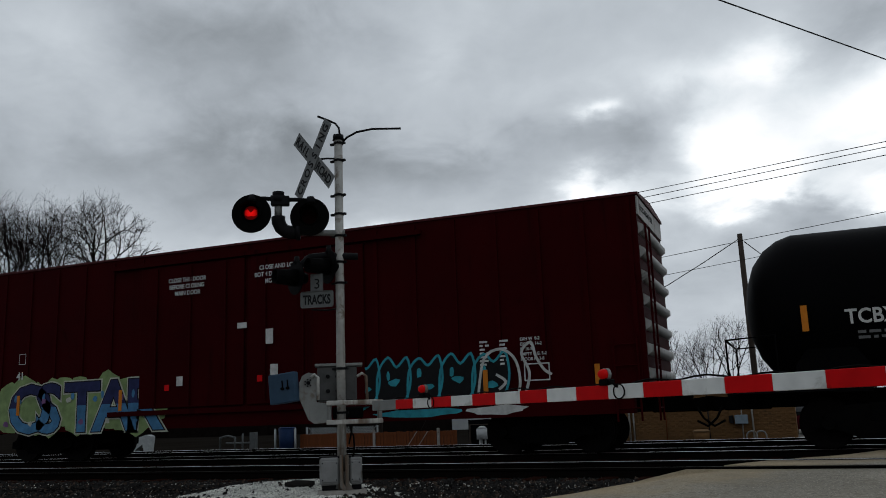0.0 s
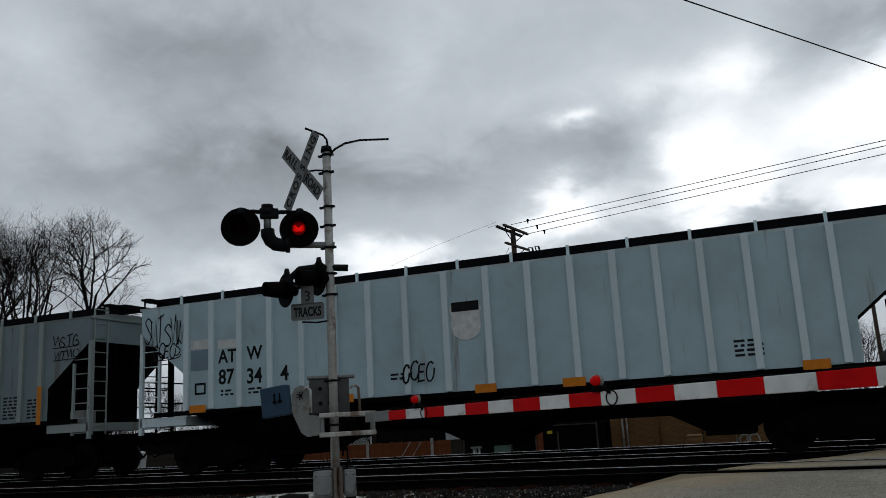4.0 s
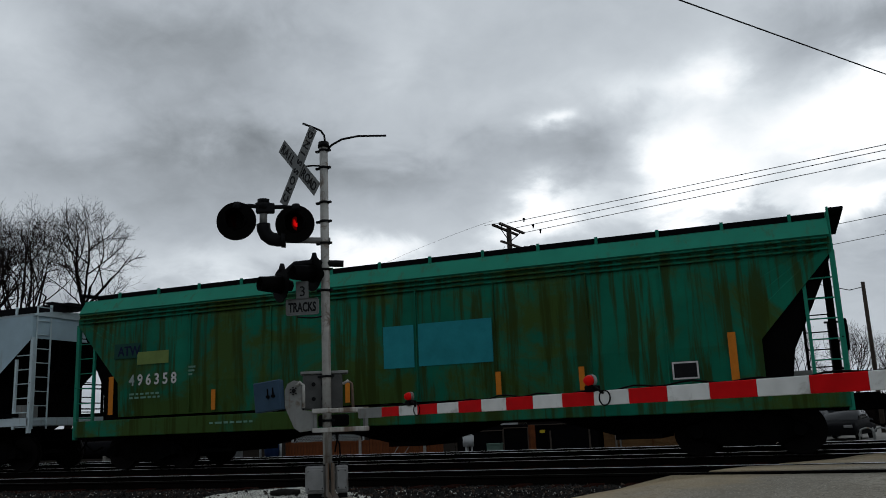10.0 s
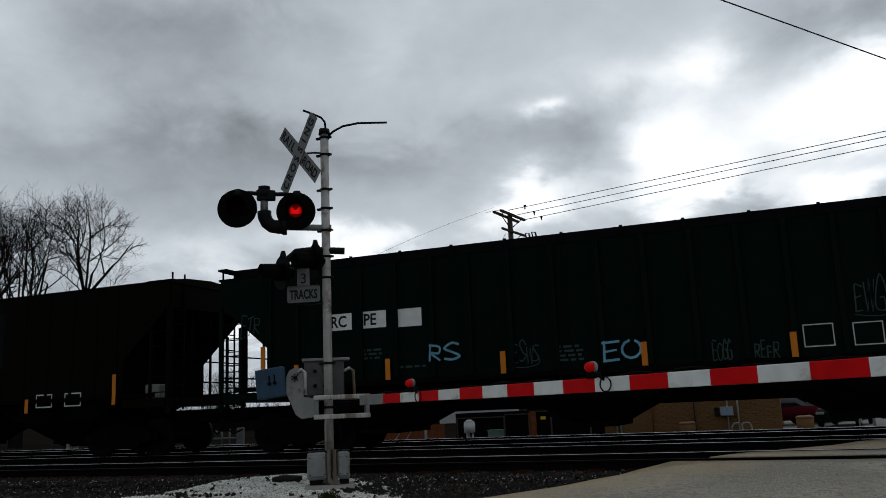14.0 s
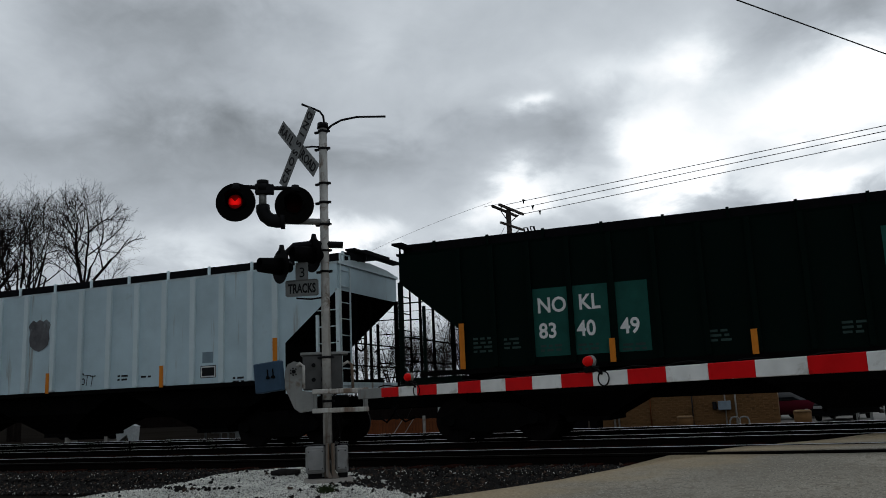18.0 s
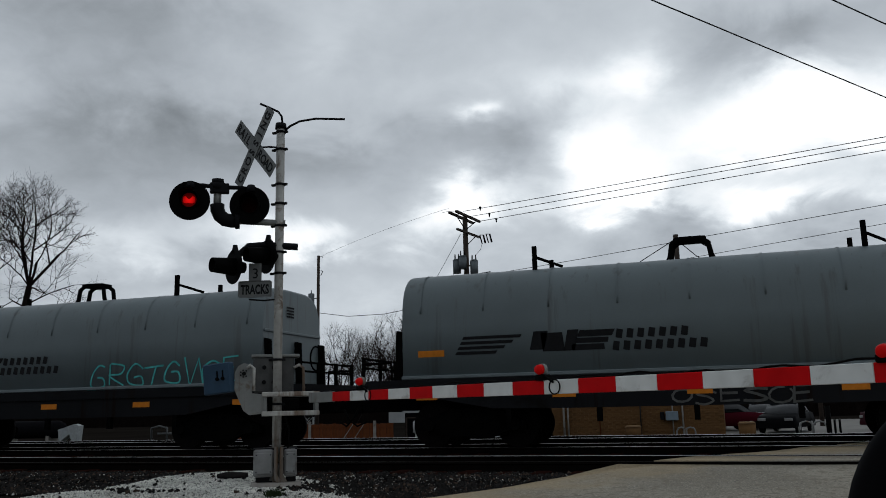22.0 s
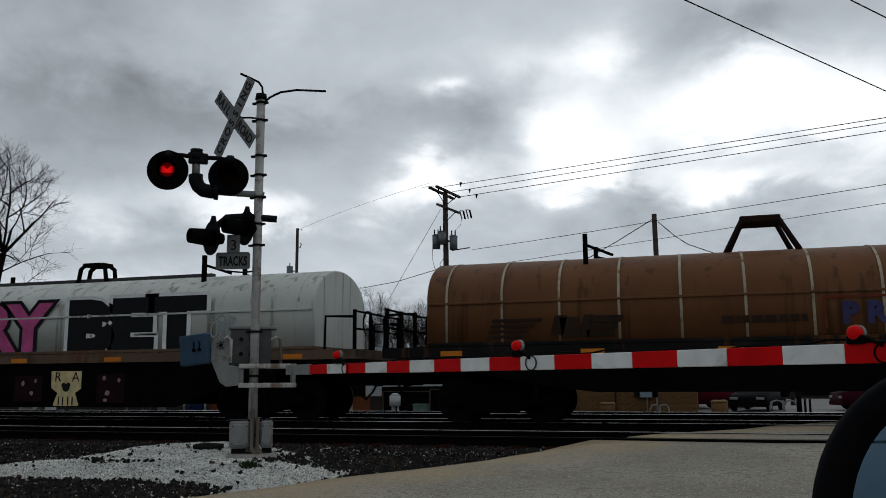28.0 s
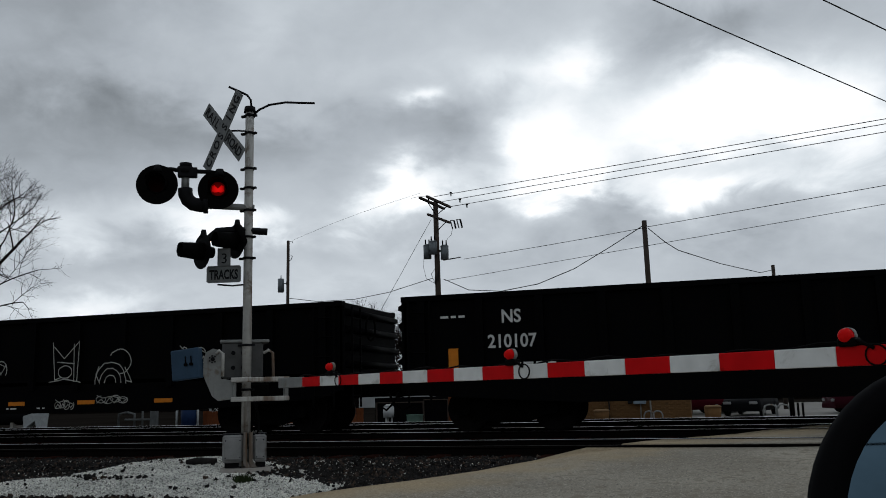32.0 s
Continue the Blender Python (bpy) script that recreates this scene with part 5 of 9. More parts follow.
    for k in range(5):
        cx, wide = 11.75 + .72 * k, .40
        pts = curl([(cx - wide, 1.15), (cx - wide * .9, 1.75), (cx - wide * .3, 2.02 + .05 * (k % 2)), (cx + wide * .2, 1.86), (cx + wide * .8, 2.05), (cx + wide, 1.6), (cx + wide * .7, 1.2), (cx, 1.02)])
        bm = bmesh.new()
        bm.faces.new([bm.verts.new((u, y - .0008 * k, v)) for u, v in pts])
        part("graffiti", bm, letter_black, car, "black sprayed letter body")
        bm = bmesh.new()
        ribbon(bm, pts, .05, y - .006 - .0006 * k, True)
        part("graffiti", bm, teal, car, "teal sprayed outline")
        bm = bmesh.new()
        blob(bm, cx + .02, 1.42 + .12 * (k % 2), .15, .07, y - .011, 9, k, .35)
        blob(bm, cx - .12, 1.70, .05, .10, y - .0115, 8, k + 3, .3)
        part("graffiti", bm, teal, car)
    for pts in ([(14.35, 1.15), (14.5, 1.9), (14.85, 2.1), (15.15, 1.9), (15.25, 1.5), (15.2, 1.15)], [(15.35, 1.2), (15.45, 1.6), (15.3, 2.0), (15.5, 2.2), (15.6, 1.9), (15.75, 1.65), (15.9, 1.55)], [(14.75, 1.6), (14.95, 1.45), (14.8, 1.3)]):
        bm = bmesh.new()
        ribbon(bm, curl(pts), .055, y - .012)
        part("graffiti", bm, spray_pale, car, "pale sprayed outline")
    for x, w, mt in ((12.1, 1.9, teal), (14.1, 1.3, spray_pale)):
        bm = bmesh.new()
        blob(bm, x + w / 2, .90, w / 2, .09, -HALF - .0225, 14, int(x), .25)
        part("graffiti", bm, mt, car, "overspray along the side sill")
    running_gear(car, place, L, 2.2, .78)
    return car


def tank_car(place, L, label):
    mat = paint("tank_black", (0.003, 0.003, 0.0034), 0.1, 0.08, 0.5, (0.005, 0.0045, 0.004), (0.006, 0.005, 0.004))
    car = car_thing("tank_car", label, place)
    r, zc = 1.46, 2.60
    bm = bmesh.new()
    rings = []
    for x, q in ((0, .05), (.06, .35), (.2, .62), (.42, .82), (.68, .94), (.95, 1.0), (L - .95, 1.0), (L - .68, .94), (L - .42, .82), (L - .2, .62), (L - .06, .35), (L, .05)):
        rings.append([(x, r * q * math.sin(2 * math.pi * k / 40), zc + r * q * math.cos(2 * math.pi * k / 40)) for k in range(40)])
    loft(bm, rings)
    part("tank_shell", bm, mat, car)
    for x in (4.2, 8.3, 12.4):
        bm = bmesh.new()
        loft(bm, [[(x + d, (r + .004) * math.sin(2 * math.pi * k / 40), zc + (r + .004) * math.cos(2 * math.pi * k / 40)) for k in range(40)] for d in (0, .05)])
        part("weld_band", bm, mat, car)
    # top fittings: manway, valve housing, platform and rails
    bm = bmesh.new()
    box(bm, 7.4, 9.75, -.75, .75, zc + r - .03, zc + r + .03)
    part("top_platform", bm, grating, car)
    bm = bmesh.new()
    tube(bm, (9.14, 0, zc + r), (9.14, 0, zc + r + .58), .27, .27, 18)
    tube(bm, (9.14, 0, zc + r + .58), (9.14, 0, zc + r + .64), .29, .29, 18)
    part("valve_housing", bm, mat, car)
    bm = bmesh.new()
    tube(bm, (8.3, 0, zc + r), (8.3, 0, zc + r + .22), .30, .30, 18)
    part("manway", bm, mat, car)
    bm = bmesh.new()
    tube(bm, (9.62, .1, zc + r), (9.62, .1, zc + r + .45), .10, .12, 12)
    part("safety_valve", bm, mat, car)
    for y in (-.75, .75):
        bm = bmesh.new()
        pipe(bm, [(7.45, y, zc + r), (7.45, y, zc + r + .70), (7.62, y, zc + r + .76), (7.68, y, zc + r + .52), (8.15, y, zc + r + .40), (8.30, y, zc + r + .42), (8.35, y, zc + r + .80), (8.6, y, zc + r + .86), (9.35, y, zc + r + .72), (9.75, y, zc + r + .2)], .024, 6)
        for x in (7.66, 8.36):
            tube(bm, (x, y, zc + r - .1), (x, y, zc + r + .84), .022, None, 6)
        part("handrail", bm, mat, car)
    bm = bmesh.new()
    ladder(bm, 7.9, -r - .12, 1.0, zc + r, .45, .36)
    part("side_ladder", bm, mat, car)
    for x in (1.4, L - 1.4):
        bm = bmesh.new()
        prism(bm, [(x - .6, 1.0), (x - .6, 1.5), (x - .3, 1.9), (x + .3, 1.9), (x + .6, 1.5), (x + .6, 1.0)], -1.2, 1.2)
        part("saddle", bm, mat, car)
        bm = bmesh.new()
        s = -1 if x < 5 else 1
        e = x + s * 1.75
        box(bm, min(x, e), max(x, e), -1.45, 1.45, 1.02, 1.08)
        part("end_platform", bm, grating, car)
        bm = bmesh.new()
        for y in (-1.4, 1.4):
            pipe(bm, [(e, y, 1.08), (e, y, 2.0), (x + s * .9, y, 2.05), (x + s * .9, y, 1.08)], .022, 6)
        pipe(bm, [(e, -1.4, 2.0), (e, 1.4, 2.0)], .022, 6)
        part("handrail", bm, mat, car)
    y = -r - .03
    tilt = -8
    marks(car, y - .004, (("TCBX 194134", 1.68, 2.16, .25),), letter_white)
    bars(car, y - .002, ((1.85, 1.98, 2, 1.6),), material("worn_print", (.12, .12, .12), .7), .05)
    bars(car, y + .02, ((14.7, 2.75, 1, .9),), letter_white, .05)
    frame_box(car, y + .28, 14.1, 1.46, .45, .3, letter_white, .015)
    bm = bmesh.new()
    for k in range(7):
        ribbon(bm, [(14.68, 2.12 + k * .09), (15.9, 2.12 + k * .09)], .016, y - .002)
    for k in range(5):
        ribbon(bm, [(14.68 + k * .305, 2.10), (14.68 + k * .305, 2.68)], .016, y - .004)
    part("data_panel", bm, letter_white, car)
    reflectors(car, y + .01, (.97, 3.94, 6.6, 8.6, 10.95, 13.4), 2.07, .46, .11)
    running_gear(car, place + .0, L, 2.1, .7)
    return car


def coil_car(place, L, label, mat, deckmat, style, handle, seams=9, bandmat=None, over=0.95, top=3.42, belly=.60):
    """A coil car: deck with bunks, an arched hood with lifting bail and end cages."""
    car = car_thing("coil_car", label, place)
    base = 1.46 if style == "flat" else 1.58
    hw = 1.42
    prof = []
    if style == "flat":
        h = top + .19
        for k in range(25):
            a = math.pi * k / 24
            cx, cz = math.cos(a), math.sin(a)
            prof.append((-hw * math.copysign(abs(cx) ** 0.42, cx), h - 1.15 + 1.15 * cz ** 0.75))
        prof = [(-hw, base)] + prof + [(hw, base)]
    else:
        h = top - .09
        for k in range(25):
            a = math.pi * k / 24
            prof.append((-hw * math.cos(a), 2.36 + (h - 2.36) * math.sin(a) ** 0.85))
        prof = [(-hw, base)] + prof + [(hw, base)]
    bm = bmesh.new()
    rings = []
    for x, q in ((0, .975), (.03, .992), (.08, 1.0), (L - .08, 1.0), (L - .03, .992), (L, .975)) if style == "flat" else ((0, .985), (.03, 1.0), (L - .03, 1.0), (L, .985)):
        rings.append([(x, y * q, base + (z - base) * (q if z > base else 1)) for y, z in prof])
    loft(bm, rings)
    for f in bm.faces:
        if abs(f.normal.x) > .7:
            f.smooth = False
    hood = part("hood", bm, mat, car)
    for k in range(seams):
        x = .4 + (L - .8) * k / (seams - 1)
        bm = bmesh.new()
        d = .012 if bandmat is None else .02
        w = .035 if bandmat is None else .05
        loft(bm, [[(x + e, y * (1 + d / 1.4), base + (z - base) * 1.004 + .004) for y, z in (prof[2:-2] if bandmat is None else prof)] for e in (0, w)], False)
        part("hood_seam", bm, bandmat or mat, car)
    if style == "round":
        bm = bmesh.new()
        box(bm, 0.05, L - .05, -hw - .035, -hw + .0, 2.34, 2.39, .008)
        part("hood_rail", bm, mat, car)
    bm = bmesh.new()
    box(bm, 0, L, -hw - .05, hw + .05, base - .07, base, 0.01)
    part("hood_lip", bm, mat if style == "flat" else deckmat, car)
    # lifting bail and side hooks
    zc = top + (.20 if style == "flat" else -.11)
    xm = L * handle[0]
    bm = bmesh.new()
    if handle[1] == "arch":
        for y in (-.18, .18):
            pipe(bm, [(xm - .46, y, zc - .03), (xm - .40, y, zc + .12), (xm - .36, y, zc + .36), (xm - .22, y, zc + .46), (xm + .22, y, zc + .46), (xm + .36, y, zc + .36), (xm + .40, y, zc + .12), (xm + .46, y, zc - .03)], .055, 8)
        box(bm, xm - .32, xm + .32, -.2, .2, zc + .42, zc + .51, .02)
    else:
        for y in (-.3, .3):
            pipe(bm, [(xm - .68, y * 1.6, zc - .06), (xm - .34, y, zc + .62), (xm + .34, y, zc + .62), (xm + .68, y * 1.6, zc - .06)], .06, 8)
        box(bm, xm - .38, xm + .38, -.36, .36, zc + .56, zc + .70, .02)
    part("lifting_bail", bm, black_iron if handle[1] == "arch" else material("bail_brown", (.022, .011, .008), .7), car, "lifting bail on the hood")
    if style == "round" and handle[1] == "arch":
        bm = bmesh.new()
        box(bm, L * .22, L * .75, -.09, .09, zc + .01, zc + .12, .01)
        part("top_beam", bm, material("beam_grey", (.05, .05, .048), .7, 0, .2, 4, .05), car, "long steel beam on the hood")
    for x in (L * .235, L * .77):
        for s in (-1, 1):
            bm = bmesh.new()
            box(bm, x, x + .09, s * .91 - .04, s * .91 + .04, zc - .5, zc + .42)
            hook = part("hood_hook", bm, black_iron, car)
            bm = bmesh.new()
            tube(bm, (x + .05, s * .9, zc + .2), (x + .55, s * .55, zc + .02), .03, None, 6)
            part("brace", bm, black_iron, hook)
    # deck, side sills and stakes
    low = .76 if style == "flat" else belly
    bm = bmesh.new()
    box(bm, -over, L + over, -1.46, 1.46, base - .28, base - .075)
    part("deck", bm, deckmat, car)
    bm = bmesh.new()
    prism(bm, [(-.3, base - .28), (L + .3, base - .28), (L - 1.9, .78), (L - 3.4, low), (3.4, low), (1.9, .78)], -1.42, -1.30)
    prism(bm, [(-.3, base - .28), (L + .3, base - .28), (L - 1.9, .78), (L - 3.4, low), (3.4, low), (1.9, .78)], 1.30, 1.42)
    part("side_sill", bm, deckmat if style == "flat" else black_iron, car)
    for e, s in ((-over, 1), (L + over, -1)):
        bm = bmesh.new()
        tall = .42 if style == "flat" else .75
        for y in (-1.35, -.45, .45, 1.35):
            tube(bm, (e + s * .06, y, base - .1), (e + s * .06, y, base + tall), .045, None, 8)
        for z in (base + tall * .47, base + tall - .03):
            tube(bm, (e + s * .06, -1.35, z), (e + s * .06, 1.35, z), .025, None, 6)
        for y in (-1.4, 1.4):
            pipe(bm, [(e + s * .06, y, base + tall - .15), (e + s * .7, y, base + tall - .13), (e + s * .72, y, base - .1)], .03, 6)
        part("end_cage", bm, black_iron, car)
        if style == "flat":
            for y in (-1.30, .1, 1.30):
                bm = bmesh.new()
                x = e + s * (over - .12)
                prism(bm, [(x - .07, base - .08), (x + .07, base - .08), (x + .07 + s * .04, base + .92), (x - .07 + s * .04, base + .95)], y - .045, y + .045)
                part("guide_post", bm, black_iron, car, "upright steel guide post beside the hood")
            bm = bmesh.new()
            f = 0 if s > 0 else L
            box(bm, f - .035, f + .035, -hw + .06, hw - .06, 2.56, 2.62, .01)
            part("end_fold", bm, mat, car)
    bm = bmesh.new()
    pipe(bm, [(0, .27 * math.cos(a * math.pi / 9), .27 * math.sin(a * math.pi / 9)) for a in range(19)], .02, 5)
    part("brake_wheel", bm, black_iron, car, "", pose(L + over - .1, -.5, base + .5))
    if style == "flat":
        reflectors(car, -1.428, (.3, 3.1, 5.6, 8.2, L - .7), .97, .12, .45)
    else:
        reflectors(car, -1.464, (.3, 3.1, 5.6, 8.2, L - .7), 1.32, .10, .45)
    bm = bmesh.new()
    box(bm, -.05, .05, -1.40, -1.30, .5, .80)
    me = mesh_of("stake", bm, black_iron)
    for k in range(5):
        part("stake", me, None, car, "", pose(2.2 + (L - 4.4) * k / 4, 0, 0))
    running_gear(car, place, L, 1.35, over + .62)
    return car


def gondola(place, L, label, mat, top=2.72, bottom=.98, posts=14):
    car = car_thing("gondola_car", label, place)
    bm = bmesh.new()
    t = .06
    for y0, y1 in ((-HALF, -HALF + t), (HALF - t, HALF)):
        prism(bm, [(0, top), (L, top), (L, bottom - .06), (L - .5, bottom - .24), (L - 3.5, bottom - .42), (3.5, bottom - .42), (.5, bottom - .24), (0, bottom - .06)], y0, y1)
    part("side_wall", bm, mat, car)
    bm = bmesh.new()
    box(bm, 0, L, -HALF, HALF, bottom + .2, bottom + .28)
    part("floor_plate", bm, mat, car)
    for e in (0, L):
        bm = bmesh.new()
        box(bm, e - .05, e + .05, -HALF, HALF, bottom + .2, top - .02)
        for k in range(4):
            z = bottom + .45 + k * .36
            s = 1 if e else -1
            loft(bm, [[(e, y, z - .1), (e + s * .14, y, z - .04), (e + s * .14, y, z + .04), (e, y, z + .1)] for y in (-HALF + .05, HALF - .05)])
        part("end_wall", bm, mat, car)
    bm = bmesh.new()
    for y in (-HALF, HALF):
        box(bm, -.04, L + .04, y - .08, y + .08, top - .10, top + .01, .01)
    part("top_chord", bm, mat, car)
    bm = bmesh.new()
    prism(bm, [(0, bottom + .1), (0, top - .1), (.16, top - .1), (.16, bottom + .1)], -.09, 0)
    me = mesh_of("side_post", bm, mat)
    for k in range(posts):
        part("side_post", me, None, car, "", pose(.3 + (L - .8) * k / (posts - 1), -HALF, 0))
    for x in (.12, L - .6):
        bm = bmesh.new()
        ladder(bm, x, -HALF - .1, .55, top - .1, .45, .4)
        part("side_ladder", bm, mat, car)
    bm = bmesh.new()
    ladder(bm, L + .18, -HALF + .1, .55, top - .1, .45, .4, "y")
    part("end_ladder", bm, mat, car)
    bm = bmesh.new()
    pipe(bm, [(0, .27 * math.cos(a * math.pi / 9), .27 * math.sin(a * math.pi / 9)) for a in range(19)], .02, 5)
    part("brake_wheel", bm, black_iron, car, "", pose(L + .22, -.5, top - .5))
    running_gear(car, place, L, 2.0, .66)
    return car


def stripes_logo(car, x, z, y, w, h, mat, tilt=.3):
    """A heap of slanted bars that stands for the railway's sign."""
    for k in range(4):
        bm = bmesh.new()
        z0 = z + h * k / 4
        s = tilt * h * k / 4
        bm.faces.new([bm.verts.new((a, y, b)) for a, b in ((x + s, z0), (x + w * (.7 + .1 * k) + s, z0), (x + w * (.7 + .1 * k) + s + .04, z0 + h * .15), (x + s + .04, z0 + h * .15))])
        part("emblem_bar", bm, mat, car)
    # a slanted block beside the bars, cut by two dark notches
    for x0, x1, lean, z0, z1 in ((1.28, 1.52, .22, .1, 1.0), (1.50, 1.86, -.10, 0, .9), (1.84, 2.02, .22, 0, 1.0), (2.06, 2.62, .16, .64, .95), (2.04, 2.55, .06, .34, .58), (1.98, 2.50, -.02, 0, .28)):
        bm = bmesh.new()
        s = lean * h
        bm.faces.new([bm.verts.new((a, y, b)) for a, b in ((x + w * x0, z + h * z0), (x + w * x1, z + h * z0), (x + w * x1 + s, z + h * z1), (x + w * x0 + s, z + h * z1))])
        part("emblem_block", bm, mat, car)


# the consist, leading car first
HOP = 16.9


def shield(car, cx, cz, w, h, y, mat, label):
    """A worn shield-shaped emblem: notched head, waisted sides and a pointed foot."""
    half = [(0, .46), (.16, .40), (.30, .46), (.44, .36), (.50, .28), (.42, .10), (.46, -.12), (.40, -.32), (.22, -.44), (0, -.50)]
    ring = half + [(-u, v) for u, v in reversed(half[1:-1])]
    bm = bmesh.new()
    bm.faces.new([bm.verts.new((cx + u * w, y, cz + v * h)) for u, v in ring])
    part("emblem", bm, mat, car, label)


c = box_car(-2.58 - 17.75, 17.75, "dark maroon box car with sprayed letters low on its side")
tank_car(-.82, 16.85, "long black tank car with orange reflector strips")


def tags(car, y, spots, seed, t=0.03):
    """Several sprayed tags: (left, foot, width, height, colour, strokes)."""
    for i, (x, z, w, h, mt, n) in enumerate(spots):
        scrawl(car, y, x, z, w, h, mt, seed + i, t, n)


# lighter copy of a side colour: the light that ribs catch is painted in
def lit_rib_paint(name, color):
    return material(name, color, .6, 0, .10, 1.5, .03, grime=(tuple(v * .55 for v in color), .06), streak=((.22, .16, .11), .10), spec=.12)


grey_blue = paint("hopper_grey_blue", (0.20, 0.255, 0.262), 0.10, 0.22, .6, (.12, .13, .12), (.12, .085, .055))
c = hopper(17.67, HOP, "grey-blue ribbed covered hopper with black tags", grey_blue, lit_rib_paint("rib_grey_blue", (.29, .33, .315)), ends=lit_rib_paint("rib_grey_blue", (.29, .33, .315)))
Y = -HALF - .006
worn_black = material("worn_black", (.02, .022, .024), .6, 0, .3, 7, .02)
marks(c, Y, (("NO", 2.97, 2.46, .34), ("KL", 3.78, 2.46, .34), ("84", 2.93, 1.94, .35), ("81", 3.80, 1.94, .35), ("11", 4.73, 1.94, .35)), letter_black)
white_patch = material("white_patch", (.38, .40, .40), .6, 0, .2, 5, .02)
spray_white = material("spray_white", (.55, .55, .53), .7, 0, .25, 6, 0)
spray_red = material("spray_red", (.42, .06, .03), .7, 0, .3, 6, 0)
bars(c, Y, ((2.95, 1.70, 2, .5), (3.8, 1.70, 2, .5), (14.07, 2.1, 7, .5), (14.9, 2.0, 6, .32), (12.54, 1.7, 3, .48), (1.5, 2.95, 3, .34)), worn_black)
plates(c, "repaint_patch", Y + .003, ((8.03, 2.93, .74, .78),), material("patch_blue_grey", (.20, .27, .31), .6, 0, .15, 3, .02))
for k, ch in enumerate("STUN"):
    part("graffiti", letters(ch, .50, letter_black, .004, -.014), None, c, "thin black sprayed letter", pose((4.70, 5.50, 6.33, 7.24)[k], Y - (.0 if k < 3 else .0), (2.63, 2.59, 2.52, 2.57)[k]))
for k in range(7):
    bm = bmesh.new()
    blob(bm, 4.88 + .43 * k, 1.66 + .05 * (k % 2), .27, .34, Y - .071 - .0006 * k, 14, k + 2, .16)
    part("graffiti", bm, material("spray_salmon", (.34, .13, .09), .7, 0, .3, 6, 0), c)
scrawl(c, Y - .077, 4.68, 1.32, 3.0, .68, letter_black, 7, .085, 7)
scrawl(c, Y - .081, 4.70, 1.34, 2.98, .66, spray_white, 7, .05, 7)
hand_word(c, Y - .073, "PALMR", 9.10, 1.98, .30, letter_black, .012, -4, 1.05)
hand_word(c, Y - .073, "-RISER-", 9.05, 1.64, .22, letter_black, .008, -4, 1.0)
hand_word(c, Y - .073, "LSO..", 11.02, 1.92, .30, letter_black, .012, -5, .9)
tags(c, Y - .004, ((15.7, 3.30, .85, .30, letter_black, 4), (15.75, 2.98, .8, .26, letter_black, 4)), 8, .03)
reflectors(c, Y - .072, (4.32, 6.88, 13.05), 1.40, .52)
reflectors(c, Y - .072, (1.36, 15.30), 1.40, .95, .14)
plates(c, "stencil_panel", Y + .002, ((13.35, 1.62, .38, .29),), letter_black, "black stencil panel")
frame_box(c, Y, 13.37, 1.64, .34, .25, letter_white)

pale_blue = paint("hopper_pale_blue", (0.44, 0.57, 0.61), 0.06, 0.10, .6, (.26, .29, .28), (.22, .18, .14))
rib_pale = lit_rib_paint("rib_pale_blue", (.60, .70, .72))
c = hopper(36.18, HOP, "pale blue-grey ribbed covered hopper with a shield emblem", pale_blue, rib_pale, ends=rib_pale)
marks(c, Y, (("AT", 2.24, 2.51, .30), ("W", 3.02, 2.53, .30), ("87", 2.24, 2.03, .33), ("34", 3.0, 2.0, .33), ("4", 3.9, 2.0, .33)), letter_black)
plates(c, "repaint_patch", Y + .003, ((1.46, 2.87, .55, .22), (2.23, 2.84, .5, .2)), letter_white)
plates(c, "repaint_patch", Y + .003, ((1.46, 2.38, .55, .48),), material("patch_blue_grey", (.20, .27, .31), .6, 0, .15, 3, .02))
bars(c, Y, ((2.3, 1.85, 2, .35), (3.05, 1.85, 2, .35), (6.6, 1.9, 2, .5), (13.5, 2.0, 4, .5)), worn_black)
tags(c, Y, ((.1, 3.05, 1.15, .7, letter_black, 6), (.35, 2.75, .8, .35, letter_black, 5)), 14, .035)
scrawl(c, Y - .075, 6.9, 1.75, .7, .4, letter_black, 15, .04, 4)
shield(c, 8.36, 2.92, .72, .86, Y - .006, letter_white, "pale shield emblem")
plates(c, "emblem", Y - .009, ((8.06, 3.1, .6, .2),), letter_black)
reflectors(c, Y - .072, (1.49, 5.3, 8.5, 10.3, 14.6), 1.42, .17, .45)
frame_box(c, Y, 1.6, 1.85, .26, .22, letter_black, .05)

beige = paint("hopper_beige", (0.35, 0.28, 0.135), 0.30, 0.60, .65, (.22, .10, .03), (.23, .068, .014))
rib_beige = paint("rib_beige", (0.38, 0.30, 0.15), 0.25, 0.55, .65, (.20, .10, .035), (.19, .065, .022))
c = hopper(54.5, HOP, "rusty beige ribbed covered hopper with a green tag", beige, rib_beige, ends=rib_beige)
marks(c, Y, (("NO", 2.12, 2.34, .38), ("KL", 2.96, 2.33, .38), ("83", 2.12, 1.94, .34), ("92", 2.96, 1.94, .34), ("84", 3.85, 1.95, .34)), letter_black)
spray_green2 = material("spray_green2", (.05, .24, .08), .7, 0, .35, 5, 0)
scrawl(c, Y - .073, 8.75, 1.95, 2.95, .62, spray_green2, 21, .05, 6)
tags(c, Y - .075, ((8.6, 1.75, .3, .7, spray_green2, 1), (12.1, 1.95, .9, .35, spray_green2, 3)), 230, .04)
reflectors(c, Y - .072, (4.40, 6.92, 9.8, 12.55), 1.43, .50)
reflectors(c, Y - .072, (1.36, 15.40), 1.45, .90, .13)
plates(c, "stencil_panel", Y + .002, ((13.40, 1.63, .37, .34),), letter_black, "black stencil panel")
frame_box(c, Y, 13.46, 1.69, .24, .2, letter_white, .02)
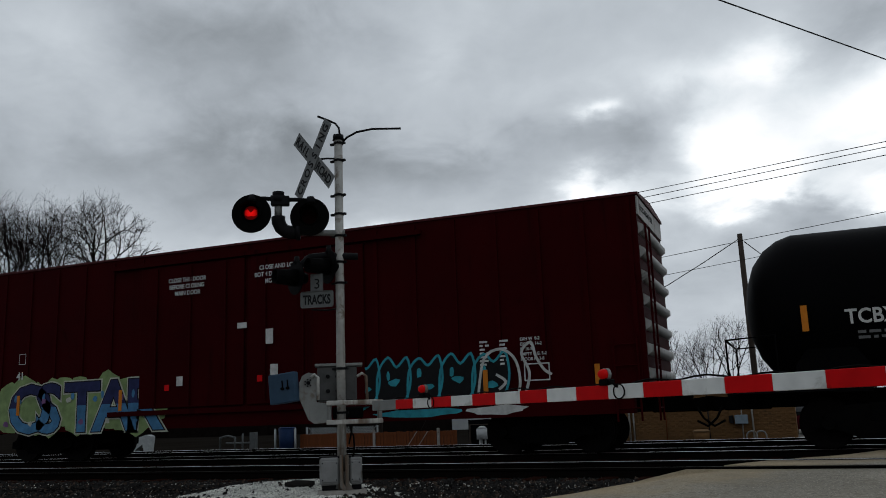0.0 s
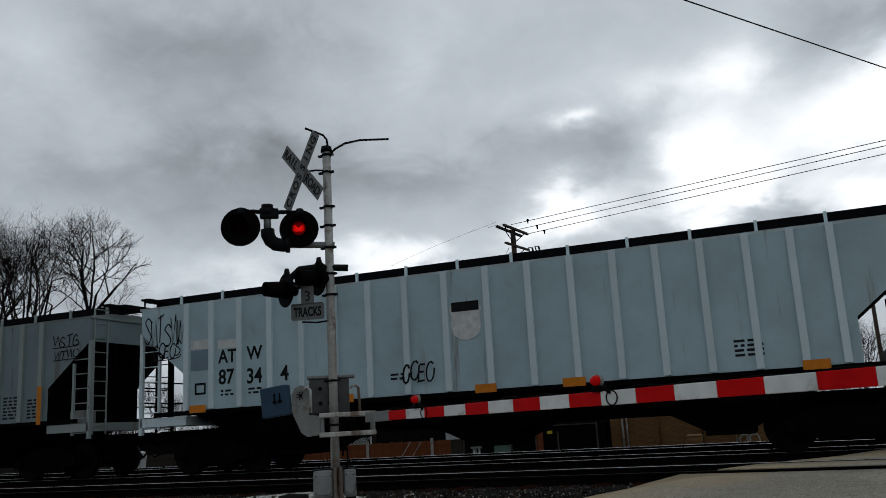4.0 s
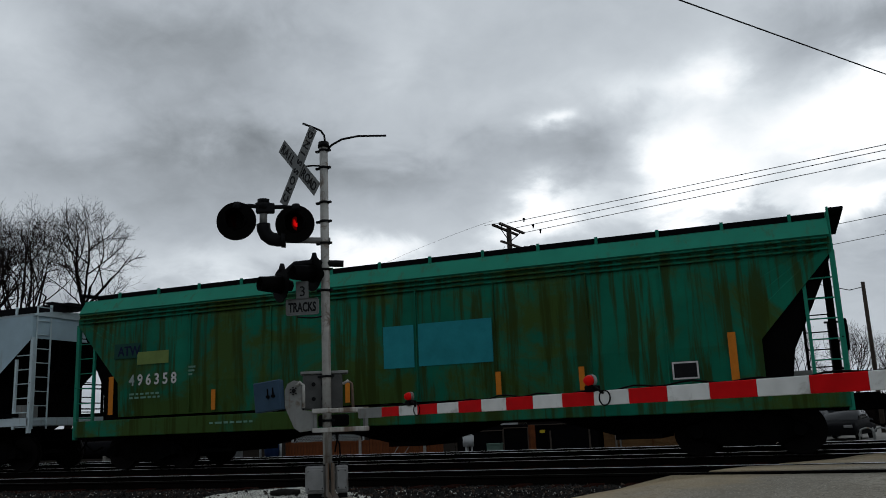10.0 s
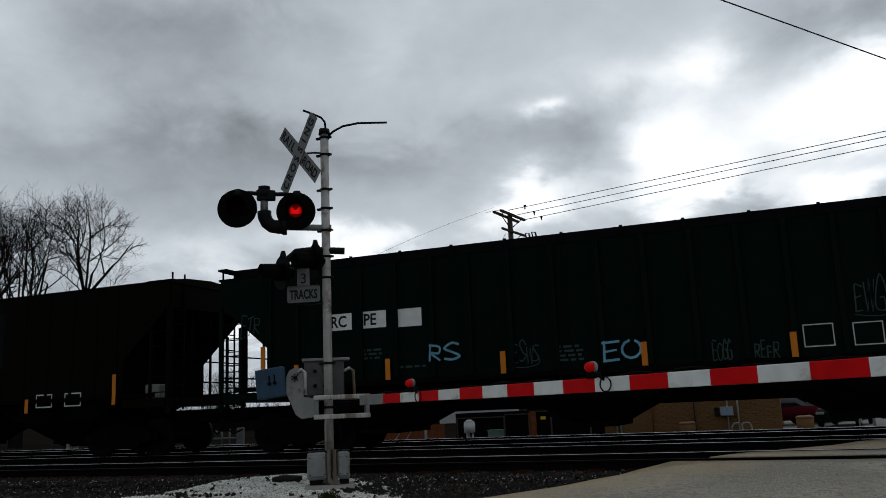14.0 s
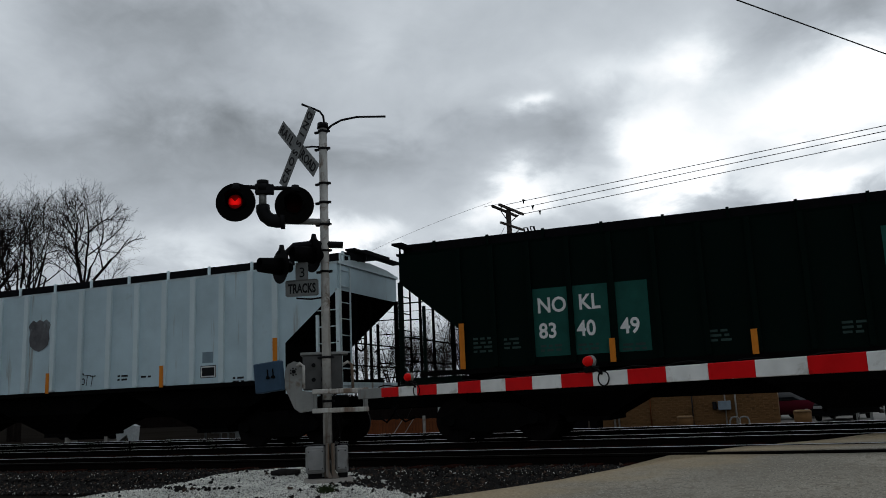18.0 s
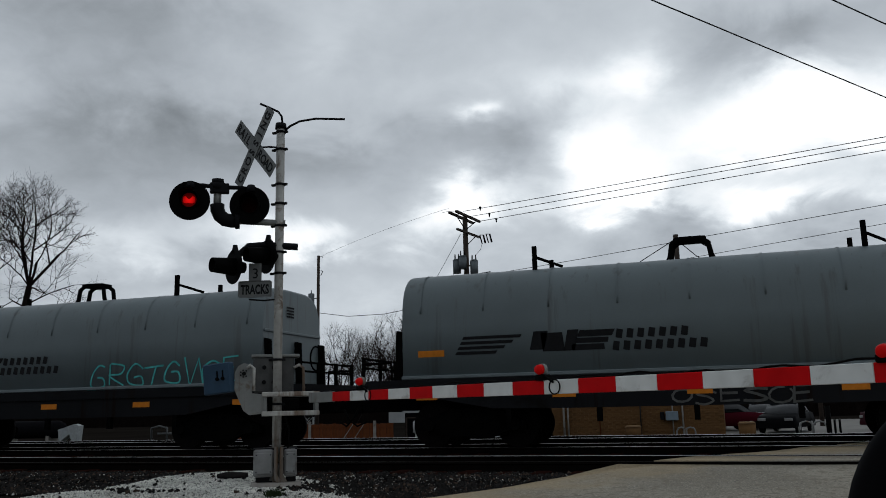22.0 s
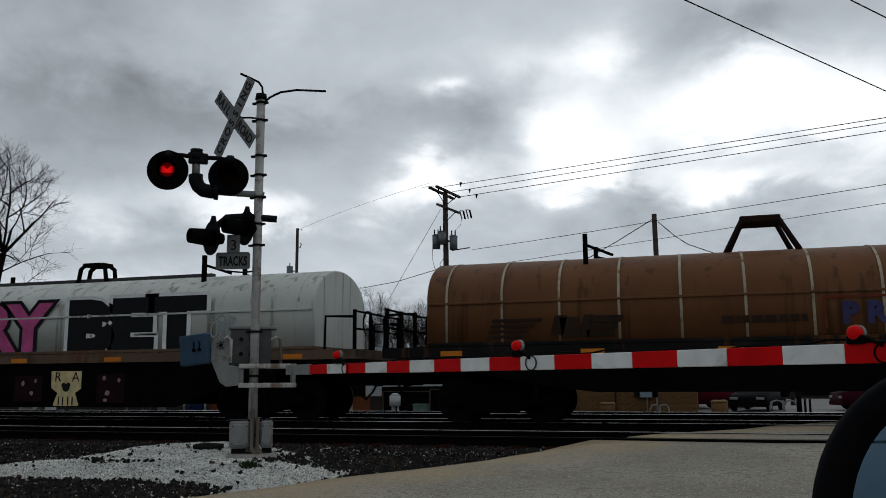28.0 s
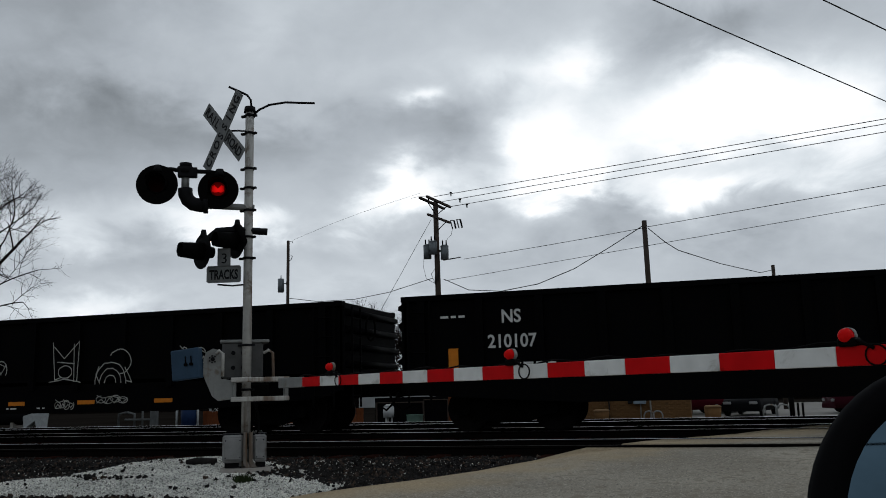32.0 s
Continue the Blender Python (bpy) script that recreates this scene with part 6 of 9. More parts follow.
frame_box(c, Y, 4.84, 2.3, .24, .22, worn_black, .02)
bars(c, Y, ((8.2, 1.62, 2, .2), (10.7, 1.95, 2, .4), (14.3, 1.75, 2, .4), (2.2, 1.75, 2, .4), (3.0, 1.75, 2, .4)), worn_black)

dirty = material("hopper_dirty", (0.34, 0.33, 0.30), .7, 0, .35, 1.7, .1, grime=((.075, .045, .026), .40), streak=((.012, .009, .007), .70), spec=.02, smear=((.010, .008, .007), .72))
dirty_rib = material("rib_dirty", (0.22, 0.17, 0.12), .7, 0, .3, 2, .1, grime=((.05, .035, .025), .3), streak=((.12, .05, .022), .5), spec=.15)
c = hopper(72.93, HOP, "soot-stained pale covered hopper with blue number patches", dirty, dirty_rib, ends=dirty_rib)
bm = bmesh.new()
box(bm, 0.0, 16.9, -HALF - .075, -HALF - .002, 3.88, 3.99, .012)
part("eave_strip", bm, material("eave_tan", (.30, .23, .16), .7, 0, .3, 2, .05, grime=((.10, .055, .03), .4)), c, "tan rusted eave strip")
patch_blue = material("patch_blue", (.23, .34, .47), .6, 0, .2, 4, .02)
plates(c, "number_patch", -HALF - .003, ((2.24, 1.46, .66, .92), (3.02, 1.46, .66, .95), (3.80, 1.46, .62, .92), (4.62, 1.46, .60, .90)), patch_blue, "blue number patch")
marks(c, Y, (("CF", 2.36, 2.03, .27), ("WR", 3.13, 2.06, .27), ("47", 2.36, 1.68, .26), ("02", 3.15, 1.70, .26), ("6", 3.92, 1.70, .26)), letter_black)
pale_yellow = material("pale_yellow", (.66, .54, .28), .6, 0, .25, 5, .02)
for k, ch in enumerate("XTRA"):
    part("lettering", letters(ch, .30, pale_yellow, .004, .025), None, c, "faded cream letter", pose(10.78, Y, 3.36 - .513 * k))
for k, ch in enumerate("PTMD"):
    part("lettering", letters(ch, .34, letter_white, .004, .025), None, c, "faded white letter", pose(11.70, Y, 3.42 - .52 * k))
tags(c, Y - .075, ((5.3, 1.5, 2.2, .75, spray_white, 6), (8.1, 1.6, 1.6, .6, spray_white, 5), (9.3, 1.5, .9, .5, spray_white, 3)), 24, .04)
tags(c, Y - .080, ((5.35, 1.48, 2.2, .75, letter_black, 6),), 25, .08)
reflectors(c, Y - .072, (6.9, 9.75, 12.20), 1.46, .6)
reflectors(c, Y - .072, (1.36, 15.32), 1.48, .88, .13)

sky_blue = paint("hopper_sky_blue", (0.43, 0.57, 0.635), 0.05, 0.07, .6, (.28, .33, .33), (.25, .22, .18))
rib_sky = lit_rib_paint("rib_sky_blue", (.56, .66, .69))
c = hopper(91.35, HOP, "light blue ribbed covered hopper covered in black tags", sky_blue, rib_sky, ends=rib_sky)
plates(c, "number_patch", -HALF - .003, ((2.22, 2.53, .56, .4), (2.94, 2.55, .65, .38), (8.06, 2.47, .70, .86)), material("patch_grey", (.36, .40, .42), .6, 0, .2, 5, .02))
marks(c, Y, (("AT", 2.36, 2.60, .30), ("W", 3.10, 2.60, .30), ("88", 2.34, 2.10, .34), ("14", 3.13, 2.10, .34), ("9", 3.88, 2.12, .34)), letter_black)
spray_ink = material("spray_ink", (.035, .045, .17), .7, 0, .3, 5, 0)
bars(c, Y, ((2.35, 1.88, 2, .42), (3.15, 1.88, 2, .42), (4.6, 2.5, 3, .3)), worn_black)
tags(c, Y - .003, ((.45, 2.95, .65, .25, spray_ink, 5), (1.5, 1.65, .42, .7, letter_black, 3), (4.66, 1.77, .5, .42, letter_black, 3), (5.58, 1.98, .25, .46, letter_black, 1),
                   (6.36, 1.98, .5, .5, letter_black, 4), (6.36, 1.62, .5, .34, letter_black, 4), (7.3, 2.14, .4, .42, letter_black, 3), (8.08, 1.7, .45, .38, worn_black, 4), (3.72, 1.52, .5, .36, spray_ink, 3),
                   (9.93, 1.53, .6, .3, letter_black, 4), (7.15, 1.50, .65, .26, letter_black, 4), (10.89, 2.30, .48, .32, spray_ink, 3), (12.35, 2.25, .35, .55, spray_ink, 2),
                   (14.08, 2.37, .40, .14, letter_black, 4), (14.79, 2.36, .45, .18, worn_black, 5)), 40, .032)
for k, (z, h, n, x, w) in enumerate(((3.10, .26, 4, 14.86, .62), (2.86, .34, 5, 14.76, .70), (2.64, .28, 3, 15.14, .36))):
    scrawl(c, Y - .004 - .003 * k, x, z, w, h, letter_black, 46 + k, .040, n)
hand_word(c, Y - .004, "BOARS", 13.14, 2.10, .25, material("spray_violet", (.022, .012, .085), .7, 0, .3, 5, 0), .022, 0, 1.02)
scrawl(c, Y - .006, 13.12, 2.06, .78, .26, letter_black, 52, .02, 5)
hand_word(c, Y - .004, "SWAY", 14.76, 1.93, .25, letter_black, .012, -4, .88)
marks(c, Y, (("CH-100", 14.10, 1.70, .11), ("118", 14.94, 1.67, .13)), worn_black)
bars(c, Y, ((14.10, 2.02, 4, .42),), worn_black, .03)
for words, x, z, h in (("Legalize", 9.98, 2.66, .13), ("FREEDOM", 10.0, 2.36, .16)):
    me = letters(words, h, spray_ink, .004, .002)
    part("graffiti", me, None, c, "thin blue sprayed word", pose(x, Y - .003, z, 0, -3, 0))
reflectors(c, Y - .072, (1.36, 2.25, 14.9, 15.45), 1.46, .42)
reflectors(c, Y - .072, (3.8, 6.35, 8.1, 10.0, 11.6), 1.42, .12, .4)
plates(c, "stencil_panel", Y + .002, ((13.31, 1.72, .45, .29),), letter_black, "black stencil panel")
frame_box(c, Y - .003, 13.31, 1.72, .45, .29, letter_white, .025)

green = material("hopper_green", (0.007, 0.15, 0.09), .5, 0, .3, .6, .03, grime=((.045, .075, .010), .78), streak=((.028, .042, .006), .6), spec=.06)
green_rib = material("green_trim", (0.02, 0.235, 0.155), .5, 0, .15, 1.0, .03, grime=((.04, .15, .09), .3), streak=((.04, .15, .09), .3), spec=.06)
c = hopper(109.77, 17.2, "green smooth-sided covered hopper with olive stains", green, green_rib, eave=4.16, sill=1.26, ribs=0, smooth=True, ends=green_rib)
bm = bmesh.new()
loft(bm, [[(x, y, z) for y, z in ((-HALF - .004, 3.84), (-HALF + .21, 4.17), (-HALF + .24, 4.14), (-HALF + .05, 3.80))] for x in (0, 17.2)])
for f in bm.faces:
    f.smooth = False
part("eave_sheet", bm, green_rib, c, "pale green eave sheet")
for z in (3.76, 3.66, 3.56):
    bm = bmesh.new()
    box(bm, .05, 17.15, -HALF - .045, -HALF + .02, z, z + .035, .008)
    part("side_crease", bm, green, c)
for x in (3.4, 5.6, 9.14, 10.86, 12.76, 14.19):
    bm = bmesh.new()
    box(bm, x, x + .025, -HALF - .045, -HALF + .02, 1.3, 3.56)
    part("panel_seam", bm, green, c)
YG = -HALF - .052
mist_white = material("mist_white", (.30, .36, .33), .6, 0, .3, 6, 0)
for k, ch in enumerate("496358"):
    marks(c, YG, ((ch, 1.68 + .245 * k, 1.98, .25),), letter_white if k else mist_white)
marks(c, YG, (("ATW", 1.32, 2.70, .22),), material("print_navy", (.008, .014, .04), .6))
bars(c, YG, ((1.7, 1.75, 2, .9), (3.4, 2.3, 3, .2), (4.0, 1.0, 1, 1.2)), material("print_green", (.15, .30, .22), .6))
plates(c, "repaint_patch", YG + .008, ((8.40, 1.97, .70, .88), (9.2, 1.98, 1.62, .88)), material("patch_teal", (.02, .24, .27), .5, 0, .15, 3, .02), "blue-green repainted patch")
plates(c, "repaint_patch", YG + .008, ((1.20, 2.63, .78, .36),), material("patch_deep", (.012, .06, .045), .5, 0, .15, 3, .02), "dark repainted patch")
plates(c, "repaint_patch", YG + .006, ((1.9, 2.46, .92, .30),), material("patch_olive", (.17, .24, .07), .5, 0, .15, 3, .02), "olive repainted patch")
reflectors(c, YG - .004, (1.08, 15.30), 1.32, .9, .14)
reflectors(c, YG - .004, (4.05, 7.48, 10.85, 12.53), 1.32, .45)
plates(c, "stencil_panel", YG + .004, ((14.27, 1.42, .48, .33),), letter_black, "black stencil panel")
frame_box(c, YG, 14.29, 1.44, .44, .29, letter_white, .03)

mid_grey = paint("hopper_grey", (0.36, 0.45, 0.50), 0.06, 0.10, .6, (.2, .22, .22), (.20, .17, .14))
rib_mid = lit_rib_paint("rib_grey", (.50, .57, .61))
c = hopper(128.5, HOP - .45, "grey ribbed covered hopper with black tags", mid_grey, rib_mid, ends=rib_mid)
marks(c, Y, (("NO", 2.56, 2.48, .36), ("KL", 3.38, 2.48, .36), ("84", 2.56, 1.95, .33), ("80", 3.36, 1.95, .33), ("00", 4.14, 1.95, .33)), letter_black)
bars(c, Y, ((2.6, 1.72, 2, .45), (3.4, 1.72, 2, .45), (8.55, 1.6, 2, .6)), worn_black)
tags(c, Y - .003, ((1.77, 1.5, .45, .46, letter_black, 3), (4.06, 1.44, .6, .34, letter_black, 4), (4.88, 1.40, .56, .38, letter_black, 4), (5.68, 1.44, .7, .4, letter_black, 4), (8.53, 1.66, .6, .25, worn_black, 5), (9.45, 1.6, .66, .5, worn_black, 4),
                   (10.29, 1.75, .62, .3, letter_black, 4), (10.4, 1.58, .45, .18, letter_black, 3), (11.14, 1.8, .58, .26, letter_black, 4), (12.4, 1.75, .6, .4, letter_black, 4), (13.3, 1.9, .6, .4, letter_black, 4), (.1, 2.75, .9, .6, letter_black, 5)), 70, .035)
reflectors(c, Y - .072, (1.75, 3.44, 7.80, 11.0), 1.34, .11, .42)
frame_box(c, Y, 5.10, 2.26, .23, .24, letter_black, .02)
plates(c, "repaint_patch", -HALF - .003, ((7.53, 2.42, .78, .87),), material("patch_slate", (.22, .28, .33), .6, 0, .2, 5, .02))
plates(c, "notice", -HALF - .004, ((7.77, 1.56, .29, .15),), letter_white)
reflectors(c, Y - .072, (14.9,), 1.45, .9, .13)

brown = paint("hopper_brown", (0.0045, 0.0035, 0.0022), 0.2, 0.2, .6, (.003, .005, .0035), (.006, .0035, .002))
c = hopper(146.5, HOP - .5, "very dark brown covered hopper with white sprayed letters", brown, rib_w=.1, rib_d=.012, board=False, eave=4.14)
marks(c, Y - .014, (("NO", 2.43, 1.97, .23), ("KL", 3.08, 1.97, .23), ("818", 2.41, 1.54, .23), ("961", 3.12, 1.55, .23)), letter_white)
patch_dark = material("patch_dark", (.004, .0085, .008), .6, 0, .2, 5, .02, spec=.02)
plates(c, "number_patch", -HALF - .013, ((2.2, 1.07, 1.6, 1.25), (4.05, 1.6, .7, .8), (8.68, 2.33, .75, 1.5), (9.58, 2.31, .75, 1.48), (10.46, 2.29, .72, 1.46)), patch_dark)
spray_sky = material("spray_sky", (.16, .36, .50), .7, 0, .3, 5, 0)
spray_plum = material("spray_plum", (.045, .012, .018), .7)
chrome_paint = material("spray_chrome", (.10, .115, .125), .6, 0, .5, 3, 0)
for k, ch in enumerate("SEGUR"):
    m = pose((6.66, 7.38, 7.98, 8.50, 9.02)[k], Y - .066, (1.30, 1.30, 1.28, 1.30, 1.34)[k], 0, -3, 0) @ Matrix.Diagonal((1.0, 1, 1, 1))
    h = (.80, .66, .68, .66, .76)[k]
    part("graffiti", letters(ch, h, spray_sky, .003, .075), None, c, "pale blue outline of a sprayed letter", m)
    part("graffiti", letters(ch, h, letter_black, .003, .055), None, c, "black edge of a sprayed letter", m @ pose(0, -.004, 0))
    part("graffiti", letters(ch, h, chrome_paint, .003, .035), None, c, "dull silver sprayed letter", m @ pose(0, -.008, 0))
    part("graffiti", letters(ch, h * .5, spray_plum, .003, .02), None, c, "dark red shade of a sprayed letter", m @ pose(.08, -.012, .03))
    scrawl(c, Y - .082, (6.7, 7.42, 8.02, 8.54, 9.06)[k], 1.62, .42, .36, spray_white, 300 + k, .018, 1)
for x, z, r in ((6.37, 1.62, .13), (7.75, 2.23, .08), (8.68, 2.10, .11), (9.88, 1.75, .13), (8.66, 2.12, .05), (6.38, 1.63, .06), (9.87, 1.77, .06)):
    bm = bmesh.new()
    blob(bm, x, z, r, r * 1.2, Y - .080 - (.002 if r < .07 else 0), 14, int(x * 10), .1)
    part("graffiti", bm, spray_white if r < .07 else spray_sky, c, "pale blue sprayed dot")
scrawl(c, Y - .076, 9.85, 1.36, .6, .34, spray_white, 83, .02, 3)
reflectors(c, Y - .074, (.98, 14.85), 1.25, .72)
reflectors(c, Y - .074, (3.84, 6.58, 9.33, 12.08), 1.15, .34)
for x in (12.38, 13.31):
    frame_box(c, Y, x, 1.28, .5, .3, letter_white, .03)

dark_green = paint("hopper_dark_green", (0.0025, 0.008, 0.006), 0.15, 0.12, .6, (.002, .005, .004), (.004, .004, .003))
c = hopper(164.4, HOP - .1, "dark green covered hopper with white number patches", dark_green, rib_w=.1)
bright_patch = material("bright_patch", (.78, .78, .76), .6, 0, .1, 6, .02)
plates(c, "number_patch", Y + .003, ((2.78, 2.59, .62, .36), (3.57, 2.59, .65, .36), (4.40, 2.56, .64, .38)), bright_patch, "white number patch")
marks(c, Y, (("RC", 2.88, 2.66, .24), ("PE", 3.68, 2.66, .24)), letter_black)
tags(c, Y - .075, ((5.19, 1.80, .66, .38, spray_sky, 2), (8.75, 1.60, .75, .38, spray_sky, 2)), 91, .045)
dim = material("spray_dim", (.035, .06, .055), .7)
tags(c, Y - .005, ((.55, 2.6, .5, .5, dim, 3), (6.97, 1.63, .55, .42, dim, 4), (10.77, 1.47, .35, .4, dim, 4), (11.49, 1.47, .42, .3, dim, 4), (13.2, 2.2, .8, .6, dim, 5)), 95, .025)
bars(c, Y, ((7.9, 1.9, 4, .5), (3.6, 2.1, 3, .5), (4.5, 1.7, 1, .6)), dim)
reflectors(c, Y - .074, (1.14, 15.3), 1.5, .86)
reflectors(c, Y - .074, (2.0, 4.21, 6.74, 9.51, 12.11), 1.47, .44)
frame_box(c, Y, 12.34, 1.64, .48, .38, spray_white, .02)
frame_box(c, Y, 13.14, 1.62, .46, .38, spray_white, .02)

light_grey = paint("hopper_light_grey", (0.44, 0.54, 0.585), 0.10, 0.20, .6, (.22, .19, .17), (.20, .12, .075))
rusty_end = paint("rusty_end", (0.07, 0.04, 0.028), 0.5, 0.4, .7, (.02, .014, .012))
c = hopper(182.7, HOP, "light blue-grey ribbed covered hopper with rusted ends", light_grey, lit_rib_paint("rib_light_grey", (.56, .63, .66)), ends=rusty_end, standmat=MATS["rib_light_grey"])
reflectors(c, Y - .072, (1.36, 4.3, 6.80, 9.70, 12.26), 1.48, .5)
reflectors(c, Y - .072, (15.34,), 1.48, .94, .13)
tags(c, Y - .003, ((7.15, 1.62, 1.0, .3, spray_white, 4), (8.9, 1.55, .55, .4, spray_red, 4), (11.42, 1.55, .5, .42, spray_red, 4), (4.9, 1.6, .6, .35, worn_black, 4), (14.2, 1.6, .3, .3, worn_black, 2)), 105, .025)
plates(c, "stencil_panel", Y + .003, ((12.47, 1.47, .52, .62), (13.31, 1.50, .56, .64)), letter_black, "black stencil panel")
frame_box(c, Y, 13.38, 1.72, .44, .34, letter_white, .04)
marks(c, Y, (("NO", 2.2, 2.5, .3), ("KL", 3.0, 2.5, .3)), worn_black)
bars(c, Y, ((13.35, 2.32, 3, .5), (1.6, 2.8, 3, .4), (2.25, 2.2, 2, .4), (3.05, 2.2, 2, .4)), worn_black)

pale_blue2 = paint("hopper_pale_blue_b", (0.50, 0.635, 0.68), 0.06, 0.12, .6, (.28, .30, .28), (.24, .19, .14))
c = hopper(201.2, HOP, "pale blue ribbed covered hopper with a worn shield emblem", pale_blue2, rib_pale, ends=rib_pale)
plates(c, "number_patch", -HALF - .003, ((2.14, 2.55, .50, .42), (2.89, 2.57, .52, .42)), material("patch_cream", (.52, .52, .45), .6, 0, .2, 5, .02))
marks(c, Y, (("AT", 2.17, 2.57, .26), ("W", 2.98, 2.57, .26), ("87", 2.2, 2.07, .35), ("38", 2.93, 2.05, .35), ("0", 3.72, 2.08, .35)), letter_black)
shield(c, 8.36, 2.93, .74, .84, Y - .006, material("worn_shield", (.13, .13, .135), .7, 0, .4, 3, .02, grime=((.26, .29, .30), .3)), "worn grey shield emblem")
reflectors(c, Y - .072, (5.12, 8.70, 12.20), 1.45, .5)
frame_box(c, Y, 4.66, 2.36, .24, .24, worn_black, .02)
reflectors(c, Y - .072, (1.36, 15.30), 1.45, .95, .12)
plates(c, "stencil_panel", Y + .003, ((13.31, 1.61, .43, .28),), letter_black, "black stencil panel")
plates(c, "stencil_panel", Y + .003, ((13.36, 1.95, .3, .25),), material("patch_blue_grey", (.20, .27, .31), .6), "grey stencil panel")
frame_box(c, Y, 13.34, 1.64, .37, .22, letter_white, .03)
bars(c, Y, ((2.3, 1.8, 2, .4), (3.1, 1.8, 2, .4), (10.9, 1.75, 2, .35), (11.6, 1.7, 1, .3), (14.2, 1.55, 2, .3)), worn_black)
tags(c, Y - .003, ((6.4, 1.7, .5, .3, worn_black, 3), (9.7, 1.6, .5, .3, worn_black, 3)), 240, .025)

forest = paint("hopper_forest", (0.0022, 0.007, 0.0055), 0.12, 0.1, .6, (.002, .005, .004), (.003, .005, .004))
c = hopper(219.6, HOP, "very dark green covered hopper with green number patches", forest, rib_w=.1)
patch_green = material("patch_green", (.012, .075, .06), .6, 0, .2, 4, .02)
plates(c, "number_patch", -HALF - .003, ((2.87, 1.64, .72, 1.34), (3.66, 1.64, .72, 1.34), (4.44, 1.64, .70, 1.34), (9.2, 2.0, .95, 1.55), (10.25, 2.0, .95, 1.55), (11.3, 2.0, .5, 1.55)), patch_green, "dark green patch")
marks(c, Y, (("NO", 2.97, 2.50, .29), ("KL", 3.80, 2.51, .29), ("83", 2.98, 2.0, .29), ("40", 3.74, 2.0, .29), ("49", 4.58, 1.99, .29)), bright_patch)
bars(c, Y, ((3.0, 1.82, 2, .45), (3.75, 1.80, 2, .4), (4.6, 1.75, 2, .5), (1.6, 2.05, 4, .45), (2.25, 2.0, 3, .35), (6.2, 1.9, 3, .4), (8.4, 1.9, 3, .4)), dim)
reflectors(c, Y - .074, (1.33, 15.0), 1.48, .92)
reflectors(c, Y - .074, (4.36, 6.90, 9.6, 12.3), 1.46, .45)
part("lettering", letters("NOKL", .2, letter_white), None, c, "", pose(HOP + .012, -.9, 3.62, 0, 0, 90))

gon_black = paint("gondola_black", (0.0025, 0.0025, 0.0028), 0.12, 0.1, .6, (.0045, .004, .0038), (.005, .004, .0035))
YP = -HALF - .096
c = gondola(238.0, 16.25, "black gondola car with a large blue and gold mural", gon_black)
stripes_logo(c, .72, 2.02, YP, .62, .36, bright_patch)
marks(c, YP, (("NS", .87, 1.49, .26), ("210587", 1.63, 1.50, .26)), bright_patch)
bars(c, YP, ((.9, 1.15, 2, .4), (1.55, 1.15, 2, .5), (2.1, 1.15, 2, .4), (14.0, 1.65, 4, .22), (14.3, 1.65, 4, .2)), spray_white)
gold = material("spray_gold", (.40, .26, .085), .7, 0, .4, 2, 0, grime=((.12, .075, .03), .5))
azure = material("spray_azure", (.015, .14, .20), .7, 0, .5, 1.1, 0, grime=((.06, .28, .31), .45))
ink = material("spray_dark", (.006, .010, .018), .7, 0, .3, 3, 0)
mist = material("spray_mist", (.34, .38, .38), .7, 0, .3, 2, 0)


def mural(name_mat, shapes, y, label, seed):
    for i, (x, z, rx, rz) in enumerate(shapes):
        bm = bmesh.new()
        blob(bm, x, z, rx, rz, y - .0007 * i, 20, seed + i, .13)
        part("graffiti", bm, name_mat, c, label)


mural(gold, ((2.95, 1.15, .42, .55), (3.4, .95, .50, .40), (4.6, .80, .60, .26), (6.57, 2.22, .26, .16), (7.88, 2.20, .26, .16), (11.2, 1.35, .55, .36), (11.6, 1.05, .8, .40), (12.25, .92, .5, .28), (15.5, 1.15, .55, .30), (15.95, 1.45, .4, .25), (15.3, .90, .5, .14)), YP, "gold sprayed ground of the mural", 3)
pale_azure = material("spray_pale_azure", (.05, .23, .28), .7, 0, .4, 2, 0)
for k, ch in enumerate("CASUC"):
    m = pose((3.55, 4.86, 6.02, 7.08, 8.10)[k], YP - .012 - .002 * k, (.72, .70, .68, .68, .72)[k]) @ Matrix.Diagonal((1.12, 1, 1.0, 1))
    h = (1.28, 1.38, 1.40, 1.40, 1.36)[k]
    part("graffiti", letters(ch, h, ink, .003, .190), None, c, "dark outline of a bubble letter", m)
    part("graffiti", letters(ch, h, azure, .003, .145), None, c, "blue sprayed bubble letter", m @ pose(0, -.011, 0))
    part("graffiti", letters(ch, h, pale_azure, .003, .0), None, c, "lighter core of a bubble letter", m @ pose(0, -.016, 0))
mural(ink, ((5.55, 1.25, .08, .34), (6.6, 1.55, .07, .20), (7.5, 1.35, .06, .42), (4.5, 1.55, .05, .22), (8.75, 1.2, .10, .2)), YP - .040, "dark inner shape of a sprayed letter", 60)
mural(mist, ((9.85, 2.10, .46, .26), (9.35, 1.85, .14, .40), (10.35, 1.9, .14, .40), (9.75, 1.35, .38, .34), (10.4, 1.25, .22, .46), (9.9, 2.44, .26, .08)), YP - .0225, "pale grey sprayed shape", 80)
mural(ink, ((9.85, 2.10, .34, .17), (9.72, 1.42, .20, .14), (10.15, 1.65, .10, .2), (9.5, 1.55, .08, .16)), YP - .030, "dark inner shape", 90)
mural(mist, ((9.85, 2.10, .19, .14),), YP - .036, "pale grey sprayed shape", 95)
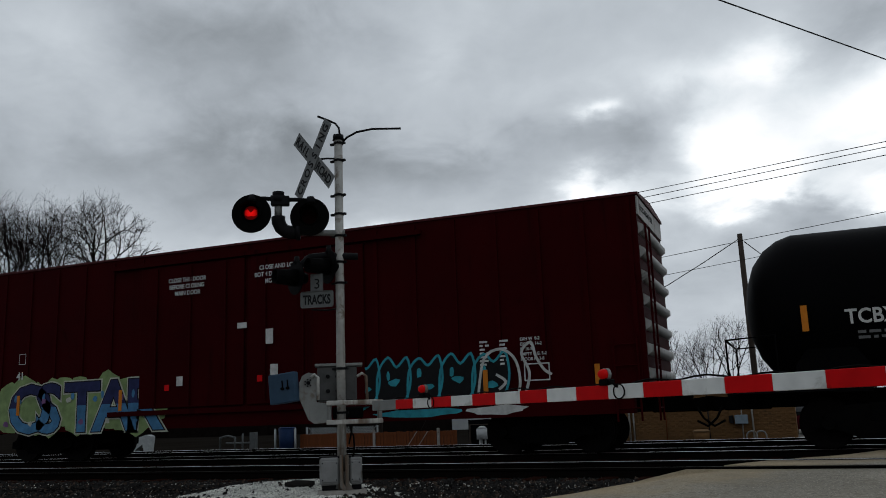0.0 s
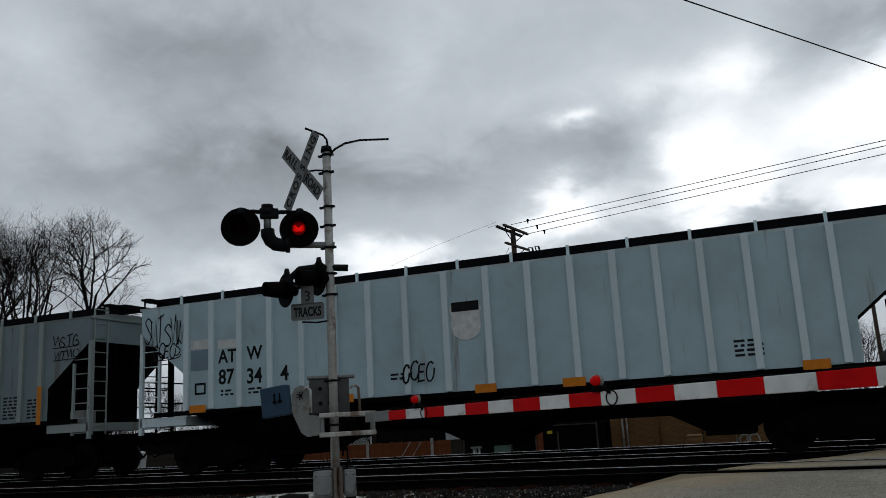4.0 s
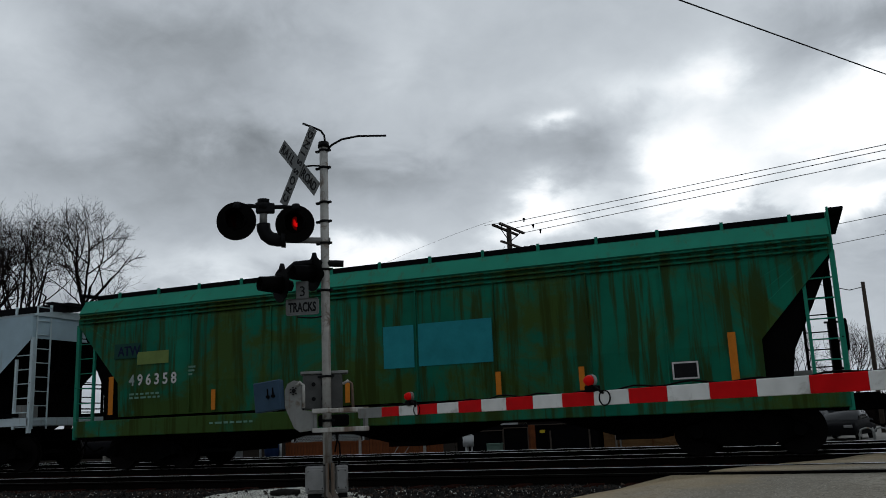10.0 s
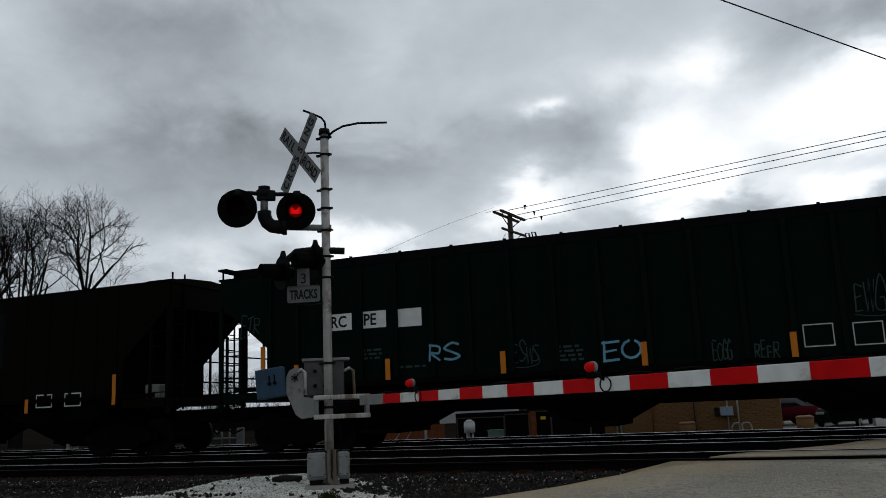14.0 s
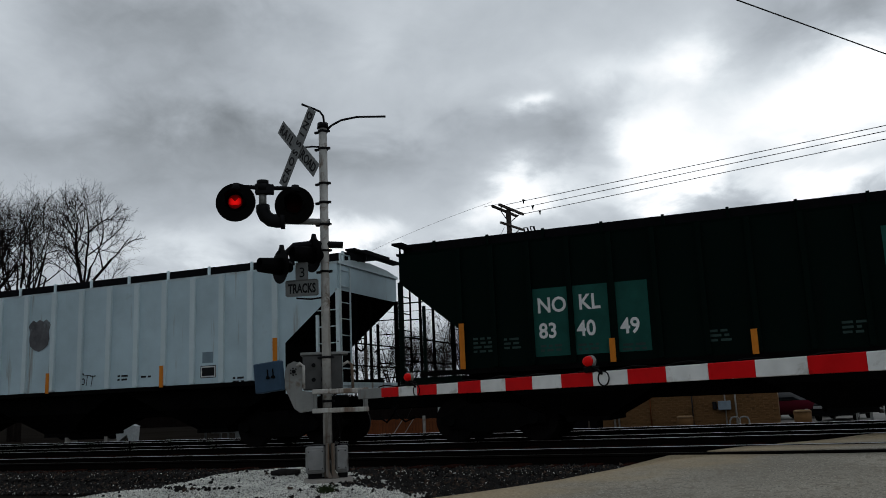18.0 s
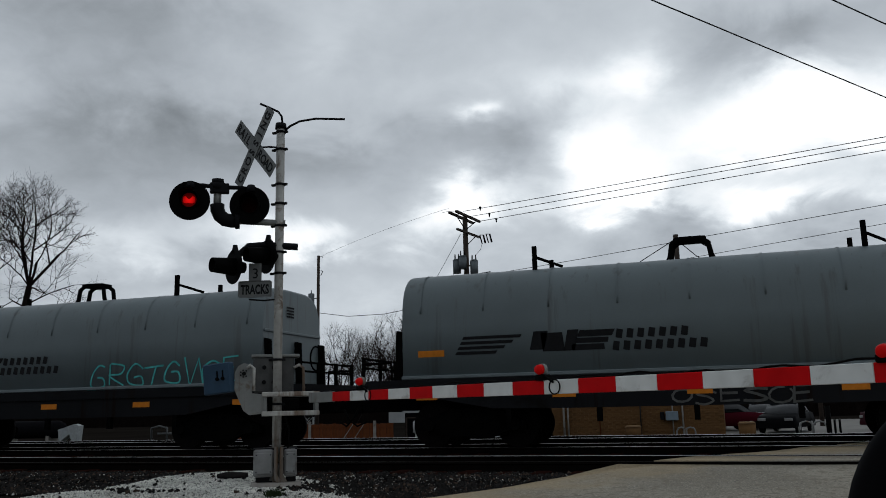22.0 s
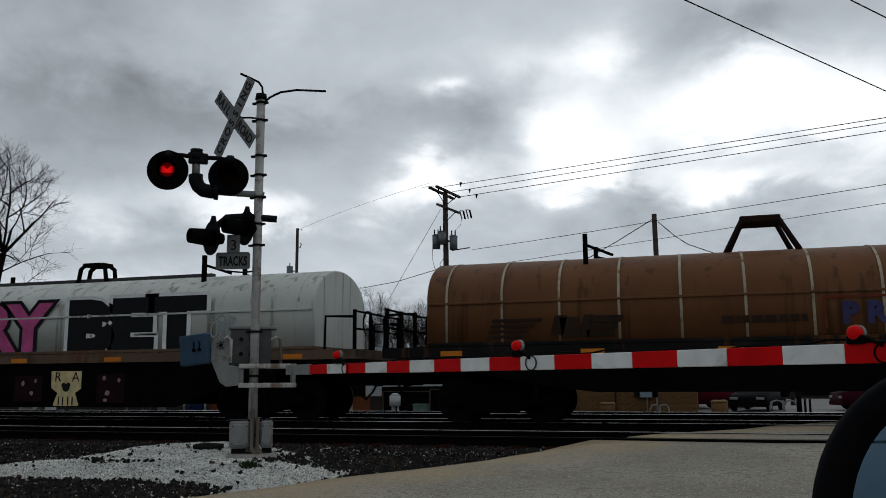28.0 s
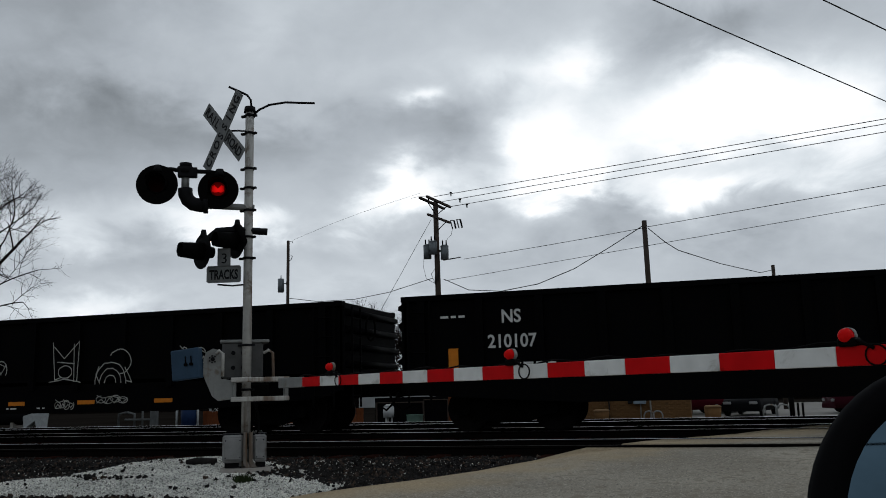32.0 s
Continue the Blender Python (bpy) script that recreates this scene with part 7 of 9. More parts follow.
mural(ink, ((9.85, 2.10, .08, .08),), YP - .038, "dark inner shape", 97)
mural(spray_white, ((4.35, 2.05, .08, .10), (5.35, 2.08, .06, .07), (6.35, 2.12, .08, .10), (7.3, 2.12, .06, .07), (8.5, 2.08, .10, .12), (5.6, .85, .05, .05), (3.9, 1.3, .05, .10)), YP - .042, "white sprayed highlight", 100)
scrawl(c, YP - .012, 10.6, 1.75, .6, .6, mist, 132, .03, 3)
for x, z in ((11.67, 1.78), (11.85, 1.62)):
    bm = bmesh.new()
    ribbon(bm, [(x, z - .2), (x, z + .2)], .05, YP)
    ribbon(bm, [(x - .09, z), (x + .09, z)], .05, YP - .001)
    part("graffiti", bm, spray_white, c, "white sprayed star")
reflectors(c, YP - .004, (12.2,), 1.35, .3, .12)
reflectors(c, YP - .033, (5.9, 9.3), 1.2, .3, .12)
plates(c, "placard", YP - .004, ((11.0, .75, .9, .14), (13.7, .72, .55, .12)), letter_black)

slate = material("coil_grey", (0.155, 0.187, 0.195), .45, 0, .12, .5, .03, grime=((.14, .165, .17), .25), streak=((.11, .12, .12), .25), spec=.3)
deck_grey = paint("coil_deck", (0.014, 0.0145, 0.016), .3, .2, .6, (.008, .007, .006), (.012, .008, .006))
deck_rust = paint("coil_deck_rust", (0.13, 0.085, 0.055), .4, .35, .65, (.02, .017, .015))
deck_pale = paint("coil_deck_pale", (0.014, 0.0135, 0.013), .3, .3, .6, (.05, .04, .035))
YC = -1.435
faint_grey = material("faint_grey", (.10, .10, .095), .7, 0, .4, 6, 0)


def grey_coil(place, label, tag):
    c = coil_car(place, 11.5, label, slate, deck_grey, "flat", (.505, "arch"))
    stripes_logo(c, 1.15, 1.85, YC, 1.2, .40, letter_black, .5)
    bm = bmesh.new()
    for x, z, w in ((4.42, 2.05, 1.5), (4.35, 1.82, 1.8)):
        for k in range(int(w / .2)):
            ribbon(bm, [(x + k * .2, z), (x + k * .2 + .03, z + .17)], .12, YC)
    part("lettering", bm, letter_black, c, "dark italic lettering as bars")
    plates(c, "placard", YC, ((.36, 1.83, .56, .13),), reflect_orange, "orange notice")
    stripes_logo_end = bmesh.new()
    for k in range(4):
        stripes_logo_end.faces.new([stripes_logo_end.verts.new((11.515, y, 2.95 + .07 * k + b)) for y, b in ((-.35, 0), (.0, 0), (.0, .04), (-.35, .04))])
    part("emblem", stripes_logo_end, letter_black, c)
    return c


c = grey_coil(256.5, "grey coil car with a rounded hood and a teal tag", 0)
scrawl(c, YC - .002, 6.95, 1.45, 4.05, .6, material("spray_mint", (.08, .42, .40), .7, 0, .3, 5, 0), 141, .04, 8)
c = grey_coil(271.28, "grey coil car with a rounded hood and white tag", 1)
scrawl(c, -1.428, 5.3, .80, 2.5, .3, faint_grey, 143, .045, 6)

dark_hood = material("coil_dark", (0.026, 0.021, 0.017), .5, 0, .2, .5, .03, grime=((.017, .016, .015), .4), streak=((.012, .010, .009), .3), spec=.12)
c = coil_car(286.06, 11.5, "dark grey coil car with a round white emblem", dark_hood, deck_grey, "flat", (.515, "arch"))
bm = bmesh.new()
tube(bm, (5.82, YC, 2.22), (5.82, YC - .006, 2.22), .36, None, 32)
part("emblem", bm, letter_white, c, "round white emblem")
bm = bmesh.new()
tube(bm, (5.82, YC - .004, 2.22), (5.82, YC - .010, 2.22), .24, None, 28)
part("emblem", bm, letter_black, c)
bm = bmesh.new()
for k in range(3):
    ribbon(bm, [(5.69 + .13 * k, 2.18), (5.69 + .13 * k, 2.33)], .07, YC - .013)
part("emblem", bm, letter_white, c)
dusk = material("spray_dusk", (.022, .026, .05), .7)
scrawl(c, YC - .002, 3.7, 1.6, 1.6, .6, dusk, 151, .16, 4)
scrawl(c, YC - .002, 7.6, 1.5, 2.7, .55, dusk, 152, .14, 6)
marks(c, -1.428, (("S", 1.25, .85, .18), ("182917", 1.72, .85, .18)), faint_grey)
scrawl(c, YC - .004, 8.7, 1.55, .5, .5, material("spray_rust", (.20, .05, .02), .7), 154, .07, 2)
yellow = material("notice_yellow", (.55, .40, .03), .5, 0, .15, 6, .02)
plates(c, "placard", YC, ((.3, 1.82, .5, .13), (10.59, 1.84, .6, .15), (10.75, 1.68, .25, .10)), yellow, "yellow notice")

olive = material("coil_olive", (0.32, 0.30, 0.18), .5, 0, .12, .6, .03, grime=((.25, .245, .185), .25), streak=((.20, .13, .07), .28), spec=.3)
c = coil_car(300.77, 13.2, "cream-olive coil car with a half-round hood", olive, deck_pale, "round", (.545, "arch"), 12)


def on_hood(bm, pts, h=3.33, hw=1.42, cz=2.36, lift=.012):
    """A painted shape (corners in x, z, swept in strips) laid on the half-round hood."""
    (x0, z0), (x1, z1), (x2, z2), (x3, z3) = pts
    n = 5
    rows = []
    for k in range(n + 1):
        t = k / n
        row = []
        for (xa, za), (xb, zb) in (((x0, z0), (x3, z3)), ((x1, z1), (x2, z2))):
            z = za + (zb - za) * t
            a = math.asin(min(1, max(0, (z - cz) / (h - cz)) ** (1 / .85)))
            row.append(bm.verts.new((xa + (xb - xa) * t, -hw * math.cos(a) - lift * math.cos(a), z + lift * math.sin(a))))
        rows.append(row)
    for a, b in zip(rows, rows[1:]):
        bm.faces.new((a[0], a[1], b[1], b[0]))


for k in range(5):
    bm = bmesh.new()
    z0 = 2.50 + .105 * k
    on_hood(bm, [(5.28 + .03 * k, z0), (6.58 + .10 * k, z0), (6.62 + .10 * k, z0 + .052), (5.30 + .03 * k, z0 + .052)])
    part("emblem", bm, letter_black, c, "dark emblem stripe")
for pts in ([(6.70, 2.46), (6.92, 2.46), (7.10, 3.0), (6.86, 3.0)], [(6.90, 3.0), (7.10, 3.0), (7.36, 2.46), (7.16, 2.46)], [(7.22, 2.46), (7.42, 2.46), (7.62, 3.0), (7.40, 3.0)],
            [(7.66, 2.86), (8.12, 2.86), (8.20, 3.0), (7.72, 3.0)], [(7.60, 2.66), (8.08, 2.66), (8.12, 2.78), (7.64, 2.78)], [(7.46, 2.46), (8.02, 2.46), (8.06, 2.58), (7.50, 2.58)], [(7.60, 2.66), (7.76, 2.66), (7.86, 2.9), (7.68, 2.9)], [(7.92, 2.5), (8.06, 2.5), (8.14, 2.74), (7.98, 2.74)]):
    bm = bmesh.new()
    on_hood(bm, pts, lift=.014)
    part("emblem", bm, letter_black, c, "dark slanted emblem block")

rusty_cream = material("coil_rusty_cream", (0.46, 0.44, 0.32), .6, 0, .15, .8, .05, grime=((.20, .11, .05), .12), streak=((.075, .035, .016), .40), spec=.35)
c = coil_car(316.7, 13.1, "rusty cream coil car with black tags along its hood", rusty_cream, deck_rust, "round", (.55, "bail"), 12)
tags(c, YC - .005, ((.47, 1.64, 1.38, .26, letter_black, 7), (3.0, 1.62, 1.4, .36, letter_black, 6), (4.5, 1.60, 1.5, .36, letter_black, 7), (6.4, 1.98, .6, .26, letter_black, 4), (7.6, 1.7, 2.0, .4, letter_black, 6), (10.2, 1.7, 1.8, .4, letter_black, 6)), 160, .045)
drip = material("rust_drip", (.055, .024, .012), .8, 0, .3, 6, .02)
rngd = random.Random(17)
for k in range(16):
    x = .3 + .8 * k + rngd.uniform(-.2, .2)
    h = rngd.uniform(.25, .68)
    bm = bmesh.new()
    ribbon(bm, [(x, 2.37), (x + rngd.uniform(-.02, .02), 2.37 - h * .5), (x + rngd.uniform(-.03, .03), 2.37 - h)], rngd.uniform(.025, .06), YC - .002)
    part("rust_streak", bm, drip, c, "dark rust run")
white_thin = material("spray_thin", (.62, .62, .58), .7, 0, .2, 6, 0)
for words, x, z, h in (("YODO!!", 3.56, 2.52, .42), ("NBC A", 5.75, 2.52, .34)):
    part("graffiti", letters(words, h, white_thin, .003, -.008), None, c, "thin white sprayed word", pose(x, -1.445, z - .08, -8, 0, 0))
tags(c, -1.447, ((4.8, 2.40, .7, .12, spray_red, 5), (4.8, 2.2, .7, .12, spray_red, 5)), 172, .06)
scrawl(c, -1.44, 2.1, 2.45, .5, .28, worn_black, 171, .03, 4)

white_hood = material("coil_white", (0.54, 0.555, 0.50), .5, 0, .12, .6, .03, grime=((.28, .28, .24), .35), streak=((.2, .18, .14), .35), spec=.4)
pink = material("spray_pink", (.50, .09, .24), .7, 0, .3, 4, 0)
c = coil_car(332.4, 13.4, "white coil car with pink and black graffiti letters", white_hood, deck_rust, "round", (.50, "arch"), 12, belly=.30)
for k, ch in enumerate("EVERY"):
    m = pose((1.92, 2.78, 3.60, 4.50, 5.48)[k], -1.445, 1.62) @ pose(0, 0, 0, 0, 0, 0) @ Matrix.Diagonal((1.25, 1, 1.08, 1))
    part("graffiti", letters(ch, .98, letter_black, .003, .135), None, c, "dark outline of a sprayed letter", m)
    part("graffiti", letters(ch, .98, pink, .003, .06), None, c, "pink sprayed letter", m @ pose(0, -.006, 0))
for k, ch in enumerate("BET"):
    m = pose((7.14, 8.34, 9.42)[k], -1.445, 1.62) @ pose(0, 0, 0, 0, 0, 0) @ Matrix.Diagonal((1.5, 1, 1.08, 1))
    part("graffiti", letters(ch, .98, bright_patch, .003, .17), None, c, "white outline of a sprayed letter", m)
    part("graffiti", letters(ch, .98, letter_black, .003, .10), None, c, "black sprayed letter", m @ pose(0, -.006, 0))
scrawl(c, YC - .006, 10.9, 1.84, .6, .4, mist, 181, .04, 3)
scrawl(c, YC - .012, 10.2, 2.4, .6, .3, spray_white, 182, .05, 2)
marks(c, -1.475, (("NS 165605", 1.46, 1.315, .25),), letter_black)
stripes_logo(c, .42, 1.80, YC, .55, .30, letter_black)
plates(c, "placard", YC, ((.40, 1.66, .5, .12),), reflect_orange, "orange notice")
marks(c, YC, (("SFO", 10.85, 2.12, .19),), mist)
bm = bmesh.new()
prism(bm, [(6.74, 1.12), (7.58, 1.12), (7.58, .72), (7.42, .62), (7.52, .38), (7.52, .33), (6.84, .33), (6.84, .38), (6.94, .62), (6.76, .74)], -1.432, -1.424)
part("graffiti", bm, pale_yellow, c, "pale yellow sprayed panel")
for x in (6.98, 7.10, 7.24, 7.36):
    bm = bmesh.new()
    ribbon(bm, [(x, .34), (x, .54)], .035, -1.436)
    part("graffiti", bm, letter_black, c)
for k, (x, z, rx, rz) in enumerate(((7.17, .74, .10, .09), (7.10, .80, .06, .06), (7.23, .80, .06, .06))):
    bm = bmesh.new()
    blob(bm, x, z, rx, rz, -1.436 - .0005 * k, 12, k, .06)
    part("graffiti", bm, letter_black, c)
for ch, x in (("R", 6.84), ("A", 7.32)):
    part("graffiti", letters(ch, .22, letter_black, .003), None, c, "black sprayed letter", pose(x, -1.436, .88))
blush = material("spray_blush", (.30, .17, .17), .7)
for k, (x, z, rx, rz) in enumerate(((5.95, .85, .05, .06), (6.2, .62, .05, .05), (6.3, .9, .03, .05), (8.2, .95, .05, .06), (8.3, .62, .07, .06), (8.25, .46, .06, .04), (8.6, .9, .04, .05))):
    bm = bmesh.new()
    blob(bm, x, z, rx, rz, -1.4325, 10, k + 4, .15)
    part("graffiti", bm, blush, c, "faded pink sprayed dot")
plates(c, "graffiti", -1.429, ((5.7, .42, .8, .6), (8.0, .40, .75, .65)), material("spray_maroon", (.012, .003, .004), .7, 0, .5, 5, 0), "dark red sprayed block")

brown_hood = material("coil_brown", (0.155, 0.064, 0.025), .55, 0, .18, .6, .04, grime=((.10, .045, .019), .3), streak=((.07, .034, .014), .35), spec=.14)
band_cream = material("band_cream", (.42, .36, .26), .6, 0, .25, 4, .03, grime=((.15, .08, .04), .4))
c = coil_car(348.3, 13.35, "brown coil car with pale bands and faded blue letters", brown_hood, deck_pale, "round", (.49, "bail"), 12, band_cream)
faded_blue = material("faded_blue", (.05, .045, .12), .6, 0, .3, 5, .02)
for k, ch in enumerate("PROTECT III"):
    if ch != " ":
        part("lettering", letters(ch, .36, faded_blue, .004, .03), None, c, "faded blue letter", pose(7.72 + .40 * k, -1.462, 1.80) @ Matrix.Diagonal((1, 1, 1, 1)))
faded_red = material("faded_red", (.16, .03, .015), .6, 0, .3, 5, .02)
bm = bmesh.new()
ribbon(bm, [(7.45, 1.7), (7.45, 2.26), (12.2, 2.26)], .04, -1.466)
part("lettering", bm, faded_red, c)
stripes_logo(c, 1.25, 1.65, -1.462, 1.0, .42, material("faded_black", (.03, .018, .012), .7))
bars(c, -1.462, ((5.7, 1.84, 1, 1.45),), MATS["faded_black"], .13)
part("lettering", letters("Protected Temperature Coil Transport", .13, pale_yellow, .004), None, c, "small cream lettering", pose(8.5, -1.43, 2.46, -6, 0, 0))
scrawl(c, -1.35, 11.7, 2.6, 1.2, .45, letter_black, 191, .05, 4)

c = gondola(363.4, 16.4, "black gondola car with a white striped emblem", gon_black)
stripes_logo(c, .92, 2.03, YP, .68, .34, bright_patch)
marks(c, YP, (("NS", 1.22, 1.57, .23), ("211299", 1.93, 1.57, .23), ("G122", 15.2, 1.46, .14)), bright_patch)
bars(c, YP, ((1.9, 1.36, 2, .4), (2.7, 1.36, 2, .35), (14.95, 2.0, 5, .2), (15.35, 2.0, 5, .2)), spray_white)
reflectors(c, YP, (9.70, 14.9), 1.25, .10, .5)
reflectors(c, YP, (.86, 3.77), 1.22, .15, .42)
c = gondola(381.1, 16.55, "black gondola car with white chalky tags", gon_black)
marks(c, YP, (("NS", 2.2, 2.18, .22), ("190", 2.15, 1.72, .22), ("392", 3.35, 1.72, .22)), letter_white)
bars(c, YP, ((2.2, 1.25, 2, .5), (3.2, 1.25, 2, .4)), letter_white)
chalk = material("spray_chalk", (.36, .36, .33), .7, 0, .45, 6, 0)
for i, (x, z, w, h, style) in enumerate(((4.04, 1.30, .94, .86, "arch"), (6.19, 1.38, .74, .90, "oval"), (7.21, 1.33, .96, .58, "wild"), (9.45, 1.15, .72, 1.0, "box"), (10.62, 1.20, .96, .74, "arch"), (12.77, 1.36, .84, .62, "wild"), (.30, 1.0, .4, .2, "wild"))):
    bubble_tag(c, YP - .002, x, z, w, h, chalk, 200 + i, style)
bubble_tag(c, -HALF - .004, 10.61, .70, .8, .24, chalk, 220, "wild", .018)
bubble_tag(c, -HALF - .004, 9.5, .62, .5, .25, chalk, 221, "wild", .018)
bars(c, -HALF - .004, ((8.15, .66, 1, .3), (9.0, .66, 1, .3), (7.5, .66, 1, .3)), letter_white, .03)
reflectors(c, -HALF - .004, (4.1, 6.4, 8.2, 10.1, 12.1), .74, .09, .46)
c = gondola(399.0, 16.4, "black gondola car with white numbers", gon_black)
marks(c, YP, (("NS", 2.03, 2.12, .25), ("210107", 1.75, 1.64, .25)), letter_white)
bars(c, YP, ((2.2, 1.3, 1, .9), (.8, 2.25, 1, .5)), letter_white)
reflectors(c, YP, (.95,), 1.25, .4, .2)


# ---- beyond the tracks: yard, building, fence, poles, trees ----
def bare_tree(seed, height, reach, trunk_r, fork, limbs, low=.3, levels=5, upright=.5, twig=.014, lean=0.0, skirt=False):
    """A leafless tree as two meshes: trunk with limbs, and the fine crown of twigs, grown into a rounded outline.
    fork: where the trunk divides; low: where the crown begins; skirt: drooping side branches under the fork."""
    rng = random.Random(seed)
    parts = {"trunk": ([], []), "crown": ([], [])}
    zc, rz = height * (1 + low) / 2, height * (1 - low) / 2
    start_r = (trunk_r, trunk_r * .42, trunk_r * .20, max(twig * 1.7, trunk_r * .10), twig * 1.2, twig)
    counts = (7, 8, 7, 5, 4, 2)
    limit = (9, .66, .80, .92, 1.04, 1.2)

    def outside(p, level):
        k = limit[level] * (1 + .22 * noise.noise((p.x * .5 + seed, p.y * .5, p.z * .5)))
        return ((p.x - lean * height * .5) ** 2 + p.y ** 2) / (reach * k) ** 2 + ((p.z - zc) / (rz * k)) ** 2 > 1

    def seg(p, q, r0, r1, n, key):
        vs, fs = parts[key]
        d = (q - p).normalized()
        a = d.orthogonal().normalized()
        b = d.cross(a)
        k = len(vs)
        for c, r in ((p, r0), (q, r1)):
            for i in range(n):
                t = 2 * math.pi * i / n
                vs.append(tuple(c + a * (math.cos(t) * r) + b * (math.sin(t) * r)))
        for i in range(n):
            fs.append((k + i, k + (i + 1) % n, k + n + (i + 1) % n, k + n + i))

    def fork_off(d, side, angle):
        u = d.orthogonal().normalized()
        out = u * math.cos(side) + d.cross(u) * math.sin(side)
        return (d * math.cos(angle) + out * math.sin(angle)).normalized()

    def grow(p, d, length, r, level, droop=0.0):
        steps = counts[level]
        key = "trunk" if level < 2 else "crown"
        n = (9, 7, 5, 4, 3, 3)[level]
        side = rng.uniform(0, 6.3)
        bend = Vector((rng.uniform(-1, 1), rng.uniform(-1, 1), rng.uniform(-.4, .6))) * (.02, .07, .09, .10, .12, .12)[level]
        end = r * (.72, .45, .42, .45, .55, .6)[level]
        for s in range(steps):
            wob = (.05, .13, .18, .21, .23, .23)[level]
            lift = (0, .10 * upright, .09 * upright, .07 * upright, .03, -.02)[level] - droop
            d = (d + Vector((rng.uniform(-1, 1), rng.uniform(-1, 1), rng.uniform(-.7, .7))) * wob + bend + Vector((0, 0, lift))).normalized()
            q = p + d * (length / steps)
            if level and outside(q, level):
                return
            ra, rb = r + (end - r) * s / steps, r + (end - r) * (s + 1) / steps
            seg(p, q, ra, rb, n, key)
            p = q
            side += 2.4 + rng.uniform(-.6, .6)
            if level == 0:
                if skirt and s >= 3:
                    grow(p, fork_off(d, side, 1.2), height * .26 * rng.uniform(.8, 1.2), start_r[2], 2, .06)
                    grow(p, fork_off(d, side + 3, 1.2), height * .22 * rng.uniform(.8, 1.2), start_r[2], 2, .06)
            elif level < levels and s and rng.random() < (1, .95, .95, .95, .8)[level]:
                # small branches stand in pairs
                for k in range(2 if level == 3 else 1):
                    grow(p, fork_off(d, side + 2.6 * k, rng.uniform(.5, 1.0)), length * rng.uniform(.40, .64) * (1.15 - .5 * s / steps), min(rb * .8, start_r[level + 1]), level + 1, droop * .8)
        if level == 0:
            for k in range(limbs):
                a = 6.283 * (k + rng.uniform(-.25, .25)) / limbs
                wide = rng.uniform(.35, .7) * (1.25 - upright * .6)
                grow(p, Vector((math.cos(a) * wide, math.sin(a) * wide, 1)).normalized(), height * (1 - fork) * rng.uniform(.85, 1.05), start_r[1] * rng.uniform(.75, 1), 1)
        elif level < levels:
            for w in (-1, 1):
                grow(p, fork_off(d, side + w * 1.5, .4), length * .5, end * .9, level + 1, droop)

    grow(Vector((0, 0, 0)), Vector((lean, 0, 1)).normalized(), height * fork, trunk_r, 0)
    out = []
    top = max(v[2] for v in parts["crown"][0])
    for key in ("trunk", "crown"):
        me = bpy.data.meshes.new(key)
        me.from_pydata(parts[key][0], [], parts[key][1])
        me.materials.append(bark)
        me.transform(Matrix.Diagonal((1, 1, height / top, 1)))
        out.append(me)
    return out


def plant(meshes, label, x, y, z, turn=0, scale=1.0, group="", name="bare_tree"):
    t = thing(name, label, "tree", pose(x, y, z, 0, 0, turn), group)
    t.scale = (scale, scale, scale)
    part("trunk", meshes[0], None, t)
    part("crown", meshes[1], None, t, "leafless twigs")
    return t


big = [bare_tree(11, 19.8, 5.0, .30, .58, 5, .20, 5, .6, .021, .02, True), bare_tree(12, 20.4, 5.2, .26, .36, 5, .25, 5, 1.0, .021, .03), bare_tree(15, 20.6, 5.0, .26, .42, 5, .28, 5, 1.0, .021, -.03)]
plant(big[0], "tall leafless tree with a rounded crown of drooping side branches", -48.7, 48.4, -.75, 40, 1.01, "trees along the track")
plant(big[1], "tall leafless tree with upright limbs", -52.6, 47.6, -.75, 100, .98, "trees along the track")
plant(big[2], "tall leafless tree with upright limbs", -54.9, 49.0, -.75, 10, .97, "trees along the track")
plant(big[1], "tall leafless tree with upright limbs", -57.2, 47.0, -.75, 220, 1.02, "trees along the track")
plant(big[2], "tall leafless tree with upright limbs", -59.6, 49.0, -.75, 300, 1.03, "trees along the track")
small = [bare_tree(21, 8.6, 3.2, .12, .22, 5, .12, 4, .7, .022), bare_tree(22, 9.5, 3.0, .13, .28, 5, .15, 4, 1.0, .022), bare_tree(23, 7.6, 3.4, .11, .2, 5, .1, 4, .6, .022)]
rng = random.Random(77)
x = -78.0
THICK = (-39.0, -15.0)
k = 0
while x < 48:
    plant(small[k % 3], "leafless small tree in the far thicket", x, 92 + rng.uniform(-6, 10), -.75, rng.uniform(0, 360), rng.uniform(.8, 1.25), "far thicket", "thicket_tree")
    x += rng.uniform(1.3, 2.9)
    k += 1
for k in range(26):
    plant(small[k % 3], "leafless small tree in the dense middle of the far thicket", THICK[0] + (THICK[1] - THICK[0]) * k / 25 + rng.uniform(-.5, .5), 88.5 + rng.uniform(-1.5, 2.5), -.75, rng.uniform(0, 360), rng.uniform(1.0, 1.35), "far thicket", "thicket_tree")


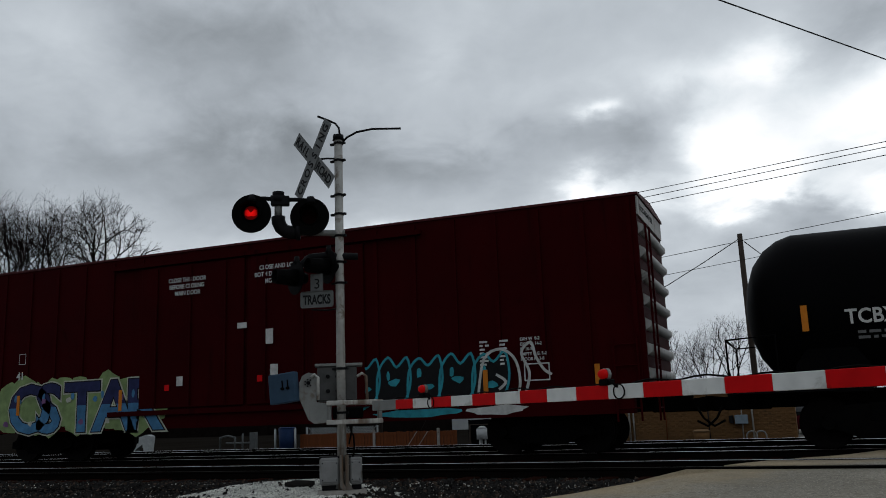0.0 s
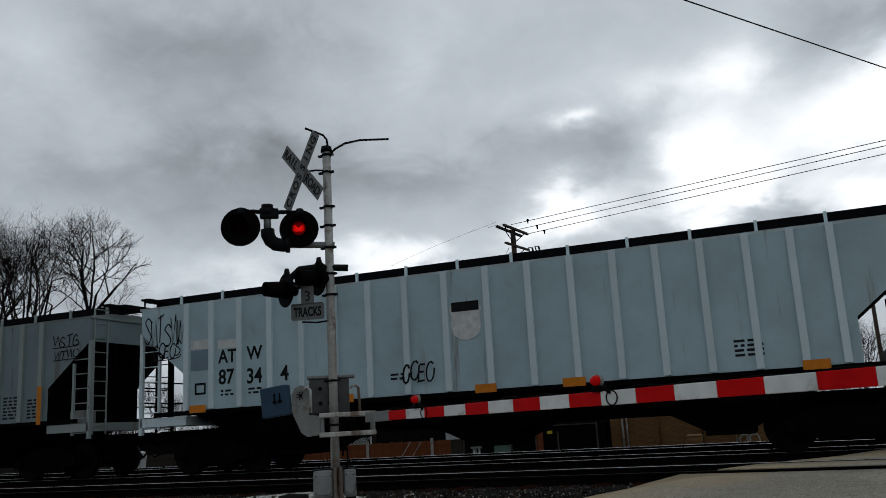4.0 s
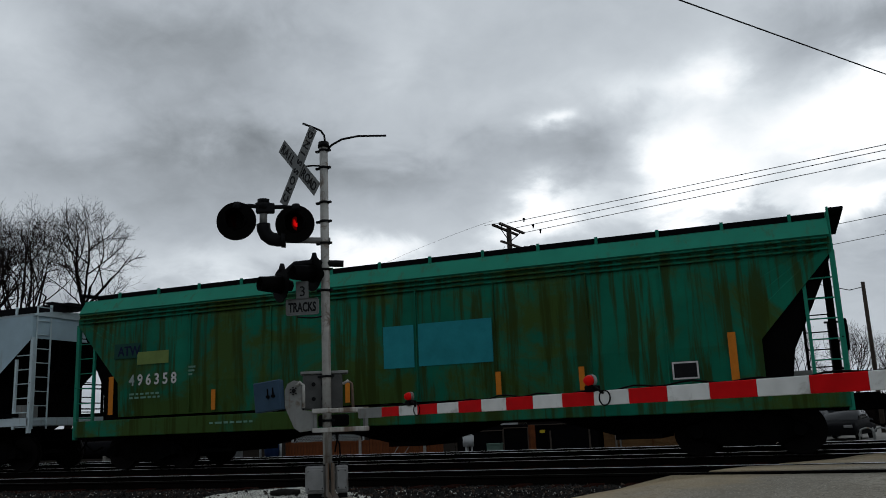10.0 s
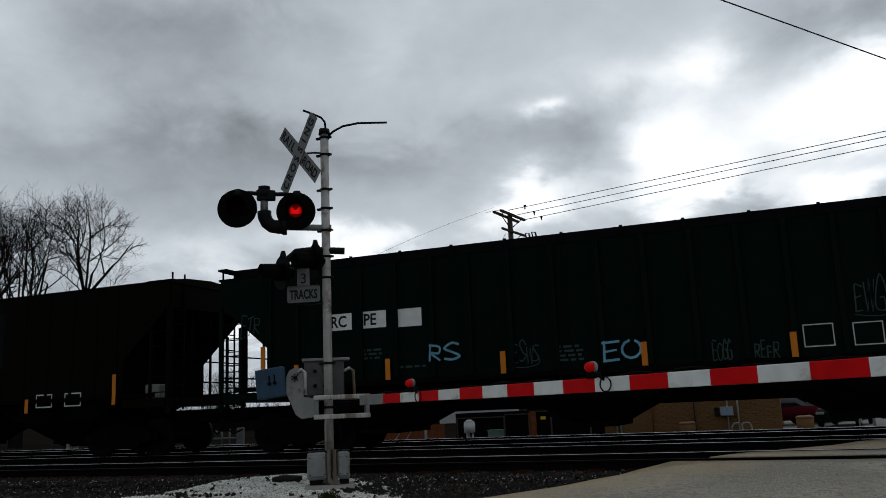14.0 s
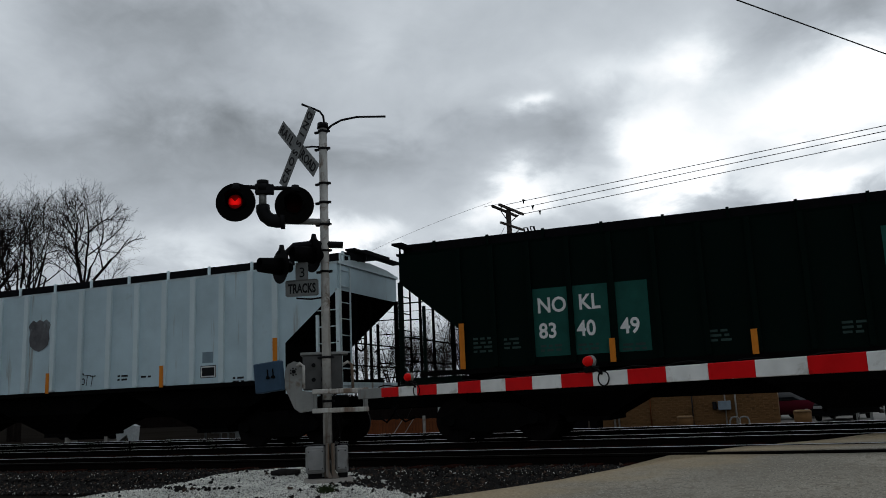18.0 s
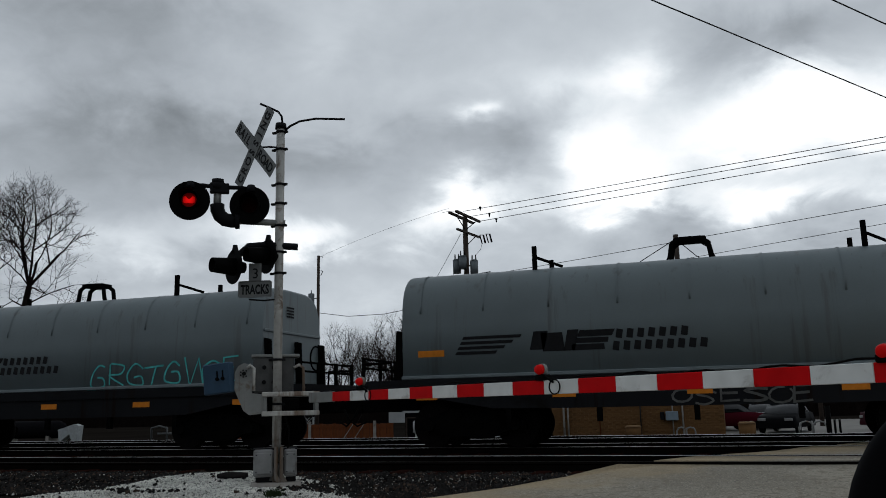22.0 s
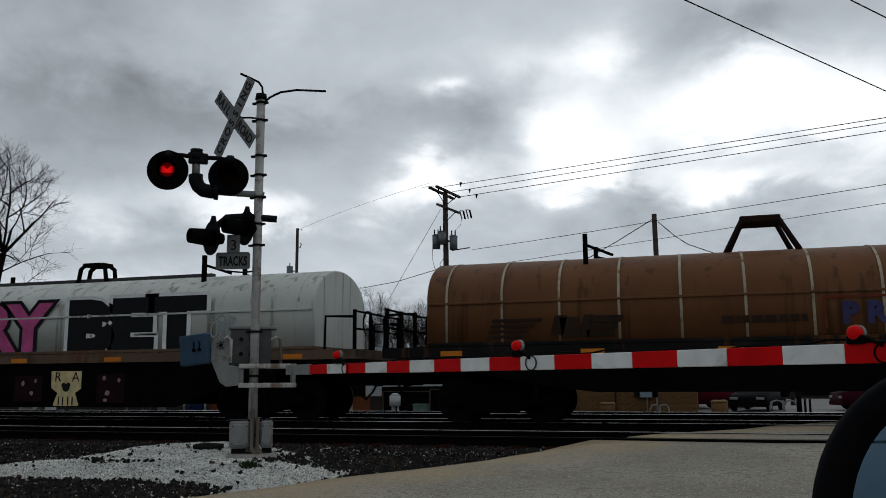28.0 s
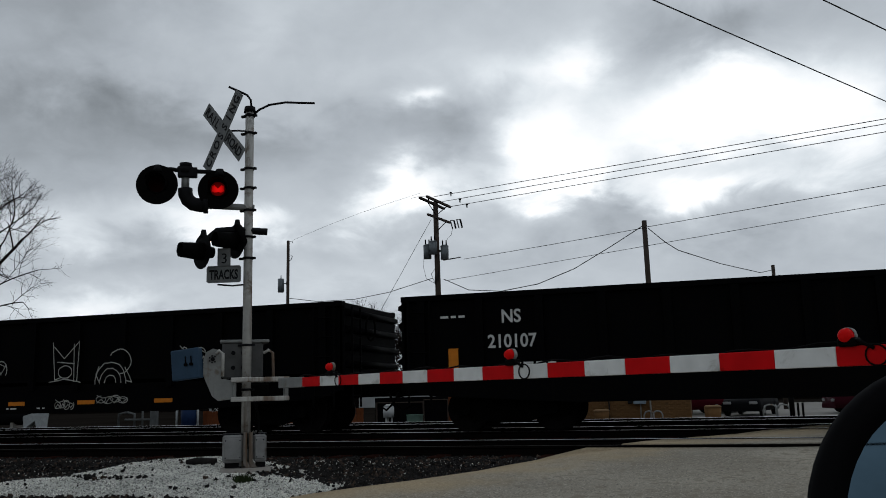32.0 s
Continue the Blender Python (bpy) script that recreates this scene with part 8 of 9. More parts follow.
def undergrowth():
    """A low tangle of dark brush at the foot of the far trees."""
    rngu = random.Random(31)
    vs, fs = [], []
    for k in range(17000):
        x0, y0 = rngu.uniform(-85, 55), 86 + rngu.uniform(-1.5, 1.5)
        h = 1.6 + 2.4 * abs(noise.noise((x0 * .12, 3.0, 0))) + rngu.uniform(0, 1.6)
        dx, w = rngu.uniform(-.8, .8), rngu.uniform(.03, .09)
        q = len(vs)
        vs += [(x0 - w, y0, -.8), (x0 + w, y0, -.8), (x0 + dx, y0, -.8 + h)]
        fs.append((q, q + 1, q + 2))
    me = bpy.data.meshes.new("undergrowth")
    me.from_pydata(vs, [], fs)
    me.materials.append(bark)
    tagged(new("undergrowth", me), "dark leafless brush along the far thicket", "brush", kind="stuff")


undergrowth()


def curve_wire(name, pts, r, label):
    bm = bmesh.new()
    pipe(bm, pts, r, 5)
    return thing(name, label, "wire", bm=bm, mat=wire_mat)


def sag(p, q, drop, n=16):
    p, q = Vector(p), Vector(q)
    return [p.lerp(q, i / n) - Vector((0, 0, drop * 4 * (i / n) * (1 - i / n))) for i in range(n + 1)]


def along(p, q, a, b):
    p, q = Vector(p), Vector(q)
    return p + (q - p) * a, p + (q - p) * b


def utility_pole(x, y, top, r, label, lean=(0, 0)):
    t = thing("utility_pole", label, "utility pole", pose(x, y, -.75))
    bm = bmesh.new()
    tube(bm, (0, 0, 0), (lean[0], lean[1], top + .75), r, r * .8, 12)
    part("pole", bm, pole_wood, t, "weathered timber pole")
    return t


pm = utility_pole(-12.95, 43.6, 11.05, .17, "timber utility pole with crossarms and transformers", (-.05, -.1))
W = Vector((-12.95, 43.6, -.75))


def beam(p, q, r, name, mat, label=""):
    """A squared timber or a rod of the pole between two places of the world."""
    bm = bmesh.new()
    tube(bm, Vector(p) - W, Vector(q) - W, r, None, 4 if r > .05 else 6)
    return part(name, bm, mat, pm, label)


beam((-13.42, 42.0, 11.0), (-12.93, 44.9, 10.94), .085, "crossarm", pole_wood, "timber crossarm")
beam((-13.03, 42.0, 11.03), (-12.56, 44.9, 11.0), .085, "crossarm", pole_wood, "timber crossarm")
beam((-13.03, 42.1, 10.08), (-12.58, 44.9, 10.10), .075, "crossarm", pole_wood, "timber crossarm")
for (p, q) in (((-12.9, 43.4, 10.3), (-12.65, 44.4, 10.9)), ((-12.9, 43.4, 9.4), (-12.7, 44.4, 10.05)), ((-12.95, 43.3, 10.3), (-13.2, 42.5, 10.95))):
    beam(p, q, .025, "brace", dark_steel)
for p in ((-13.2, 42.9, 11.2), (-12.08, 43.4, 11.42), (-11.58, 43.4, 11.02), (-11.2, 43.4, 10.70)):
    bm = bmesh.new()
    p = Vector(p) - W
    tube(bm, p - Vector((0, 0, .16)), p, .03, .045, 8)
    tube(bm, p, p + Vector((0, 0, .07)), .075, .06, 8)
    part("insulator", bm, black_paint, pm)
for p in ((-12.30, 44.3, 9.83), (-11.75, 43.6, 9.71)):
    bm = bmesh.new()
    p = Vector(p) - W
    tube(bm, p + Vector((-.1, 0, .28)), p + Vector((.02, 0, -.22)), .035, None, 6)
    tube(bm, p + Vector((.1, 0, .26)), p + Vector((.2, 0, -.2)), .05, None, 8)
    tube(bm, p + Vector((-.1, 0, .28)), p + Vector((.1, 0, .26)), .02, None, 5)
    part("fuse_cutout", bm, dark_steel, pm, "dark porcelain fuse cutout")
can_grey = material("transformer_grey", (.16, .18, .19), .5, .2, .2, 4, .05)
for x, y, z, h in ((-13.52, 43.5, 7.92, .72), (-13.10, 43.2, 8.10, .66), (-12.52, 43.4, 7.80, .72)):
    bm = bmesh.new()
    c0 = Vector((x, y, z)) - W
    tube(bm, c0, c0 + Vector((0, 0, h)), .215, .22, 18)
    tube(bm, c0 + Vector((0, 0, h)), c0 + Vector((0, 0, h + .07)), .235, .15, 18)
    tr = part("transformer", bm, can_grey, pm, "grey can transformer")
    for dx in (-.1, .1):
        bm = bmesh.new()
        tube(bm, c0 + Vector((dx, 0, h + .05)), c0 + Vector((dx, 0, h + .34)), .045, .03, 8)
        part("bushing", bm, black_paint, tr)
    bm = bmesh.new()
    tube(bm, c0 + Vector((0, 0, h * .7)), Vector((-.03, 0, c0.z + h * .7)), .05, None, 6)
    part("hanger", bm, dark_steel, tr)
bm = bmesh.new()
for k in range(3):
    pipe(bm, [(.05, -.1, 8.4), (-.35 + .2 * k, -.2, 7.8 - .2 * k), (-.15, -.25, 7.3), (.1, -.2, 7.6 + .2 * k), (.02, -.1, 8.2)], .014, 5)
pipe(bm, [(-.8, 0, 9.2), (-.84, 0, 8.2), (-.7, 0, 7.6), (-.2, 0, 7.3)], .012, 5)
pipe(bm, [(.5, -.1, 9.6), (.8, -.1, 9.9), (.9, -.1, 10.3), (.75, 0, 10.55)], .010, 5)
pipe(bm, [(-.3, -.8, 11.98), (-.7, -1.2, 11.9), (-.95, -1.6, 11.75)], .010, 5)
part("drop_loop", bm, wire_mat, pm, "loose cable loops")
bm = bmesh.new()
tube(bm, (.3, 0, 8.55), (1.35, -.3, 8.6), .03, None, 6)
part("standoff_arm", bm, wire_mat, pm)
pl = utility_pole(-27.1, 53.8, 11.6, .13, "slim timber utility pole with one transformer", (.05, 0))
bm = bmesh.new()
tube(bm, (-.5, 0, 8.7), (-.5, 0, 9.65), .22, .22, 14)
tube(bm, (-.5, 0, 9.65), (-.5, 0, 9.9), .04, .03, 8)
tube(bm, (-.5, 0, 9.3), (0, 0, 9.3), .04, .04, 6)
part("transformer", bm, MATS["transformer_grey"], pl, "grey can transformer")
bm = bmesh.new()
pipe(bm, [(0, 0, 12.25), (.35, 0, 12.3), (.4, 0, 12.15)], .02, 5)
pipe(bm, [(.05, -.05, 10.9), (.3, -.05, 10.95), (.4, -.05, 11.2), (.28, -.05, 11.25)], .03, 6)
part("bracket", bm, wire_mat, pl)
pr = utility_pole(-1.82, 41.7, 8.75, .15, "plain timber utility pole", (-.05, 0))
p4 = utility_pole(4.9, 53.5, 7.7, .13, "short timber utility pole", (-.02, 0))
for p, q in (((-13.04, 43.4, 11.32), (7.45, 36.6, 11.13)), ((-12.56, 43.4, 11.0), (7.44, 36.6, 10.92)), ((-12.15, 43.4, 10.68), (7.41, 36.6, 10.59))):
    a, b = along(p, q, 0, 2.2)
    curve_wire("power_line", sag(a, b, .0), .017, "thin overhead power line")
a, b = along((-11.6, 43.9, 7.83), (-1.9, 41.5, 8.36), 0, 1.0)
curve_wire("power_line", sag(a, b, .03), .014, "thin overhead power line")
a, b = along((-1.9, 41.5, 8.38), (7.477, 36.937, 8.51), 0, 2.4)
curve_wire("power_line", sag(a, b, .03), .014, "thin overhead power line")
a, b = along((-12.68, 43.85, 6.70), (7.438, 37.044, 7.77), 0, 1.9)
curve_wire("power_line", sag(a, b, .03), .012, "thin overhead power line")
curve_wire("service_cable", [(-12.73, 43.8, 6.80), (-11.3, 43.6, 6.10), (-9.46, 43.36, 5.90), (-7.4, 42.8, 6.1), (-5.45, 42.32, 6.70), (-3.6, 41.9, 7.6), (-1.95, 41.5, 8.46)], .022, "slack twisted service cable")
curve_wire("service_cable", [(-1.7, 41.65, 8.35), (-1.0, 43.0, 7.85), (-.39, 44.23, 7.57), (1.74, 48.09, 7.26), (4.02, 51.97, 7.11), (4.85, 53.4, 7.40)], .022, "slack twisted service cable")
curve_wire("power_line", sag((-26.7, 53.8, 11.6), (-13.9, 43.5, 11.6), -.15), .008, "thin overhead power line")
curve_wire("service_cable", [(-27.05, 53.8, 7.51), (-24.0, 52.2, 6.95), (-20.45, 49.96, 6.70), (-17, 46.8, 6.62), (-13.3, 43.6, 6.85)], .02, "slack grey service cable between poles")
curve_wire("guy_wire", [(-13.3, 43.6, 10.1), (-17.9, 43.6, 2.7), (-20.0, 43.6, -.75)], .012, "guy wire of the pole")
a, b = along((.108, 18.174, 8.936), (5.459, 25.917, 8.885), -2.2, 6.0)
curve_wire("power_line", sag(a, b, .0), .016, "overhead power line across the street")
a, b = along((3.548, 19.213, 8.904), (4.418, 20.325, 8.868), -12, 30)
curve_wire("power_line", sag(a, b, .0), .016, "overhead power line across the street")

# yard
bm = bmesh.new()
box(bm, -2.5, 60, 36.5, 70, -1.0, -.735)
thing("yard_pavement", "pale concrete yard and parking place behind the tracks", "pavement", kind="structure", bm=bm, mat=material("yard_concrete", (.24, .23, .21), .9, 0, .2, .4, .2, spec=.15))
timber_red = material("timber_red", (.15, .045, .015), .85, 0, .35, 2.5, .2, spec=.12, streak=((.05, .02, .01), .4))
fence = thing("timber_fence", "low red-brown timber fence", "fence", pose(0, 40, -.74))
rng = random.Random(9)
x = -25.0
bm = bmesh.new()
box(bm, 0, .17, -.02, .02, 0, .82, .006)
board = mesh_of("board", bm, timber_red)
while x < -16.0:
    part("board", board, None, fence, "", pose(x, rng.uniform(-.01, .01), rng.uniform(-.03, .02)))
    x += .185
for x in (-20.6, -17.0):
    bm = bmesh.new()
    box(bm, x, x + .14, -.10, -.03, 0, .95, .01)
    part("post", bm, concrete, fence, "pale post")
for x in (-18.6, -18.0):
    bm = bmesh.new()
    tube(bm, (x, -.12, .1), (x + .5, -.08, .80), .02, None, 6)
    part("brace", bm, concrete, fence, "pale leaning brace")
lattice = thing("lattice_panel", "white lattice panel above the fence", "lattice", pose(0, 40.2, .02))
bm = bmesh.new()
for k in range(24):
    tube(bm, (-24.6 + k * .16, 0, 0), (-24.6 + k * .16 + .38, 0, .38), .016, None, 4)
    tube(bm, (-24.6 + k * .16 + .38, .02, 0), (-24.6 + k * .16, .02, .38), .016, None, 4)
part("slat", bm, white_patch, lattice)
bm = bmesh.new()
box(bm, -24.75, -24.65, -.03, .03, -.76, .42)
box(bm, -20.5, -20.42, -.03, .03, -.76, .42)
part("post", bm, white_patch, lattice)
bin_ = thing("blue_bin", "tall blue plastic bin beside white posts", "bin", pose(-25.55, 39.6, -.74))
bm = bmesh.new()
tube(bm, (0, 0, 0), (0, 0, 1.15), .42, .48, 16)
part("body", bm, material("bin_blue", (.012, .03, .085), .5, 0, .2, 4, .05), bin_)
bm = bmesh.new()
tube(bm, (0, 0, 1.15), (0, 0, 1.22), .5, .42, 16)
part("lid", bm, MATS["bin_blue"], bin_)
for x in (-26.25, -25.0):
    bm = bmesh.new()
    tube(bm, (0, 0, 0), (0, 0, 1.1), .06, None, 10)
    tube(bm, (0, 0, 1.1), (0, 0, 1.16), .06, .02, 10)
    thing("bollard", "white steel bollard beside the bin", "bollard", pose(x, 39.5, -.74), "bollards", bm=bm, mat=white_patch)
pipes = thing("gas_meter_set", "grey pipework of a gas meter set", "gas meter", pose(0, 40, -.74))
bm = bmesh.new()
pipe(bm, [(-30.2, 0, 0), (-30.2, 0, .75), (-29.7, 0, .85), (-29.2, 0, .75), (-29.2, 0, .1)], .06, 8)
pipe(bm, [(-29.8, 0, .45), (-28.2, 0, .45), (-28.2, 0, .05)], .05, 8)
pipe(bm, [(-28.7, 0, 0), (-28.7, 0, .95)], .05, 8)
part("pipework", bm, material("pipe_grey", (.10, .105, .105), .6, 0, .2, 5, .02), pipes)
bm = bmesh.new()
box(bm, -28.15, -27.8, -.15, .15, 0, 1.0, .02)
part("cabinet", bm, MATS["pipe_grey"], pipes, "grey cabinet")
tk = thing("propane_tank", "dark horizontal tank on cradles with a white end", "tank", pose(0, 40.5, -.74))
bm = bmesh.new()
loft(bm, [[(x, .5 * q * math.sin(2 * math.pi * k / 20), .75 + .5 * q * math.cos(2 * math.pi * k / 20)) for k in range(20)] for x, q in ((-41.5, .2), (-41.3, .8), (-41, 1), (-37, 1), (-36.7, .8), (-36.5, .2))])
part("shell", bm, material("tank_grey", (.006, .006, .007), .8, spec=.02), tk)
for x in (-40.5, -37.5):
    bm = bmesh.new()
    box(bm, x, x + .2, -.4, .4, 0, .4)
    part("cradle", bm, concrete, tk)
bm = bmesh.new()
prism(bm, [(-35.9, .05), (-36.0, .75), (-34.9, 1.05), (-34.6, .95), (-34.7, 0), (-35.0, 0), (-35.2, .5)], -.2, .2)
thing("feed_chute", "white sheet metal chute standing in the yard", "chute", pose(0, 39.6, -.74), bm=bm, mat=white_patch)
wt = thing("white_tank", "white plastic tank on a stand", "tank", pose(-14.55, 39.8, -.74))
bm = bmesh.new()
tube(bm, (0, 0, .35), (0, 0, .85), .27, .27, 16)
tube(bm, (0, 0, .85), (0, 0, .98), .27, .10, 16)
part("body", bm, material("tank_white", (.45, .46, .46), .5, 0, .1, 5, .02), wt)
for a in range(3):
    bm = bmesh.new()
    tube(bm, (.16 * math.cos(a * 2.1), .16 * math.sin(a * 2.1), 0), (.16 * math.cos(a * 2.1), .16 * math.sin(a * 2.1), .36), .05, None, 6)
    part("leg", bm, MATS["tank_white"], wt)
bm = bmesh.new()
box(bm, -.34, .34, -.25, .25, 0, .42, .02)
g = thing("transformer_box", "green ground-level utility box", "utility box", pose(-13.2, 39.8, -.74), bm=bm, mat=material("box_green", (.10, .16, .13), .6, 0, .15, 4, .03))
bm = bmesh.new()
box(bm, -.36, .36, -.27, .27, .42, .46, .01)
part("lid", bm, MATS["box_green"], g)
enc = thing("storage_enclosure", "dark storage bays with pale edge posts", "enclosure", pose(0, 40.6, -.74))
bm = bmesh.new()
box(bm, -15.6, -8.4, .1, 3.0, 0, 1.28)
part("bay", bm, material("enclosure_dark", (.004, .004, .0045), .9, spec=.0), enc)
for x, h in ((-15.5, 1.05), (-13.02, 1.1), (-11.75, 1.15), (-10.65, .95), (-8.75, 1.3)):
    bm = bmesh.new()
    box(bm, x - .035, x + .035, 0, .08, 0, h)
    part("edge_post", bm, pole_wood, enc)
for x0, x1, z in ((-15.5, -13.02, 1.02), (-13.0, -11.75, 1.12), (-11.75, -8.75, 1.22)):
    bm = bmesh.new()
    box(bm, x0, x1, .02, .07, z, z + .05)
    part("top_rail", bm, pole_wood, enc)
bm = bmesh.new()
box(bm, -11.72, -11.4, -.02, .1, 0, 1.25)
part("red_post", bm, timber_red, enc)
bm = bmesh.new()
box(bm, -11.15, -10.9, -.02, 0, .85, 1.0)
part("notice", bm, yellow, enc, "small yellow notice")

brick_tan = material("brick_tan", (.16, .085, .035), .9, 0, .3, 1.2, .25, spec=.12, grime=((.07, .045, .025), .3))
bld = thing("brick_building", "long low tan brick building with pipes on its wall", "building", pose(0, 0, -.74))
bm = bmesh.new()
box(bm, -8.2, -.3, 41.2, 52, 0, 2.2)
part("wall", bm, brick_tan, bld)
bm = bmesh.new()
box(bm, -8.4, -.1, 41.0, 52.2, 2.2, 2.34, .03)
part("roof", bm, concrete, bld)
bm = bmesh.new()
box(bm, 0, .235, -.02, .02, 0, .085, .006)
brick = mesh_of("brick", bm, brick_tan)
rng = random.Random(4)
n = 0
for r in range(14):
    for k in range(21):
        x = -8.15 + k * .37 + (.18 if r % 2 else 0)
        part("brick", brick, None, bld, "", pose(x, 41.19 + rng.uniform(-.008, .004), .12 + r * .11))
for x, r, c_ in ((-7.6, .05, concrete), (-7.4, .04, concrete), (-5.9, .03, timber_red), (-4.0, .03, wire_mat), (-2.55, .03, concrete), (-2.1, .04, concrete)):
    bm = bmesh.new()
    tube(bm, (x, 41.1, 0), (x, 41.1, 2.1), r, None, 8)
    part("wall_pipe", bm, c_, bld)
bm = bmesh.new()
box(bm, -2.85, -2.3, 40.85, 41.15, .72, 1.12, .02)
part("meter_box", bm, material("meter_grey", (.20, .25, .29), .6, 0, .15, 4, .03), bld, "pale blue-grey meter box")
bm = bmesh.new()
box(bm, -3.1, -2.92, 40.9, 41.15, .75, 1.1, .02)
part("meter_box", bm, dark_steel, bld)
for bx, by, bs in ((-4.28, 40.3, 1.0), (.62, 39.6, 1.25)):
    tb = thing("litter_bin", "round tan litter bin standing in the yard", "bin", pose(bx, by, -.74), "litter bins")
    bm = bmesh.new()
    tube(bm, (0, 0, 0), (0, 0, .45 * bs), .34, .36, 16)
    part("body", bm, brick_tan, tb)
    bm = bmesh.new()
    tube(bm, (0, 0, .45 * bs), (0, 0, .45 * bs + .08), .39, .30, 16)
    part("lid", bm, material("lid_tan", (.24, .15, .08), .7), tb)


def bike_rack(x, y, w, h):
    bm = bmesh.new()
    for k in range(2):
        o = k * w * .55
        pipe(bm, [(o, 0, 0), (o, 0, h * .6), (o + w * .12, 0, h * .92), (o + w * .3, 0, h), (o + w * .5, 0, h * .92), (o + w * .6, 0, h * .6), (o + w * .6, 0, 0)], .035, 6)
    thing("bike_rack", "pale steel hoop bicycle rack", "bicycle rack", pose(x, y, -.735), "racks", bm=bm, mat=galvanised)


bike_rack(-2.35, 40.0, .7, .42)
bike_rack(2.7, 39.6, .95, .62)
bm = bmesh.new()
tube(bm, (0, 0, 0), (0, 0, 1.25), .11, .11, 10)
thing("dark_post", "dark steel post in the parking place", "post", pose(3.85, 39.4, -.74), bm=bm, mat=black_paint)
for x in (4.25, 4.45):
    bm = bmesh.new()
    tube(bm, (0, 0, 0), (0, 0, .65), .05, .05, 10)
    thing("bollard", "short dark bollard in the parking place", "bollard", pose(x, 41, -.74), "bollards", bm=bm, mat=black_paint)
glass_dark = material("car_glass", (.008, .010, .012), .15, 0, .1, 3, 0, spec=.4)
chrome = material("wheel_alloy", (.3, .3, .3), .4, .6, .1, 4, .02)


def parked_car(x, y, turn, color, label, name="parked_car", truck=False, length=4.4):
    t = thing(name, label, "car", pose(x, y, -.735, 0, 0, turn), "parked cars")
    mat = material("car_" + name + str(int(color[0] * 1000)), color, .6, 0, .05, 2, 0, spec=.02)
    h = .86
    L = length
    bm = bmesh.new()
    w = .88
    if truck:
        side = [(0, .45), (.05, .85), (1.2, .98), (1.5, 1.0), (2.1, 1.0), (L - .05, 1.0), (L, .45)]
    else:
        side = [(0, .40), (.06, .66), (.4, .80), (1.25, .90), (L - 1.0, .95), (L - .12, .90), (L, .45)]
    rings = []
    for x_, z_ in side:
        rings.append([(x_, -w, .25), (x_, -w - .03, .5 * (z_ + .25)), (x_, -w + .06, z_), (x_, w - .06, z_), (x_, w + .03, .5 * (z_ + .25)), (x_, w, .25)])
    loft(bm, rings)
    part("body", bm, mat, t)
    bm = bmesh.new()
    roof = ((1.25, .95), (1.95, 1.62), (2.75, 1.66), (3.0, 1.0)) if truck else ((1.15, .88), (1.85, 1.36), (3.0, 1.42), (L - .65, .93))
    loft(bm, [[(x_, -w + .1 + (z_ - .9) * .22, z_), (x_, w - .1 - (z_ - .9) * .22, z_), (x_, w - .06, .86), (x_, -w + .06, .86)] for x_, z_ in roof])
    part("cabin", bm, glass_dark, t, "dark windows")
    bm = bmesh.new()
    r = roof
    loft(bm, [[(x_, -w + .22, z_ - .03), (x_, w - .22, z_ - .03), (x_, w - .24, z_ + .02), (x_, -w + .24, z_ + .02)] for x_, z_ in (r[1], r[2])])
    part("roof", bm, mat, t)
    for px in (.85, L - .85):
        for s in (-1, 1):
            bm = bmesh.new()
            tube(bm, (px, s * (w - .16), .32), (px, s * (w + .02), .32), .32, .30, 18)
            wh = part("wheel", bm, black_paint, t, "black tyre")
            bm = bmesh.new()
            tube(bm, (px, s * (w + .0), .32), (px, s * (w + .03), .32), .20, .18, 14)
            part("rim", bm, chrome, wh)
    for s in (-.6, .6):
        bm = bmesh.new()
        box(bm, -.02, .05, s - .18, s + .18, .58, .70, .01)
        part("headlight", bm, chrome, t)
        bm = bmesh.new()
        box(bm, L - .05, L + .02, s - .18, s + .18, .62, .78, .01)
        part("tail_light", bm, arm_red, t)
    return t


parked_car(-2.7, 46.5, 20, (.06, .004, .010), "dark red saloon car parked by the building")
parked_car(1.9, 42.6, 74, (.004, .0042, .005), "black saloon car facing the tracks", length=4.3)
parked_car(1.5, 48.5, 84, (.45, .47, .47), "white car parked behind a black one", length=4.0)
parked_car(8.0, 95.0, 30, (.16, .165, .17), "silver car parked in the yard", length=4.2)
parked_car(6.1, 45.5, 12, (.03, .004, .008), "dark red pickup truck in the parking place", "pickup_truck", True, 5.2)
parked_car(-3.0, 58.0, 0, (.3, .31, .32), "grey car parked far back")
lp = thing("yard_lamp", "tall dark lamp post in the parking place", "lamp post", pose(3.3, 63.5, -.74))
bm = bmesh.new()
tube(bm, (0, 0, 0), (0, 0, 7.2), .09, .07, 10)
part("post", bm, dark_steel, lp)
bm = bmesh.new()
box(bm, -.25, 1.2, -.2, .2, 7.1, 7.22, .03)
part("lamp_head", bm, dark_steel, lp)
bm = bmesh.new()
box(bm, 0, 9, 0, 8, 0, 2.6)
sh = thing("low_shed", "low pale shed far behind the tracks", "shed", pose(-34, 84, -.74), bm=bm, mat=material("shed_white", (.36, .37, .37), .7, 0, .1, 1, .05))
bm = bmesh.new()
prism(bm, [(-.3, 2.6), (4.5, 3.5), (9.3, 2.6)], -.3, 8.3)
part("roof", bm, material("shed_roof", (.2, .21, .22), .6), sh)

